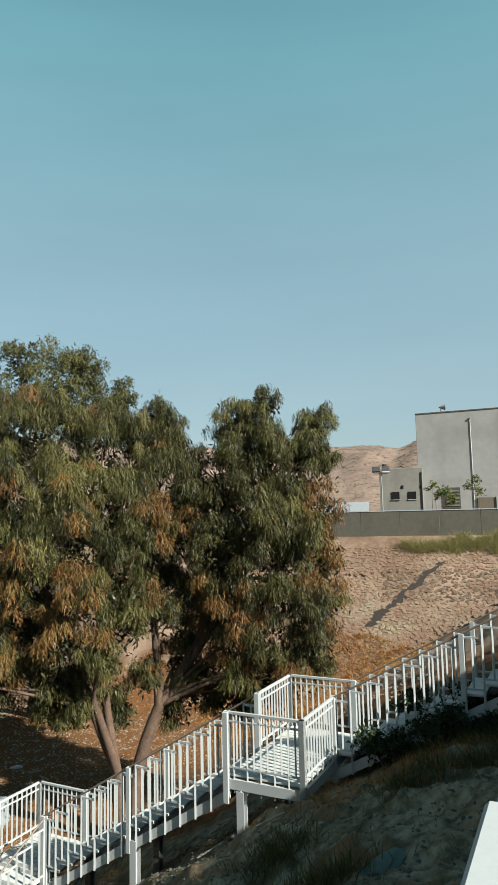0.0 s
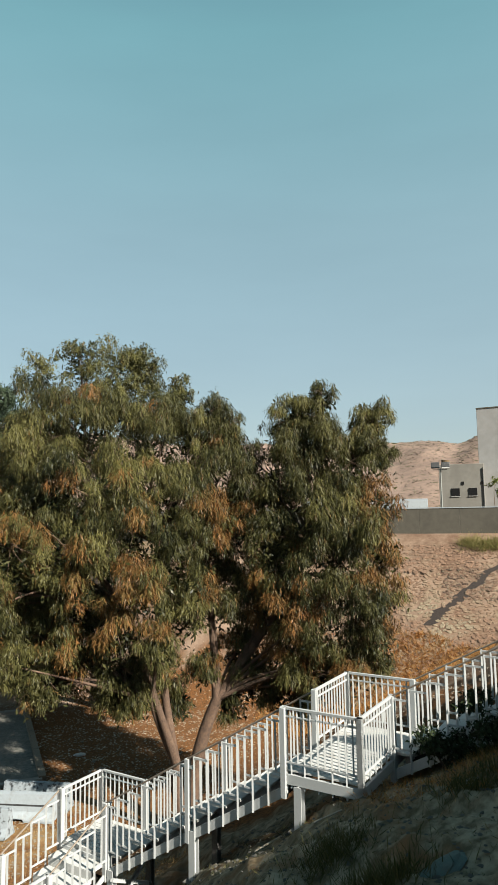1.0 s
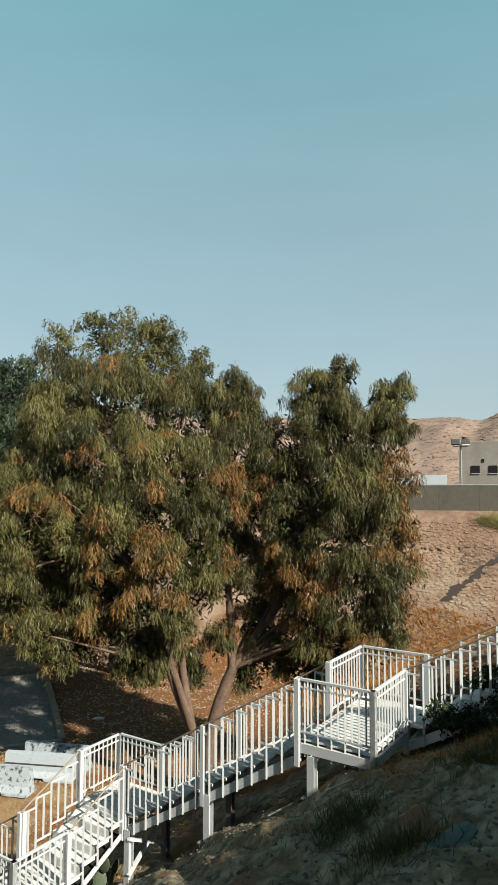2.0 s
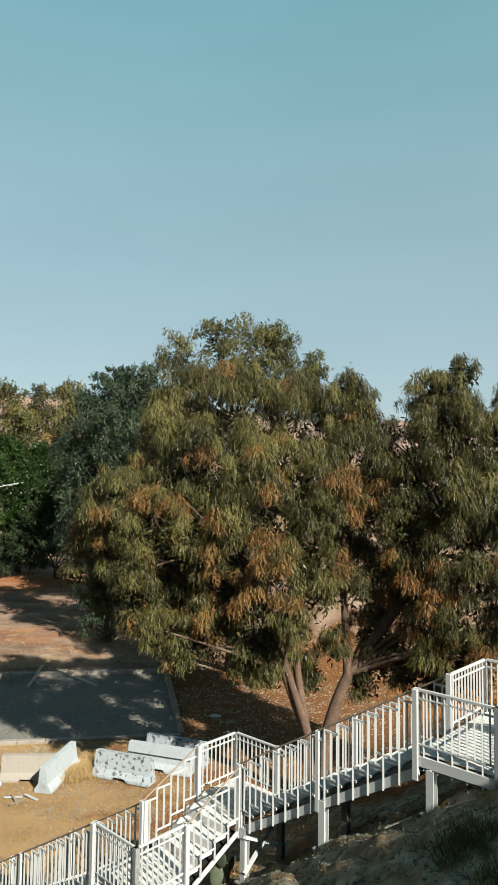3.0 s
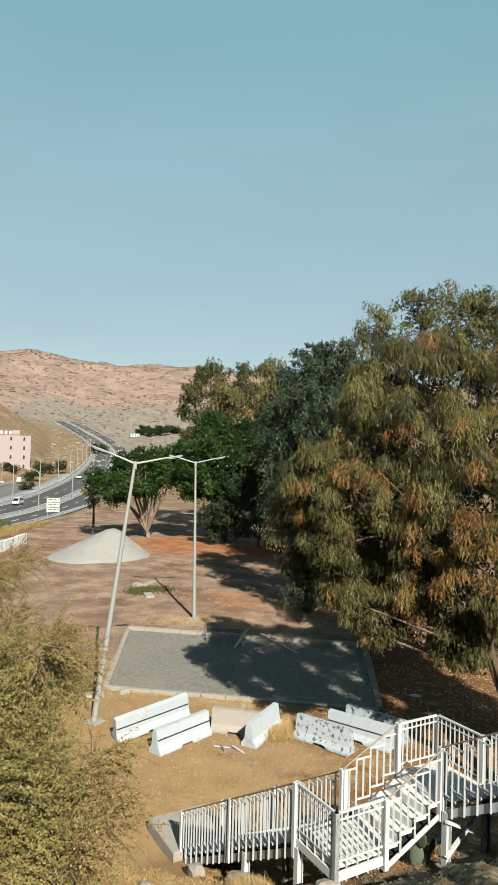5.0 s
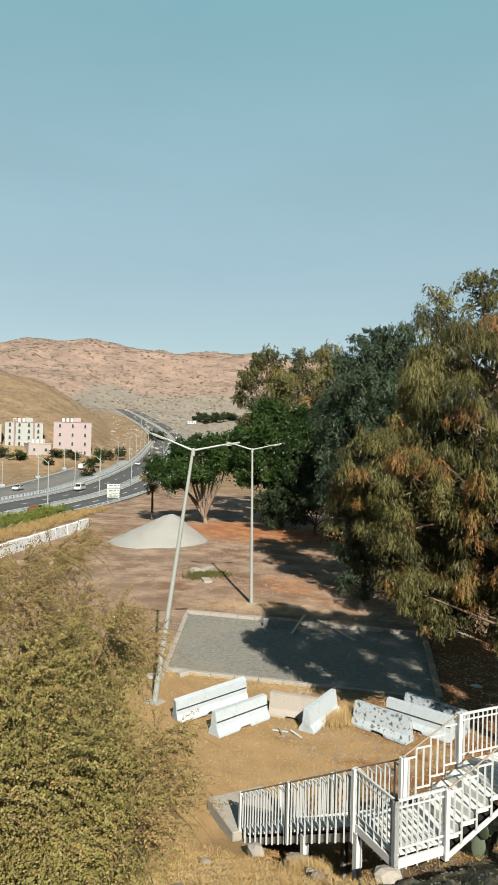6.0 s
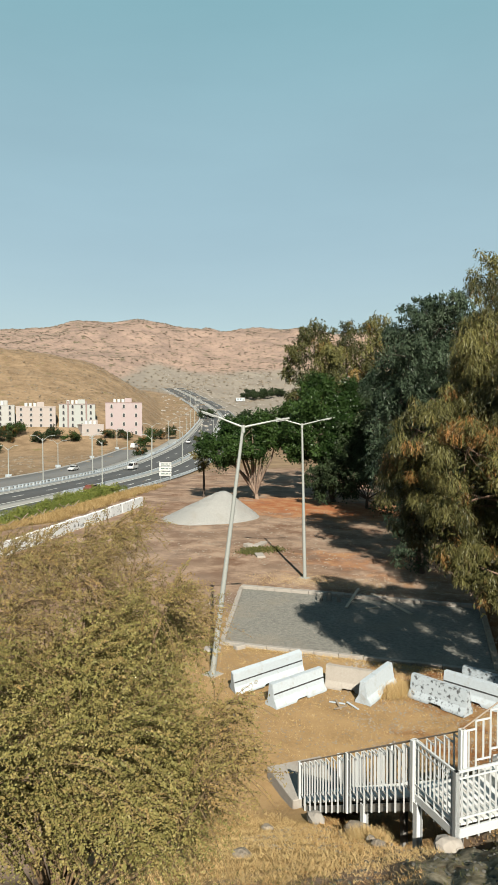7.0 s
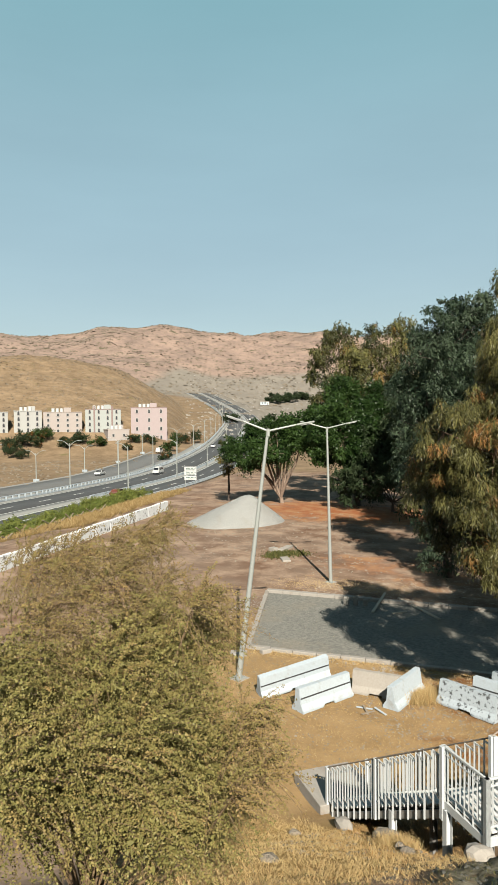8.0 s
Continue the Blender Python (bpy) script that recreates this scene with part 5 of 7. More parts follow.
# ---- thorn bush below the walkway ----
def thorn_bush(base, clumps, label):
    """A sprawling bush: stems, arching twigs set with tight bunches of small round leaves, a dense heart toned dark as
    shade, and long wiry shoots.
    """
    o = np.array([base[0], base[1], gz(*base) - 0.05])
    th = thing("thorn_bush", o, label, "bush")
    ps, LB, LD, LS, LF, dry, tone = [], [], [], [], [], [], []
    for cx, cy, cz, r in clumps:
        c = np.array([cx, cy, cz])
        ps.append(tube(limb_line(o, c, -0.25, 9, 0.05) - o, np.linspace(0.03, 0.008, 9), 6))
        wiry = cz > 6.3 or r < 0.5     # the upper and outer shoots are browner and sparser
        n = int((95 if wiry else 150) * (r / 0.8) ** 1.5) + 16
        d = unit(rng.normal(size=(n, 3)) + np.array([0.15, 0.05, 0.40]))
        way = unit(d * 0.8 + unit(np.array([0.6, 0.4, 0.15]) + rng.normal(size=(n, 3)) * 0.35) * 0.75)
        start = c + d * (r * rng.uniform(0.15, 0.70, n))[:, None]
        ln = (0.25 + 0.55 * r) * rng.uniform(0.6, 1.35, n) * (1.2 if wiry else 1.0)
        droop = rng.uniform(0.1, 0.6, n)
        shade = np.clip(rng.normal(0.55, 0.25, n), 0, 1)
        brown = np.clip(rng.normal(0.45 if wiry else 0.08, 0.25, n), 0, 1)
        for k in range(0, n, 1 if wiry else 3):
            t = np.linspace(0, 1, 4)[:, None]
            ps.append(tube(start[k] - o + way[k] * ln[k] * t - np.array([0, 0, droop[k]]) * ln[k] * t * t, [0.006, 0.005, 0.004, 0.002], 3))
        m = 24 if wiry else 36
        for b in range(m):
            f = (b + rng.random(n)) / m
            knot = start + way * (ln * f)[:, None] - np.array([0, 0, 1.0]) * (droop * ln * f * f)[:, None] + rng.normal(size=(n, 3)) * 0.014
            for _ in range(2):
                LB.append(knot + rng.normal(size=(n, 3)) * 0.010)
                LD.append(d * 0.5 + np.array([0, 0, 0.45]) + rng.normal(size=(n, 3)) * 0.75)
                LF.append(d + np.array([0.2, -0.3, 0.6]) + rng.normal(size=(n, 3)) * 0.55)
                LS.append((0.027 if wiry else 0.031) * rng.uniform(0.7, 1.3, n))
                dry.append(brown)
                tone.append(np.clip(shade + rng.normal(size=n) * 0.12, 0, 1))
    np_mesh("branch", *merge(ps), TWIG, th, True)
    size = np.concatenate(LS)
    V, Q = blades(np.concatenate(LB), np.concatenate(LD), size, size * 0.72, np.concatenate(LF))
    np_mesh("foliage", V - o.astype(np.float32), Q, THORN, th, False, np.stack([np.repeat(np.concatenate(dry), 4), np.repeat(np.concatenate(tone), 4)]))
    # heart leaves all in the darkest tone: the bush's inner shade put into colour
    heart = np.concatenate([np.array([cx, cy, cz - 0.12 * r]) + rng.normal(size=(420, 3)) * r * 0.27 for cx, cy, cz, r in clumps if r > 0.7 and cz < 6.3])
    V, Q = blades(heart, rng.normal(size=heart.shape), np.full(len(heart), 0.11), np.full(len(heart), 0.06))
    np_mesh("shade_foliage", V - o.astype(np.float32), Q, THORN, th, False, np.zeros((2, len(V))))
    return th


thorn_bush((-8.2, 5.2), THORN_CLUMPS, "sprawling yellow-green thorn bush on the slope below the walkway")

# ---- highway, with its posts, barriers and cars ----
ASPHALT = surface("worn_asphalt", (0.075, 0.075, 0.078), (0.055, 0.055, 0.057), (0.10, 0.098, 0.095), 3, 0.2, 0.9, 0, 0.2, 0.01)
ASPHALT_PALE = surface("pale_old_asphalt", (0.20, 0.195, 0.19), (0.16, 0.155, 0.15), (0.23, 0.22, 0.20), 3, 0.15, 0.9, 0, 0.2, 0.01)
SHOULDER = surface("concrete_shoulder", (0.42, 0.41, 0.38), (0.35, 0.34, 0.32), (0.30, 0.28, 0.25), 3, 0.2, 0.9, 0, 0.2, 0.01)
LINE_PAINT = surface("road_line_paint", (0.72, 0.72, 0.68), (0.62, 0.62, 0.58), None, 4, 0.5, 0.7, 0, 0.0)
tang = unit(np.gradient(ROAD_LINE, axis=0) * np.array([1, 1, 0]))
SIDE = np.stack([-tang[:, 1], tang[:, 0], 0 * tang[:, 0]], 1)   # to the west of the road


def ribbon(name, lo, hi, dz, material, i0=0, i1=None, **tags):
    a, b = ROAD_LINE + SIDE * lo, ROAD_LINE + SIDE * hi
    a, b = a[i0:i1], b[i0:i1]
    n = len(a)
    V = np.concatenate([a, b, a - [0, 0, 0.5], b - [0, 0, 0.5]]) + np.array([0, 0, dz])
    i = np.arange(n - 1)
    Q = np.concatenate([np.stack([i, i + 1, n + i + 1, n + i], 1), np.stack([2 * n + i, 2 * n + i + 1, i + 1, i], 1), np.stack([n + i, n + i + 1, 3 * n + i + 1, 3 * n + i], 1)])
    ob = np_mesh(name, V, Q[:, ::-1], material)
    return tagged(ob, **tags)


ribbon("road", -5.2, 5.2, 0.0, ASPHALT, label="dark asphalt highway sweeping up into the hills", category="road", kind="structure")
ribbon("shoulder", -8.0, -5.2, 0.02, SHOULDER, label="pale concrete strip beside the highway", category="road shoulder", kind="structure")
ribbon("shoulder", 5.2, 7.0, 0.03, SHOULDER, label="pale concrete strip beside the highway", category="road shoulder", kind="structure")
ribbon("road", -17.0, -8.0, -0.05, ASPHALT, label="second dark carriageway of the highway", category="road", kind="structure")
ribbon("service_road", 12.5, 24.5, 0.0, ASPHALT_PALE, 0, 60, label="pale grey service road beside the highway", category="road", kind="structure")
ribbon("kerb", 24.5, 25.3, 0.18, SHOULDER, 0, 62, label="pale kerb along the service road", category="kerb", kind="structure")
ribbon("verge", 7.8, 12.5, 0.05, SHOULDER, 0, 70, label="concrete strip between highway and service road", category="verge", kind="structure")
for o in (-4.6, 4.6, -8.6, -16.4):
    ribbon("edge_line", o - 0.13, o + 0.13, 0.035, LINE_PAINT, label="white line along the edge of the highway", category="road marking", kind="structure")
for i in range(10, len(ROAD_LINE) - 4, 3):
    for o in (-0.1, -12.5):
        ribbon("lane_dash", o - 0.1, o + 0.1, 0.035, LINE_PAINT, i, i + 2, label="white dash between two lanes of the highway", category="road marking", kind="structure")


def fence_wall(off, i0, i1, label, high=0.85, gap=1.0):
    """A white roadside parapet: plinth, posts and top rail."""
    a = ROAD_LINE[i0:i1] + SIDE[i0:i1] * off
    th = thing("road_parapet", a[0], label, "parapet", kind="structure")
    bm, bm2, bm3 = bmesh.new(), bmesh.new(), bmesh.new()
    for p, q in zip(a, a[1:]):
        p, q = Vector(p - a[0]), Vector(q - a[0])
        beam(p + UP * 0.17, q + UP * 0.17, 0.3, 0.35, bm=bm)
        beam(p + UP * high, q + UP * high, 0.22, 0.14, bm=bm2)
        n = max(1, int((q - p).length / gap))
        for k in range(n):
            c = p.lerp(q, k / n)
            add_box(bm3, (0.34, 0.34, high), Matrix.Translation(c + UP * high / 2))
    part("plinth", bm, WHITE_BLOCK, th)
    part("top_rail", bm2, WHITE_BLOCK, th)
    tagged(part("posts", bm3, WHITE_BLOCK, th), kind="stuff")


fence_wall(7.4, 4, 66, "white concrete parapet between highway and service road", 0.85, 1.4)
fence_wall(7.4, 66, 130, "white concrete parapet on the climbing highway bend", 0.85, 4.0)
fence_wall(-6.6, 30, 110, "low white parapet on the middle strip of the highway", 0.5, 4.0)
fence_wall(-17.6, 30, 70, "low white guard wall on the near edge of the highway", 0.6, 4.0)


def highway_lamp(p, high, arm, heads, label):
    th = thing("highway_lamp", p, label, "street lamp", "lamps along the highway")
    part("pole", cone(bmesh.new(), 0.16, 0.09, (0, 0, -0.3), (0, 0, high), 8), GALV, th)
    for s in heads:
        d = Vector((s * arm[0], s * arm[1], 0))
        ps = [(d.x * t, d.y * t, high - 0.6 + 1.3 * math.sin(t * 1.5)) for t in (0, 0.25, 0.5, 0.75, 1.0)]
        a = np_mesh("arm", *tube(ps, [0.08, 0.07, 0.06, 0.05, 0.05], 6), GALV, th)
        part("luminaire", beam(Vector(ps[-1]), Vector(ps[-1]) + d.normalized() * 0.9, 0.35, 0.14, 0.03), GALV, a)
    return th


for k, i in enumerate(range(20, 125, 7)):
    p = ROAD_LINE[i] + SIDE[i] * 8.2
    highway_lamp(p, 10.5, SIDE[i] * 2.2, (1, -1), "tall grey double-arm lamp post between the two roads")
for k, i in enumerate(range(33, 66, 8)):
    p = ROAD_LINE[i] + SIDE[i] * -8.6
    highway_lamp(p, 10.0, SIDE[i] * 2.0, (1,), "grey single-arm lamp post on the highway's near edge")
for k, i in enumerate(range(24, 60, 7)):
    p = ROAD_LINE[i] + SIDE[i] * 26.2
    highway_lamp((p[0], p[1], gz(p[0], p[1])), 7.5, SIDE[i] * 1.9, (1, -1), "cream curved double-arm lamp post on the service road's kerb")
    tagged(part("lamp_footing", box((1.2, 1.2, 0.8), Matrix.Translation((p[0], p[1], gz(p[0], p[1]) + 0.3)), 0.05), WHITE_BLOCK), "white footing block round a lamp post", "footing", "lamp footings on the kerb")

CAR_GLASS = surface("tinted_car_glass", (0.02, 0.022, 0.025), (0.03, 0.032, 0.035), None, 3, 1, 0.1, 0, 0)
TYRE = surface("tyre_rubber", (0.02, 0.02, 0.02), (0.03, 0.03, 0.03), None, 10, 1, 0.9, 0, 0)


def paint(name, c, rough=0.3):
    return surface(name, c, tuple(v * 0.93 for v in c), None, 2, 1, rough, 0, 0)


CAR_WHITE, CAR_RED, CAR_SILVER = paint("white_car_paint", (0.75, 0.75, 0.74)), paint("dull_red_car_paint", (0.22, 0.07, 0.05)), paint("silver_car_paint", (0.45, 0.46, 0.47))


def car(i, off, sense, kind, mat, label):
    """A parked-looking car or van on the road: lofted body, glasshouse, wheels."""
    p = ROAD_LINE[i] + SIDE[i] * off
    h = math.degrees(math.atan2(tang[i, 1], tang[i, 0])) + (0 if sense > 0 else 180)
    th = thing("van" if kind == "van" else "car", (p[0], p[1], p[2] + 0.02), label, "van" if kind == "van" else "car", "cars on the highway", turn=h)
    if kind == "van":
        side = [(-2.4, 0.45), (-2.45, 1.0), (-2.35, 1.95), (-2.1, 2.15), (1.0, 2.15), (1.5, 2.0), (2.2, 1.15), (2.5, 0.95), (2.55, 0.45)]
        glass = [((0.2, 1.3), (1.25, 1.95)), ((-1.9, 1.35), (-0.1, 1.9))]
        w, wheels = 0.92, (-1.5, 1.55)
        screen = ((1.62, 1.92), (2.15, 1.25))
    else:
        side = [(-2.2, 0.4), (-2.25, 0.85), (-1.7, 1.0), (-1.1, 1.45), (0.3, 1.48), (1.05, 1.0), (2.1, 0.85), (2.25, 0.4)]
        glass = [((-1.2, 1.02), (0.6, 1.4))]
        w, wheels = 0.88, (-1.35, 1.35)
        screen = ((0.42, 1.44), (1.0, 1.06))
    bm = bmesh.new()
    L = [bm.verts.new((x, w - max(0, z - 0.95) * 0.16, z)) for x, z in side]
    R = [bm.verts.new((x, -w + max(0, z - 0.95) * 0.16, z)) for x, z in side]
    n = len(side)
    bm.faces.new(L)
    bm.faces.new(R[::-1])
    for k in range(n):
        bm.faces.new((L[(k + 1) % n], L[k], R[k], R[(k + 1) % n]))
    bmesh.ops.recalc_face_normals(bm, faces=bm.faces)
    bmesh.ops.bevel(bm, geom=list(bm.edges), offset=0.06, segments=2, affect="EDGES")
    body = part("body", bm, mat, th)
    for s in (-1, 1):
        for (x0, z0), (x1, z1) in glass:
            zc = (z0 + z1) / 2
            part("side_window", box((x1 - x0, 0.03, z1 - z0), Matrix.Translation(((x0 + x1) / 2, s * (w - max(0, zc - 0.95) * 0.16), zc)) @ pose(0, 0, 0, s * 9), 0.01), CAR_GLASS, body)
    (xa, za), (xb, zb) = screen
    part("windscreen", beam((xa + 0.03, 0, za), (xb + 0.03, 0, zb), 1.35, 0.04), CAR_GLASS, body)
    for s in (-1, 1):
        part("headlight", box((0.08, 0.3, 0.14), Matrix.Translation((side[-2][0] + 0.02, s * 0.6, side[-2][1] - 0.12))), PLASTIC_WHITE, body)
    for x in wheels:
        for s in (-1, 1):
            wh = part("wheel", cone(bmesh.new(), 0.34, 0.34, (x, s * (w - 0.22), 0.34), (x, s * (w + 0.01), 0.34), 16), TYRE, th)
            part("rim", cone(bmesh.new(), 0.2, 0.2, (x, s * (w + 0.005), 0.34), (x, s * (w + 0.02), 0.34), 12), CAR_SILVER, wh)
    return th


def road_i(x, y):
    return int(np.argmin(np.hypot(ROAD_LINE[:, 0] - x, ROAD_LINE[:, 1] - y)))


car(road_i(-145, 127), 1.2, -1, "van", CAR_WHITE, "white panel van driving on the dark highway")
car(road_i(-150, 118), 17.5, -1, "car", CAR_WHITE, "white saloon car on the service road")
car(road_i(-196, 196), 2.0, -1, "car", CAR_WHITE, "white car coming round the highway bend")
car(road_i(-112, 80), -10.5, 1, "car", CAR_RED, "dull red car half hidden by the roadside bushes")
car(road_i(-300, 314), -10.0, 1, "car", CAR_WHITE, "small white car on the far climbing highway")
car(road_i(-330, 340), -3.0, 1, "car", CAR_SILVER, "small silver car on the far climbing highway")
car(road_i(-185, 180), 20.5, 1, "van", CAR_WHITE, "white van parked beside the service road")

# road sign: three white panels with unreadable lines
i = road_i(-110, 100)
sx, sy = -104.0, 94.6
sign = thing("road_sign", (sx, sy, gz(sx, sy)), "white three-panel road sign with green-grey lines of lettering", "road sign", turn=42)
SIGN_INK = surface("sign_ink", (0.10, 0.16, 0.14), (0.12, 0.18, 0.16), None, 6, 1, 0.6, 0, 0)
for s in (-1.1, 1.1):
    part("post", cone(bmesh.new(), 0.06, 0.06, (s, 0.05, -0.5), (s, 0.05, 5.6), 8), GALV, sign)
for k in range(3):
    z = 3.4 + k * 1.0
    pn = part("panel", box((2.6, 0.06, 0.86), Matrix.Translation((0, 0, z)), 0.02), PLASTIC_WHITE, sign)
    for f, wd in ((-0.55, 0.8), (0.35, 0.6), (1.0, 0.25)):
        part("text_bar", box((wd, 0.02, 0.22), Matrix.Translation((f, -0.04, z + 0.1))), SIGN_INK, pn)
    part("text_bar", box((1.9, 0.02, 0.10), Matrix.Translation((0, -0.04, z - 0.22))), SIGN_INK, pn)

# ---- apartment houses at the foot of the grassy hill ----
PINK, CREAM, MINT, OFFWHITE, MAUVE = (surface(n, c, tuple(v * 0.94 for v in c), tuple(v * 0.8 for v in c), 0.6, 0.15, 0.9, 0, 0, stain_at=(0.6, 0.85), dusk=0.345) for n, c in (
    ("pink_render", (0.56, 0.45, 0.445)), ("cream_render", (0.57, 0.49, 0.45)), ("mint_white_render", (0.54, 0.56, 0.53)), ("off_white_render", (0.58, 0.57, 0.54)), ("mauve_render", (0.36, 0.25, 0.23))))
PANE = surface("dull_window_glass", (0.085, 0.09, 0.095), (0.06, 0.063, 0.067), None, 1, 1, 0.2, 0, 0)
FRAME = surface("window_surround", (0.50, 0.47, 0.45), (0.44, 0.42, 0.40), None, 3, 1, 0.8, 0, 0)


def apartment_house(x0, y0, x1, y1, top, floors, bays, wall, label, arched=True, trim=None, towers=0):
    """A flat-roofed block of flats: front from one plan point to the other, storeys of windows, parapet, tanks on the roof."""
    a, b = Vector((x0, y0, 0)), Vector((x1, y1, 0))
    w = (b - a).length
    z0 = min(gz(a.x, a.y), gz(b.x, b.y)) - 0.5
    c = (a + b) / 2
    head = math.degrees(math.atan2(b.y - a.y, b.x - a.x))
    th = thing("apartment_house", (c.x, c.y, z0), label, "apartment house", "flats below the hill", turn=head)
    hgt, depth = top - z0, 11.0
    body = part("wall", box((w, depth, hgt), Matrix.Translation((0, depth / 2, hgt / 2)), 0.03), wall, th)
    part("roof", box((w + 0.3, depth + 0.3, 0.35), Matrix.Translation((0, depth / 2, hgt + 0.1)), 0.03), trim or wall, th)
    for k in range(towers):
        part("corner_pier", box((0.7, 0.7, hgt + 1.8), Matrix.Translation((-w / 2 + (k + 0.5) * w / towers, -0.25, hgt / 2 + 0.6))), trim or wall, th)
    st = hgt / floors
    for f in range(floors):
        for k in range(bays):
            x = -w / 2 + (k + 0.5) * w / bays
            z = st * (f + 0.55)
            win = part("window", box((1.35, 0.16, 1.5), Matrix.Translation((x, -0.06, z)), 0.02), FRAME, th)
            part("pane", box((0.86, 0.06, 1.1), Matrix.Translation((x, -0.13, z - 0.05))), PANE, win)
            if arched:
                bm = bmesh.new()
                cone(bm, 0.68, 0.68, (x, -0.13, z + 0.75), (x, 0.02, z + 0.75), 14)
                part("arch", bm, FRAME, win)
                bm = bmesh.new()
                cone(bm, 0.40, 0.40, (x, -0.17, z + 0.65), (x, -0.10, z + 0.65), 12)
                part("fanlight", bm, PANE, win)
    for f in range(floors):
        for k in range(3):
            win = part("window", box((0.16, 1.4, 1.5), Matrix.Translation((w / 2 + 0.05, 2 + 3.4 * k, st * (f + 0.55))), 0.02), FRAME, th)
            part("pane", box((0.06, 1.0, 1.1), Matrix.Translation((w / 2 + 0.13, 2 + 3.4 * k, st * (f + 0.55)))), PANE, win)
    part("stair_head", box((3.2, 3.6, 2.2), Matrix.Translation((w * 0.12, 5.0, hgt + 1.2)), 0.03), wall, th)
    for k in range(3):
        part("water_tank", cone(bmesh.new(), 0.75, 0.75, (-w * 0.25 + k * 1.9, 3.2, hgt + 0.25), (-w * 0.25 + k * 1.9, 3.2, hgt + 1.9), 14), PLASTIC_WHITE, th)
    return th


apartment_house(-246.9, 187.7, -236.3, 200.7, 17.8, 4, 3, PINK, "pink four-storey block of flats with arched windows", trim=MAUVE)
apartment_house(-258.9, 170.8, -249.6, 184.0, 17.1, 4, 4, MINT, "white and mint block of flats with tall corner piers", trim=MAUVE, towers=2)
apartment_house(-268.6, 155.1, -259.7, 169.6, 15.8, 4, 4, CREAM, "cream block of flats with small square windows", False)
apartment_house(-274.7, 144.1, -268.6, 154.4, 16.4, 4, 3, OFFWHITE, "white block of flats with arched top windows", trim=OFFWHITE)
apartment_house(-282.0, 128.7, -275.7, 141.8, 15.9, 4, 4, OFFWHITE, "white block of flats at the end of the row", trim=OFFWHITE)
apartment_house(-243.9, 172.6, -239.8, 181.3, 7.7, 1, 2, CREAM, "low cream annexe in front of the flats", False)
for k, (x, y, r) in enumerate(((-258, 146, 4.2), (-255, 139, 4.4), (-252, 131, 4.2), (-260, 152, 3.4), (-246, 152, 3.6), (-247, 159, 3.8), (-240, 164, 3.0), (-236, 180, 2.8), (-232, 187, 3.0), (-228, 200, 3.4), (-222, 203, 3.8), (-180, 152, 2.2), (-206, 176, 3.2), (-228, 172, 2.2), (-242, 128, 3.4))):
    z = gz(x, y)
    o = np.array([x, y, z])
    th = thing("garden_tree", o, "round green tree in front of the flats", "tree", "trees in front of the flats")
    r = r * 1.2
    cl = [(x + r * 0.5 * math.sin(a * 2.1 + k), y + r * 0.5 * math.cos(a * 2.1 + k), z + r * (0.55 + 0.25 * math.sin(a * 1.7)), r * 0.6) for a in range(5)]
    np_mesh("trunk", *tube([(0, 0, -0.2), (0.1, 0, r * 0.3), (0, 0.1, r * 0.7)], [0.2, 0.16, 0.1], 6), BARK, th)
    V, Q, dry = sprays(cl, 26, 6, 0.5, (0.5, 0.28), 0.1, 0.05, tufts=7, spread=0.9, up=0.2, out=0.8)
    np_mesh("crown", V - o.astype(np.float32), Q, SHRUB if k % 3 else FICUS, th, False, dry)

# ---- low white wall, rustic fence and hedge at the lot's edge ----
LOT_PAINT = surface("peeling_limewash", (0.98, 0.99, 1.0), (0.85, 0.86, 0.87), (0.18, 0.17, 0.16), 6, 2.2, 0.85, 0, 0.3, 0.01, (0.55, 0.66), dusk=0.46)
wall_a, wall_b = Vector((-56.6, 47.8, 0)), Vector((-40.5, 19.0, 0))
d = wall_b - wall_a
lot_wall = thing("lot_wall", wall_a, "low white flaking wall along the edge of the lot", "wall", kind="structure")
for k in range(11):
    p, q = d * (k / 11), d * ((k + 1) / 11) - d.normalized() * 0.03
    zp = gz(wall_a.x + p.x, wall_a.y + p.y)
    part("wall_block", beam(p + UP * (zp + 0.40), q + UP * (zp + 0.40 + rng.uniform(-0.06, 0.06)), 0.32, 1.25, 0.03), LOT_PAINT, lot_wall)
fa, fb = Vector((-70.0, 56.0, 0)), Vector((-53.0, 22.0, 0))
rustic = thing("rustic_fence", (fa.x, fa.y, 0), "rustic fence of crossed weathered poles in dry grass", "fence")
for k in range(6, 16):
    p = fa.lerp(fb, k / 18 + 0.012 * math.sin(k * 5))
    q = fa.lerp(fb, (k + 0.9) / 18)
    for s, (u, v) in enumerate(((p, q), (q, p))):
        a = Vector((u.x, u.y, gz(u.x, u.y) - 0.1)) - fa
        b = Vector((v.x, v.y, gz(v.x, v.y) + 0.75 + 0.25 * math.sin(k * 3 + s))) - fa
        part("pole", cone(bmesh.new(), 0.085, 0.06, a, b, 6), WOOD, rustic)


def grass(name, label, n, pick, length, width, mat, lean=0.5, dry=0.0, category="grass"):
    """A patch of blades, leaning every way. pick: gives n plan points."""
    x, y = pick(n)
    z = height(x, y)
    B = np.stack([x, y, z - 0.02], 1)
    D = np.stack([rng.normal(size=n) * lean, rng.normal(size=n) * lean, np.ones(n)], 1)
    V, Q = slivers(B, D, length * rng.uniform(0.45, 1.25, n), width)
    return tagged(np_mesh(name, V, Q, mat, None, False, np.repeat(np.clip(rng.normal(dry, 0.25, n), 0, 1), 3)), label, category, kind="stuff")


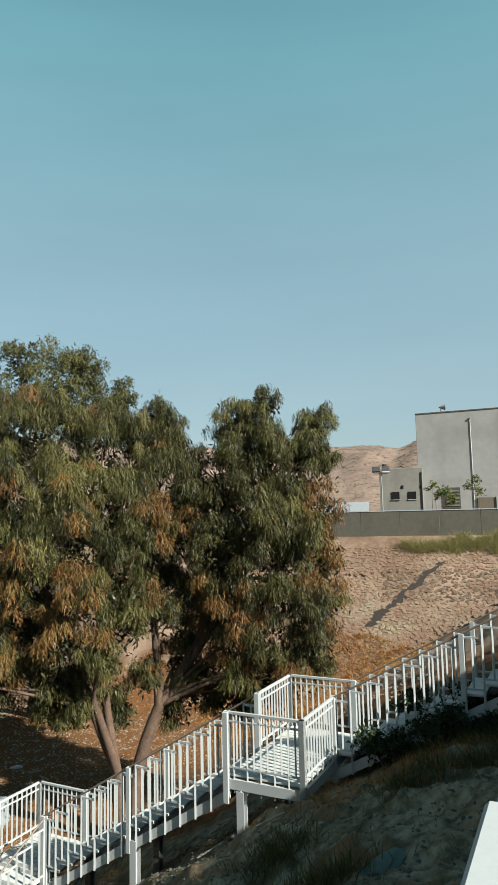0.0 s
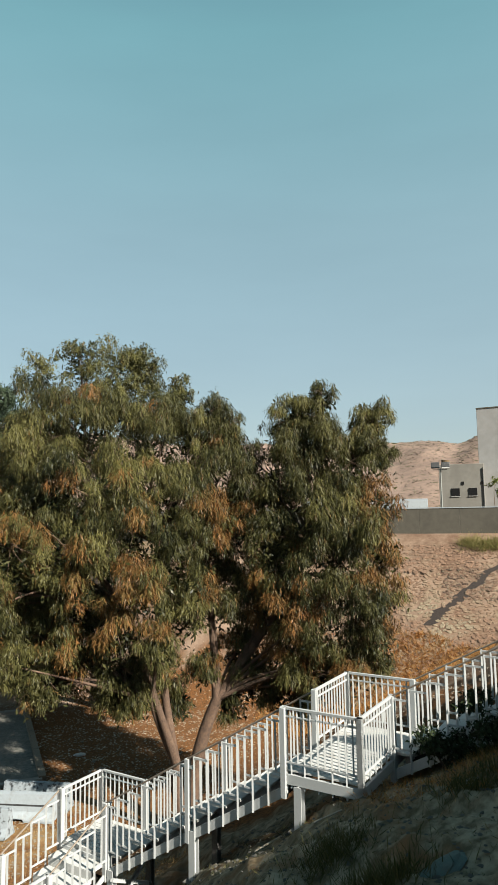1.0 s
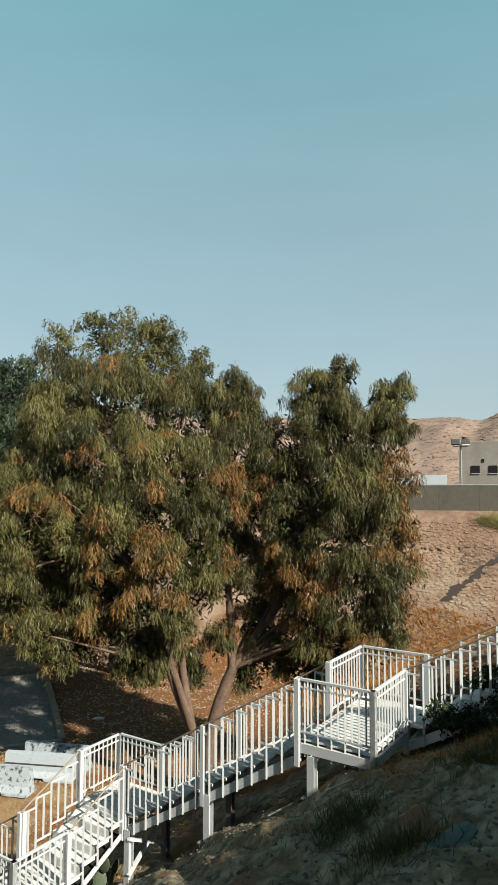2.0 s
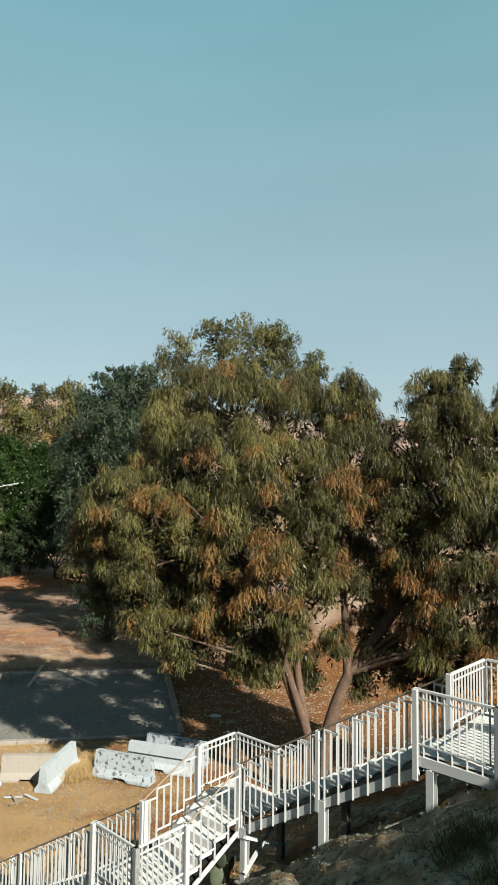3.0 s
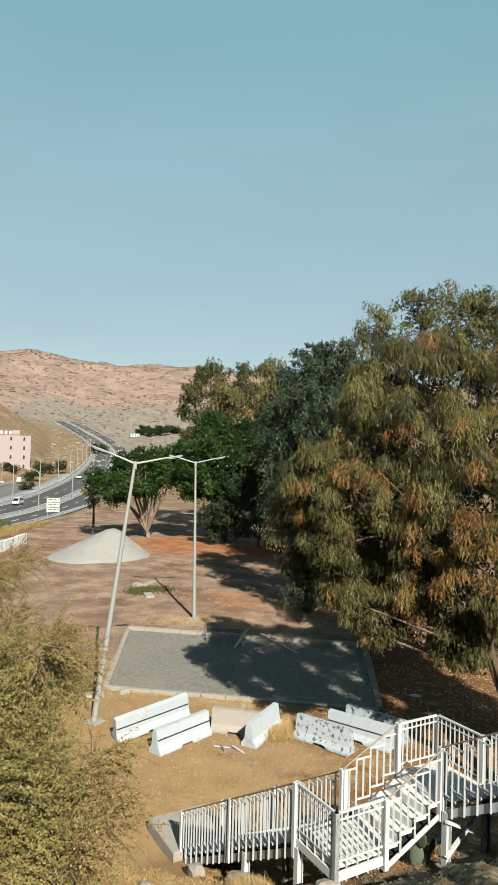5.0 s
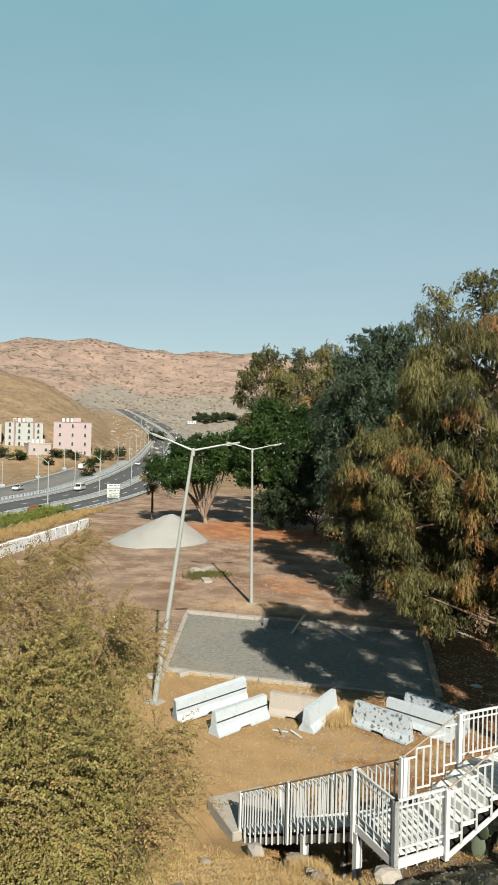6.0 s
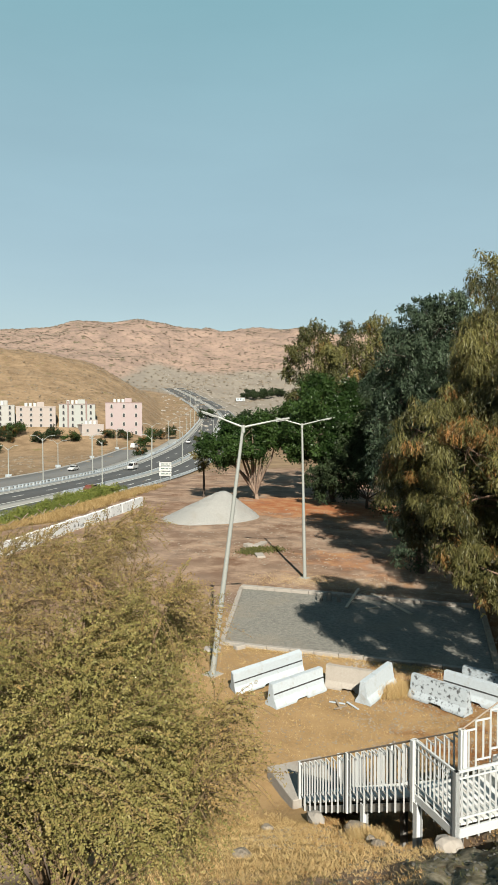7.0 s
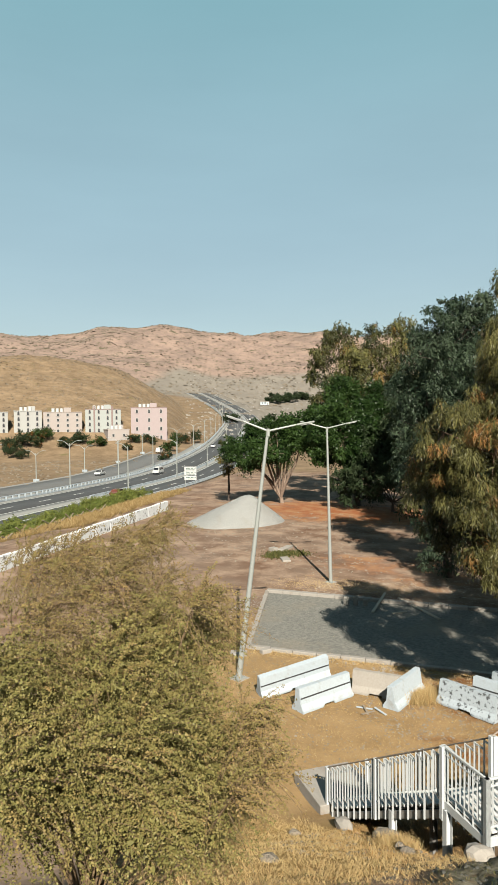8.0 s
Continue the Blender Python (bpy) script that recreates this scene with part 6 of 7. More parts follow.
def tufts_at(spots, r):
    s = np.array(spots, float)

    def pick(n):
        k = rng.integers(0, len(s), n)
        g = rng.normal(size=(n, 2)) * r
        return s[k, 0] + g[:, 0], s[k, 1] + g[:, 1]
    return pick


def scatter(cx, cy, rx, ry, clump=1.0, keep=lambda x, y: x > -1e9):
    def pick(n):
        xs, ys = [], []
        got = 0
        while got < n:
            x, y = cx + rng.uniform(-1, 1, n) * rx, cy + rng.uniform(-1, 1, n) * ry
            ok = (((x - cx) / rx) ** 2 + ((y - cy) / ry) ** 2 < 1) & (waves(x, y, clump, 77, 3) > rng.uniform(-0.9, 0.7, n)) & keep(x, y)
            xs.append(x[ok])
            ys.append(y[ok])
            got += int(ok.sum())
        return np.concatenate(xs)[:n], np.concatenate(ys)[:n]
    return pick


slope_of = lambda x, y: 7.31 + 0.425 * x - 0.267 * y
off_stairs = lambda x, y: ~((np.abs((x - cV.x) * U.y - (y - cV.y) * U.x - 0.4) < 1.0) & (x < -4.8))
grass("dry_grass", "thick golden dry grass below the staircase foot", 46000, scatter(-8.4, 9.4, 4.2, 2.9, 0.7, lambda x, y: off_stairs(x, y)), 0.115, 0.0056, STRAW, 1.0, 0.04)
grass("dry_grass", "bright golden straw tuft beside the tan rock", 2600, tufts_at([(-6.35, 10.55), (-6.1, 10.5), (-5.85, 10.55)], 0.13), 0.24, 0.007, STRAW, 0.6)
grass("dry_grass", "thin dry straw at the foot of the slope", 22000, scatter(-4.0, 12.0, 4.5, 3.0, 0.7, lambda x, y: slope_of(x, y) < 2.7), 0.09, 0.008, STRAW, 1.1, 0.45)
grass("dry_grass", "sparse straw on the bare lot", 16000, scatter(-15, 20, 9, 6, 0.8), 0.09, 0.010, STRAW, 1.0)
grass("dry_grass", "straw along the kerbs of the gravel bed", 3200, tufts_at([(PAD[1].lerp(PAD[2], f).x, PAD[1].lerp(PAD[2], f).y - 0.25) for f in np.linspace(0.05, 0.8, 18)], 0.22), 0.16, 0.010, STRAW, 0.8)
grass("dry_grass", "golden straw clump between two barriers", 5200, tufts_at([(-10.75, 20.4), (-10.6, 20.9), (-10.9, 20.1)], 0.22), 0.42, 0.011, STRAW, 0.5)
grass("dry_grass", "rusty leaf litter and straw below the trees", 26000, scatter(4.5, 31.5, 5.5, 4.0, 1.2), 0.32, 0.02, STRAW, 1.2, 0.75)
grass("dry_grass", "bright rusty litter caught at the foot of the pitched slope", 4200, scatter(6.9, 33.4, 1.9, 1.7, 0.8), 0.20, 0.022, STRAW, 1.2, 1.0)
grass("dry_grass", "yellow straw round the manhole and lamp on the lot", 7000, tufts_at([(-23.3, 31.3), (-22.3, 31.9), (-21.0, 32.4), (-24.5, 30.5), (-19, 32.6)], 0.9), 0.08, 0.012, STRAW, 0.7)
grass("weeds", "green weeds round broken slabs on the lot", 2600, tufts_at([(-30.9, 37.0), (-29.9, 37.6), (-30.5, 36.0)], 0.5), 0.2, 0.05, GREEN_GRASS, 0.7, category="weeds")
grass("green_grass", "rank green grass tufts on the shaded slope", 4600, tufts_at([(2.4, 8.5), (3.4, 9.9), (1.0, 6.7), (0.6, 8.0), (3.2, 8.3), (3.6, 9.3)], 0.24), 0.26, 0.009, GREEN_GRASS, 0.55, 0.05)
grass("dry_grass", "brown dead grass between the tufts of the shaded slope", 2600, tufts_at([(1.5, 9.6), (2.2, 9.2), (2.7, 8.6), (2.9, 9.4), (3.5, 8.9)], 0.3), 0.17, 0.007, STRAW, 1.0, 0.7)
grass("green_grass", "short weeds over the shaded slope", 7000, scatter(0.2, 8.6, 4.5, 3.6, 0.8), 0.08, 0.008, GREEN_GRASS, 1.1, 0.12)
grass("dry_grass", "trampled straw under the thorn bush and along the slope", 13000, scatter(-5.6, 6.8, 2.2, 1.8, 0.5), 0.08, 0.006, STRAW, 1.6, 0.3)
grass("green_grass", "green weeds under the thorn bush", 2600, scatter(-5.9, 6.6, 1.6, 1.3, 0.7), 0.08, 0.010, GREEN_GRASS, 1.2, 0.1)
grass("tall_grass", "tall yellow-green grass tufts along the wall above the pitched slope", 5200, tufts_at([(WALL_AT[0] + WALL_WAY[0] * s + WALL_OUT[0] * o, WALL_AT[1] + WALL_WAY[1] * s + WALL_OUT[1] * o) for s, o in ((3.0, 1.7), (3.8, 1.9), (4.5, 1.8), (6.3, 1.2), (7.0, 1.7), (7.6, 1.4), (8.2, 2.0), (9.0, 1.8), (8.6, 1.2), (9.6, 2.2), (6.0, 1.9), (5.3, 1.8), (8.9, 0.8))], 0.24), 0.75, 0.022, WALL_GRASS, 0.85, 0.3)
grass("dry_grass", "golden dry grass on the bank beside the highway", 48000, scatter(-66, 42, 13, 24, 3.2, lambda x, y: (-x - 45) * 0.80 + (y - 27) * -0.47 > 3), 0.62, 0.06, BANK_STRAW, 0.7, 0.30)
for k in range(46):
    f = k / 45
    x, y = -62 - 44 * f + rng.uniform(-1.5, 1.5), 14 + 68 * f + rng.uniform(-1.5, 1.5)
    z = gz(x, y)
    o = np.array([x, y, z])
    th = thing("roadside_bush", o, "low green bush in the strip beside the highway", "bush", "bushes beside the highway")
    cl = [(x + rng.uniform(-1.3, 1.3), y + rng.uniform(-1.3, 1.3), z + rng.uniform(0.5, 1.4), rng.uniform(1.1, 1.7)) for _ in range(5)]
    V, Q, dry = sprays(cl, 90, 6, 0.35, (0.24, 0.11), 0.1, 0.0, tufts=6, spread=0.9, up=0.4, out=0.8)
    np_mesh("foliage", V - o.astype(np.float32), Q, HEDGE, th, False, dry)

# small tree at the end of the stone heap
x, y = -57.0, 58.2
o = np.array([x, y, gz(x, y)])
th = thing("young_tree", o, "thin young tree beside the stone heap", "tree")
np_mesh("trunk", *tube([(0, 0, -0.2), (0.05, 0, 1.8), (-0.1, 0.1, 4.0), (0.2, 0.1, 6.2)], [0.17, 0.15, 0.1, 0.04], 7), BARK, th, True)
cl = [(x + 0.4 * math.sin(k * 2.2), y + 0.5 * math.cos(k * 1.9), o[2] + 3.6 + 0.75 * k, 0.95) for k in range(6)]
V, Q, dry = sprays(cl, 90, 6, 0.5, (0.3, 0.1), 0.3, 0.3, tufts=7)
np_mesh("crown", V - o.astype(np.float32), Q, EUC_FAR, th, False, dry)

# ---- plateau: retaining wall, house, outbuilding, floodlight ----
retaining = thing("retaining_wall", (WALL_AT[0], WALL_AT[1], 0), "grey cement retaining wall with a pale cap", "wall", kind="structure")
for k in range(-9, 13):
    a, b = WALL_WAY * (k * 2.5), WALL_WAY * (k * 2.5 + 2.49)
    a, b = Vector((*a, 0)), Vector((*b, 0))
    part("wall_panel", beam(a + UP * 8.55, b + UP * 8.55, 0.22, 2.1 + 0.0, 0.01), WALL_GREY, retaining)
    part("cap", beam(a + UP * 9.64, b + UP * 9.64, 0.28, 0.06), WHITE_BLOCK, retaining)

FACE = Vector((0.905, -0.426, 0)).normalized()
BACK = Vector((0.426, 0.905, 0)).normalized()
h0 = Vector((15.46, 49.65, 8.0))
house = thing("house", h0, "plain grey cement-rendered house with a white drainpipe", "house", turn=math.degrees(math.atan2(FACE.y, FACE.x)))
# local x runs along the face, y to the back
part("wall", box((12.0, 9.0, 9.3), Matrix.Translation((6.0, 4.5, 4.4)), 0.02), RENDER_GREY, house)
part("roof_edge", box((12.05, 9.05, 0.10), Matrix.Translation((6.0, 4.5, 9.09)), 0.01), WALL_GREY, house)
pipe = part("drainpipe", cone(bmesh.new(), 0.045, 0.045, (4.0, 0.0, 0.2), (4.0, 0.0, 8.4), 10), PLASTIC_WHITE, house, "white plastic drainpipe")
part("pipe_head", box((0.16, 0.12, 0.12), Matrix.Translation((4.0, -0.02, 8.45)), 0.02), DARK_STEEL, pipe)
grille = part("window", box((1.1, 0.14, 1.6), Matrix.Translation((2.5, -0.03, 2.5)), 0.02), WALL_GREY, house, "grey shuttered window with a sill")
for k in range(5):
    part("slat", box((0.95, 0.04, 0.1), Matrix.Translation((2.5, -0.11, 1.95 + 0.27 * k))), GALV, grille)
tank = part("door", box((1.3, 0.12, 2.4), Matrix.Translation((4.9, -0.04, 1.3)), 0.02), WOOD, house, "ochre wooden door")
part("frame", box((0.1, 0.2, 2.5), Matrix.Translation((5.6, -0.06, 1.3))), PLASTIC_WHITE, tank)
horn = thing("horn_loudspeaker", h0 + FACE * 1.9 + BACK * 0.5 + UP * 9.18, "pale horn loudspeaker on the flat roof edge", "loudspeaker", turn=160)
part("stand", cone(bmesh.new(), 0.03, 0.03, (0, 0, 0), (0, 0, 0.35), 8), GALV, horn)
part("horn", cone(bmesh.new(), 0.06, 0.26, (0.15, 0, 0.38), (-0.35, 0, 0.38), 16), PLASTIC_WHITE, horn)

s0 = Vector((12.15, 48.5, 8.0))
SFACE = Vector((3.75, -1.0, 0)).normalized()
shed = thing("outbuilding", s0, "small grey rendered outbuilding with two dark windows", "outbuilding", turn=math.degrees(math.atan2(SFACE.y, SFACE.x)))
part("wall", box((3.15, 1.9, 4.95), Matrix.Translation((1.57, 0.95, 2.32)), 0.02), SHED_GREY, shed)
for x in (1.12, 2.32):
    wd = part("window", box((0.58, 0.08, 0.56), Matrix.Translation((x, -0.01, 2.75)), 0.01), DARK_VOID, shed)
    part("frame", box((0.66, 0.06, 0.04), Matrix.Translation((x, -0.04, 2.45))), RENDER_GREY, wd)
for x in (1.65, 3.0):
    part("vent", box((0.15, 0.08, 0.22), Matrix.Translation((x, -0.01, 3.4))), DARK_VOID, shed)
part("cable_pipe", cone(bmesh.new(), 0.05, 0.05, (3.08, -0.05, 0.2), (3.08, -0.05, 4.5), 8), DARK_STEEL, shed)
part("roof_drum", cone(bmesh.new(), 0.3, 0.3, (0.5, 1.2, 4.7), (0.5, 1.2, 5.2), 14), TWIG, shed)

fl = thing("floodlight", (11.3, 44.6, 8.0), "twin floodlight on a thin pale post behind the wall", "floodlight", turn=-14)
part("post", cone(bmesh.new(), 0.06, 0.045, (0, 0, -0.1), (0, 0, 4.3), 8), GALV, fl)
part("crossbar", box((1.0, 0.06, 0.06), Matrix.Translation((0, 0, 4.2))), GALV, fl)
for s in (-0.33, 0.33):
    hd = part("lamp_head", box((0.56, 0.2, 0.40), Matrix.Translation((s, -0.05, 4.5)) @ pose(0, 0, 0, -20), 0.03), BLACK_PAINT, fl)
    # right lens white, left one dark: the light on one lens is painted
    part("glass", box((0.5, 0.02, 0.36), Matrix.Translation((s, -0.15, 4.46)) @ pose(0, 0, 0, -20)), PLASTIC_WHITE if s > 0 else DARK_VOID, hd)
far_wall = tagged(part("boundary_wall", box((14, 0.3, 2.0), pose(10, 74, 9.7, 0, 0, -8), 0.02), WHITE_BLOCK), "white boundary wall beyond the outbuilding", "wall", kind="structure")

for k, (s, hgt) in enumerate(((0.9, 3.3), (2.0, 2.9), (4.2, 3.6))):
    q = Vector((13.6, 42.4, 8.0)) + FACE * (s * 0.75) + BACK * 0.8
    o = np.array(q)
    th = thing("garden_shrub", o, "spindly green shrub with feathery leaves behind the wall", "shrub", "shrubs in front of the house")
    np_mesh("stem", *merge([tube(limb_line((0, 0, -0.1), (0.5 * math.sin(a * 2 + k), 0.4 * math.cos(a * 2), hgt * (0.75 + 0.1 * a)), 0.1, 6, 0.08), np.linspace(0.03, 0.01, 6), 5) for a in range(3)]), TWIG, th, True)
    cl = [(q.x + 0.5 * math.sin(a * 2 + k), q.y + 0.4 * math.cos(a * 2), q.z + hgt * (0.75 + 0.1 * a), 0.42) for a in range(3)]
    V, Q, dry = sprays(cl, 130, 6, 0.4, (0.2, 0.07), 0.2, 0.0, tufts=5, spread=0.8, up=0.1, out=0.9)
    np_mesh("foliage", V - o.astype(np.float32), Q, HEDGE, th, False, dry)

# dark broad-leaved shrub growing through the upper flight
for k, (x, y, dz) in enumerate(((2.5, 10.3, 0.35), (3.1, 10.05, 0.5), (3.6, 9.8, 0.4))):
    o = np.array([x, y, gz(x, y)])
    th = thing("slope_shrub", o, "dark broad-leaved shrub against the upper stair flight", "shrub", "shrubs on the shaded slope")
    cl = [(x + 0.25 * math.sin(a * 2.3 + k), y + 0.25 * math.cos(a * 2.3 + k), o[2] + dz * (0.6 + 0.25 * a), 0.33) for a in range(3)]
    np_mesh("stem", *merge([tube(limb_line((0, 0, -0.05), np.array(c[:3]) - o, 0.05, 5, 0.1), np.linspace(0.02, 0.008, 5), 5) for c in cl]), BARK, th, True)
    V, Q, dry = sprays(cl, 1500, 5, 0.2, (0.085, 0.036), 0.1, 0.0, tufts=9, spread=0.9, up=0.3, out=0.9)
    np_mesh("foliage", V - o.astype(np.float32), Q, SHRUB, th, False, dry)

# prickly pear under the middle landing
PEAR = surface("cactus_skin", (0.08, 0.11, 0.055), (0.05, 0.075, 0.035), (0.13, 0.11, 0.06), 10, 3, 0.7, 0, 0.2, 0.01)
px, py = -3.55, 12.25
cactus = thing("prickly_pear", (px, py, gz(px, py)), "prickly pear cactus under the middle landing", "cactus")
for k, (dx, dy, dz, rx, rz, t) in enumerate(((0, 0, 0.18, 0.13, 0.2, 10), (0.16, 0.05, 0.22, 0.12, 0.18, -40), (-0.12, 0.05, 0.42, 0.11, 0.16, 35), (0.08, -0.02, 0.50, 0.12, 0.17, -15), (0.27, 0.03, 0.42, 0.10, 0.15, 60), (-0.25, 0.0, 0.2, 0.11, 0.15, 80))):
    bm = bmesh.new()
    bmesh.ops.create_icosphere(bm, subdivisions=2, radius=1, matrix=Matrix.Translation((dx, dy, dz)) @ pose(0, 0, 0, 8 * k - 20, 10, t) @ Matrix.Diagonal((rx, 0.03, rz, 1)))
    part("pad", bm, PEAR, cactus)

# litter on the slope
for k, (x, y, hd) in enumerate(((1.5, 9.55, 8), (0.75, 9.85, 18), (0.45, 9.5, 15), (-0.4, 10.3, 12))):
    a = Vector((x, y, gz(x, y) + 0.02))
    b = Vector((x + 0.42 * math.cos(radians(hd)), y + 0.42 * math.sin(radians(hd)), 0))
    b.z = gz(b.x, b.y) + 0.02
    tagged(part("stick", beam(a, b, 0.026, 0.02, 0.003), PALE_PLANK), "bleached dry stick lying on the shaded slope", "stick", "sticks on the slope")
BOTTLE = surface("dusty_pale_plastic", (0.55, 0.58, 0.55), (0.45, 0.48, 0.46), None, 20, 1, 0.35, 0, 0)
for k, (x, y) in enumerate(((2.35, 8.75), (2.75, 8.9))):
    bt = thing("plastic_bottle", (x, y, gz(x, y) + 0.04), "pale crushed plastic bottle on the slope", "bottle", "bottles on the slope")
    part("body", cone(bmesh.new(), 0.035, 0.032, (0, 0, 0), (0.08, -0.12, 0.09), 10), BOTTLE, bt)
    part("cap", cone(bmesh.new(), 0.014, 0.014, (0.08, -0.12, 0.09), (0.105, -0.155, 0.12), 8), PLASTIC_WHITE, bt)
BAG = surface("faded_teal_sacking", (0.16, 0.25, 0.22), (0.12, 0.18, 0.16), (0.2, 0.18, 0.14), 18, 3, 0.8, 0, 0.5, 0.01)
bag = tagged(part("sack", rock_bm(0.34, 0.16, 0.05, 12, 3), BAG), "faded teal plastic sack half buried in the slope", "sack")
bag.matrix_basis = pose(1.45, 6.5, gz(1.45, 6.5) + 0.03, -14, -22, 30)
tagged(part("plastic_bag", rock_bm(0.22, 0.16, 0.06, 14, 2), PLASTIC_WHITE), "torn white plastic bag under the trees", "plastic bag").matrix_basis = pose(-8.0, 27.0, gz(-8.0, 27.0) + 0.03, 0, 0, 20)

# clods and pebbles over the shaded slope and the dusty lot
def pebbles(name, label, n, pick, lo, hi, mat):
    x, y = pick(n)
    z = height(x, y)
    base = np.array([(1, 0, 0.1), (0.3, 0.95, 0), (-0.8, 0.6, 0.1), (-0.8, -0.6, 0), (0.3, -0.95, 0.1), (0, 0, 0.6)])
    a = rng.uniform(0, 6.28, n)
    k = rng.uniform(lo, hi, n)
    jit = base[None] * (1 + rng.normal(size=(n, 6, 3)) * 0.22)
    c, s_ = np.cos(a)[:, None], np.sin(a)[:, None]
    V = np.stack([jit[..., 0] * c - jit[..., 1] * s_, jit[..., 0] * s_ + jit[..., 1] * c, jit[..., 2]], -1) * k[:, None, None] + np.stack([x, y, z], 1)[:, None]
    Q = (np.array([(0, 1, 5), (1, 2, 5), (2, 3, 5), (3, 4, 5), (4, 0, 5)])[None] + 6 * np.arange(n)[:, None, None]).reshape(-1, 3)
    return tagged(np_mesh(name, V.reshape(-1, 3), Q, mat), label, "pebbles", kind="stuff")


CLOD = surface("grey_clod", (0.15, 0.14, 0.115), (0.09, 0.085, 0.07), (0.22, 0.20, 0.17), 8, 1, 0.95, 0, 0.3, 0.01)
pebbles("clods", "grey clods and stones over the shaded slope", 3200, scatter(0.2, 8.6, 5.5, 4.5, 0.9), 0.010, 0.04, CLOD)
pebbles("pebbles", "pale pebbles strewn over the dusty lot", 6500, scatter(-14, 19, 10, 6, 1.4), 0.008, 0.035, ROCK)
pebbles("pebbles", "stones and rubble below the lowest stair flight", 420, scatter(-6.6, 10.6, 2.6, 1.4, 0.9), 0.012, 0.05, ROCK)
pebbles("pebbles", "stones scattered over the gravel bed", 4200, scatter(-17, 26, 7.5, 5.0, 1.4), 0.012, 0.05, BARE_CONCRETE)
pebbles("pebbles", "fallen leaves and bits of bark under the trees", 9000, scatter(-3, 24, 11, 9, 1.3), 0.015, 0.05, ROCK)
pebbles("leaf_litter", "pale curled fallen leaves in the shade of the trees", 6000, scatter(-11, 31, 12, 8, 1.1), 0.015, 0.045, PALE_PLANK)
pebbles("pebbles", "rubble over the red earth", 2500, scatter(-34, 45, 17, 13, 3.0), 0.02, 0.09, ROCK)

def hillside(lo, hi, a0, a1):
    def pick(n):
        a, r = np.radians(rng.uniform(a0, a1, n)), np.sqrt(rng.uniform(lo * lo, hi * hi, n))
        return -np.sin(a) * r, np.cos(a) * r
    return pick


pebbles("hill_scrub", "dark dry scrub dotted over the grassy hill", 9000, hillside(310, 640, 44, 72), 0.2, 0.75, SCRUB)
pebbles("hill_scrub", "dark bushes and boulders dotted over the far red ridge", 26000, hillside(640, 1300, -20, 70), 0.5, 2.1, SCRUB)
pebbles("field_scrub", "tufts of scrub on the sandy field before the flats", 900, hillside(150, 262, 49, 70), 0.2, 0.7, SCRUB)
pebbles("quarry_boulders", "pale boulders over the quarry floor", 1200, hillside(330, 800, 33, 48), 0.4, 1.6, BARE_CONCRETE)
for k, (a, r, h) in enumerate(((41.6, 330, 7), (40.4, 345, 9), (39.3, 350, 8), (42.4, 300, 5), (38.2, 310, 8), (37.2, 320, 9), (44.0, 420, 6), (40.7, 690, 6), (40.2, 700, 8), (39.7, 685, 9), (39.2, 700, 8), (38.7, 690, 9), (38.2, 705, 8), (37.6, 700, 8))):
    x, y = -math.sin(math.radians(a)) * r, math.cos(math.radians(a)) * r
    z = gz(x, y)
    o = np.array([x, y, z])
    th = thing("valley_tree", o, "dark green tree in the valley below the quarry", "tree", "trees in the valley")
    np_mesh("trunk", *tube([(0, 0, -0.3), (0.1, 0, h * 0.4), (0, 0.1, h * 0.8)], [0.3, 0.22, 0.12], 6), BARK, th)
    cl = [(x + h * 0.45 * math.sin(b * 2.1 + k), y + h * 0.45 * math.cos(b * 2.1 + k), z + h * (0.55 + 0.2 * math.sin(b * 1.7)), h * 0.42) for b in range(6)]
    V, Q, dry = sprays(cl, 12, 6, 0.8, (0.9, 0.5), 0.1, 0.0, tufts=8, dome=0.3, spread=0.9, up=0.2, out=0.8)
    np_mesh("crown", V - o.astype(np.float32), Q, SHRUB, th, False, dry)

# ---- the pitched slope: stones ----
def stone_mesh(seed, name="stone"):
    r = random.Random(seed)
    bm = bmesh.new()
    n = r.choice((4, 5, 5, 6))
    ang = [2 * math.pi * (k + r.uniform(-0.3, 0.3)) / n for k in range(n)]
    rad = [r.uniform(0.6, 1.25) for _ in range(n)]
    lo = [bm.verts.new((math.cos(a) * q, math.sin(a) * q, -0.25)) for a, q in zip(ang, rad)]
    mi = [bm.verts.new((math.cos(a) * q, math.sin(a) * q, r.uniform(0.08, 0.2))) for a, q in zip(ang, rad)]
    hi = [bm.verts.new((math.cos(a) * q * 0.72, math.sin(a) * q * 0.72, r.uniform(0.25, 0.38))) for a, q in zip(ang, rad)]
    for k in range(n):
        j = (k + 1) % n
        bm.faces.new((lo[k], lo[j], mi[j], mi[k]))
        bm.faces.new((mi[k], mi[j], hi[j], hi[k]))
    bm.faces.new(hi)
    me = bpy.data.meshes.new(name)
    bm.to_mesh(me)
    bm.free()
    me.materials.append(RIPRAP)
    return me


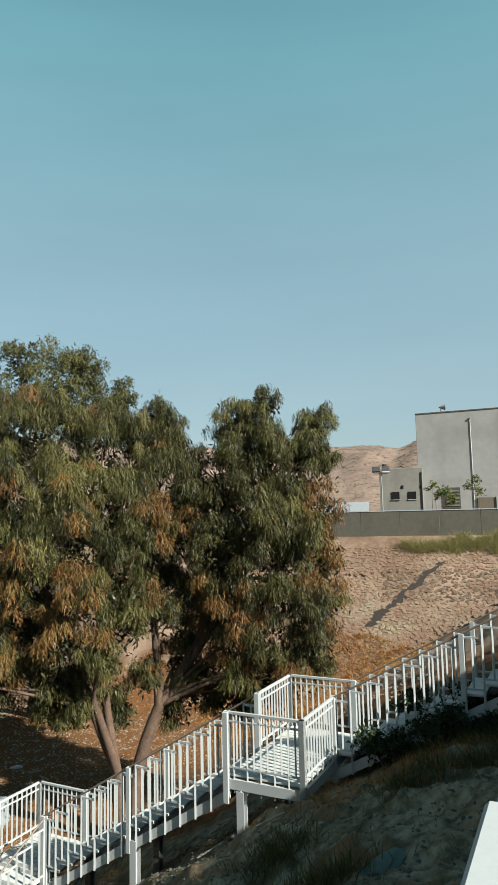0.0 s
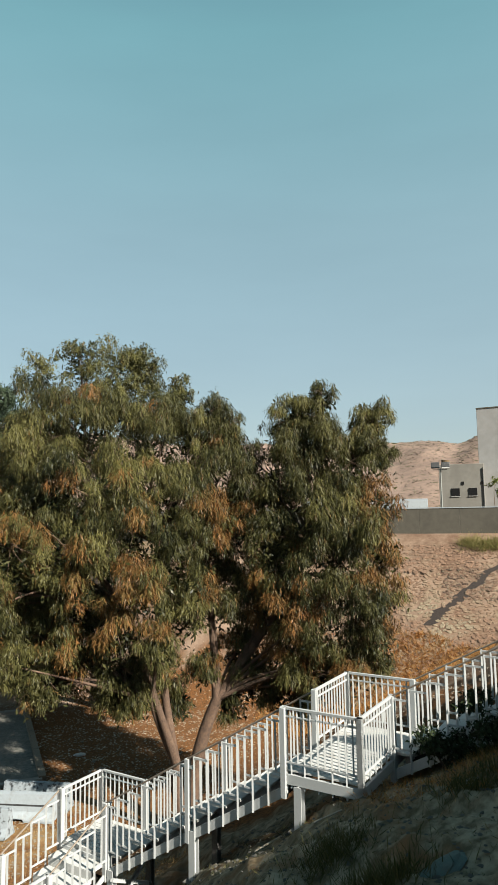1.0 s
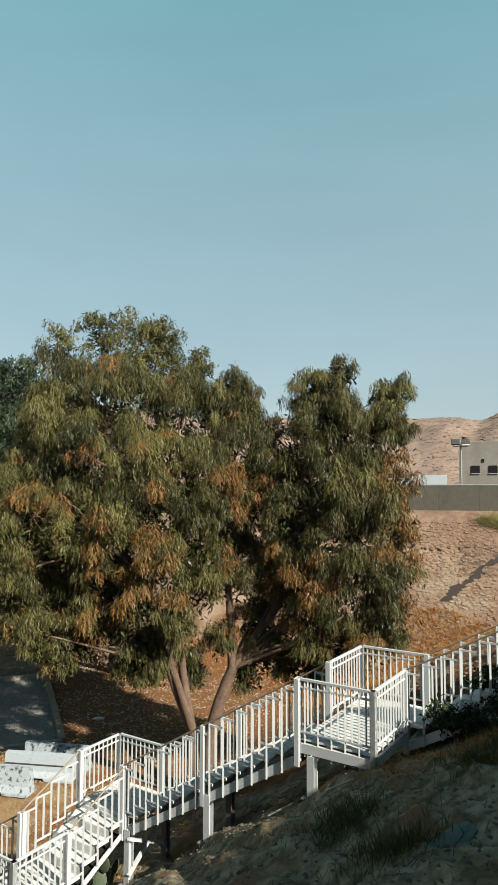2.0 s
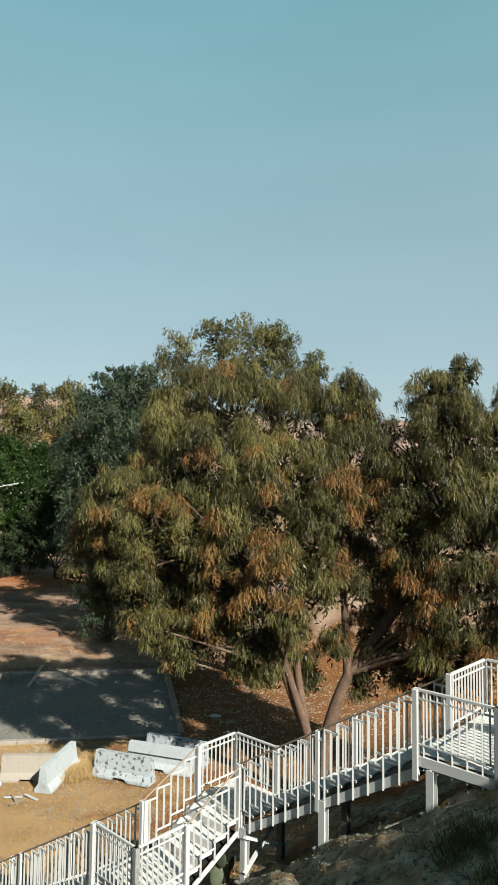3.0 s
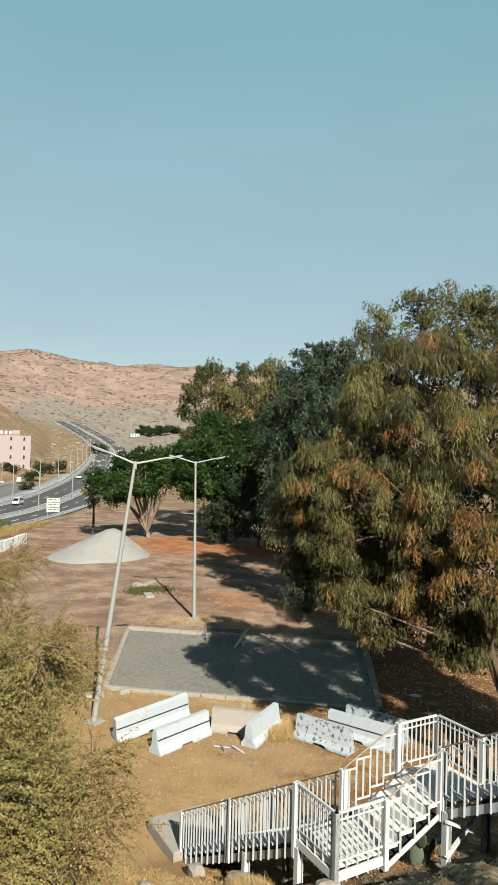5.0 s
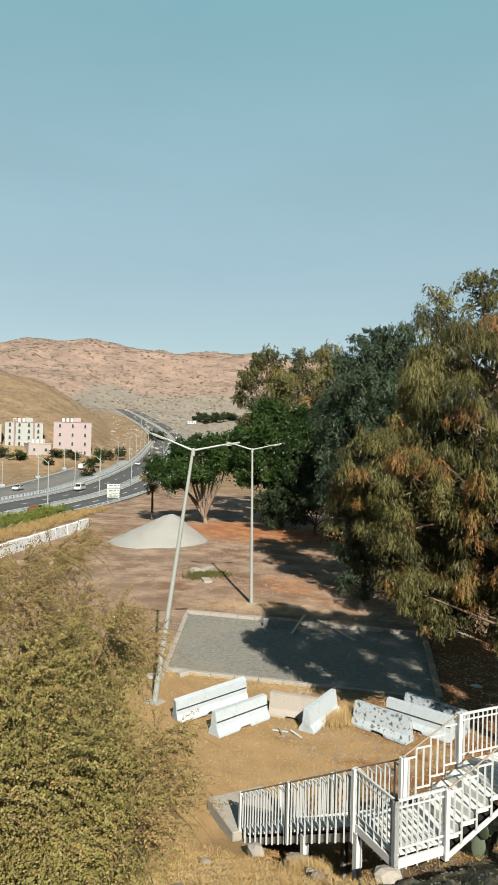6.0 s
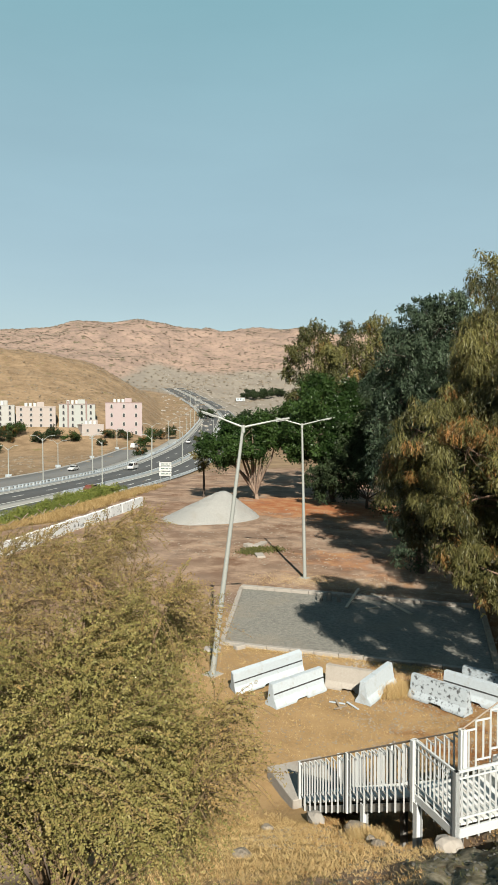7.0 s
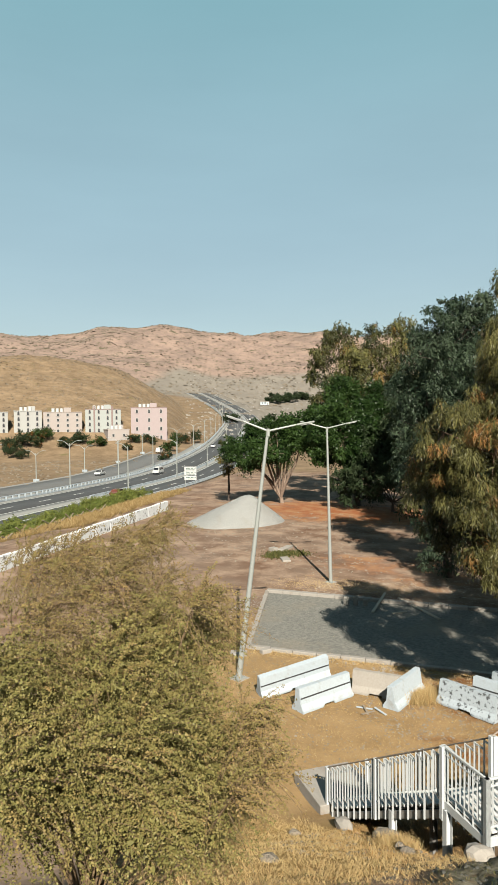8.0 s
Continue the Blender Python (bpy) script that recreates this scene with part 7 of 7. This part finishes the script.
pitching = thing("pitched_slope", (WALL_AT[0], WALL_AT[1], 8.0), "slope pitched with rough reddish stones", "stone pitching", kind="structure")
STONES = [stone_mesh(k) for k in range(10)]
slope_turn = Matrix((Vector((*WALL_WAY, 0)), Vector((*WALL_OUT, -0.62)).normalized(), Vector((*WALL_WAY, 0)).cross(Vector((*WALL_OUT, -0.62)).normalized()))).transposed().to_4x4()
if slope_turn.col[2].z < 0:
    slope_turn = slope_turn @ Matrix.Diagonal((1, -1, -1, 1))
count = 0
joined = bmesh.new()
for row in range(52):
    for col in range(100):
        s = -9 + col * 0.25 + (0.12 if row % 2 else 0) + rng.uniform(-0.08, 0.08)
        o = 1.7 + row * 0.225 + rng.uniform(-0.10, 0.10)
        x, y = WALL_AT + WALL_WAY * s + WALL_OUT * o
        z = gz(x, y)
        far_z = 8.0 - 0.62 * (o - 0.6)
        if z > far_z + 0.5 or far_z < 0.4:
            continue
        run = (o - 2.9) / 4.9
        if 0 < run < 1 and abs(s - (4.95 - 4.1 * run + 0.12 * math.sin(run * 21.6))) < 0.15 + 0.10 * run + 0.08 * math.sin(o * 9):
            continue
        size = rng.uniform(0.10, 0.20)
        m = Matrix.Translation((x - WALL_AT[0], y - WALL_AT[1], z - 8.0 + 0.015)) @ slope_turn @ pose(0, 0, 0, rng.uniform(-9, 9), rng.uniform(-9, 9), rng.uniform(0, 360)) @ Matrix.Diagonal((size, size * rng.uniform(0.75, 1), size * rng.uniform(0.25, 0.55), 1))
        if 1.5 < s < 8.8 and 3.6 < o < 7.6 and count < 300:
            ob = new("stone", STONES[(row * 7 + col * 3) % 10])
            ob.parent = pitching
            ob.matrix_basis = m
            count += 1
        else:
            joined.from_mesh(STONES[(row * 7 + col * 3) % 10])
            joined.verts.ensure_lookup_table()
            nv = len(STONES[(row * 7 + col * 3) % 10].vertices)
            for v in joined.verts[-nv:]:
                v.co = m @ v.co
tagged(part("stones", joined, RIPRAP, pitching), "rough reddish pitching stones", kind="stuff")
# a ragged gully down the pitching: a flat strip, its shade painted near black
gully = bmesh.new()
edges = []
for k in range(25):
    f = k / 24
    c = WALL_AT + WALL_WAY * (4.95 - 4.1 * f + 0.12 * math.sin(k * 0.9)) + WALL_OUT * (2.9 + 4.9 * f)
    wide = (0.13 + 0.09 * math.sin(k * 1.9) * math.sin(k * 0.6) + 0.10 * f) * (0.4 if k in (0, 24) else 1)
    edges.append([gully.verts.new((*(c + WALL_WAY * (u * wide)), gz(*(c + WALL_WAY * (u * wide))) + h)) for u, h in ((-1.6, 0.015), (-0.6, 0.02), (0.6, 0.02), (1.7, 0.015))])
for a, b in zip(edges, edges[1:]):
    for k in range(3):
        gully.faces.new((a[k], a[k + 1], b[k + 1], b[k]))
tagged(part("slope_gully", gully, GULLY_SHADE), "ragged gully down the pitched slope, its shade painted as a dark strip", "gully", kind="structure")

# small white site hut beside the valley trees
hx, hy = -math.sin(math.radians(41.1)) * 680, math.cos(math.radians(41.1)) * 680
hut = thing("site_hut", (hx, hy, gz(hx, hy)), "small white flat-roofed hut beside the quarry trees", "hut", turn=41)
part("wall", box((9.0, 6.0, 3.6), Matrix.Translation((0, 0, 1.6)), 0.05), WHITE_BLOCK, hut)
part("roof", box((9.6, 6.6, 0.3), Matrix.Translation((0, 0, 3.5)), 0.05), BARE_CONCRETE, hut)
for dx in (-2.4, 0.4):
    part("window", box((1.3, 0.12, 1.2), Matrix.Translation((dx, -3.0, 2.0)), 0.02), PANE, hut)
part("door", box((1.1, 0.12, 2.2), Matrix.Translation((2.9, -3.0, 1.1)), 0.02), DARK_STEEL, hut)
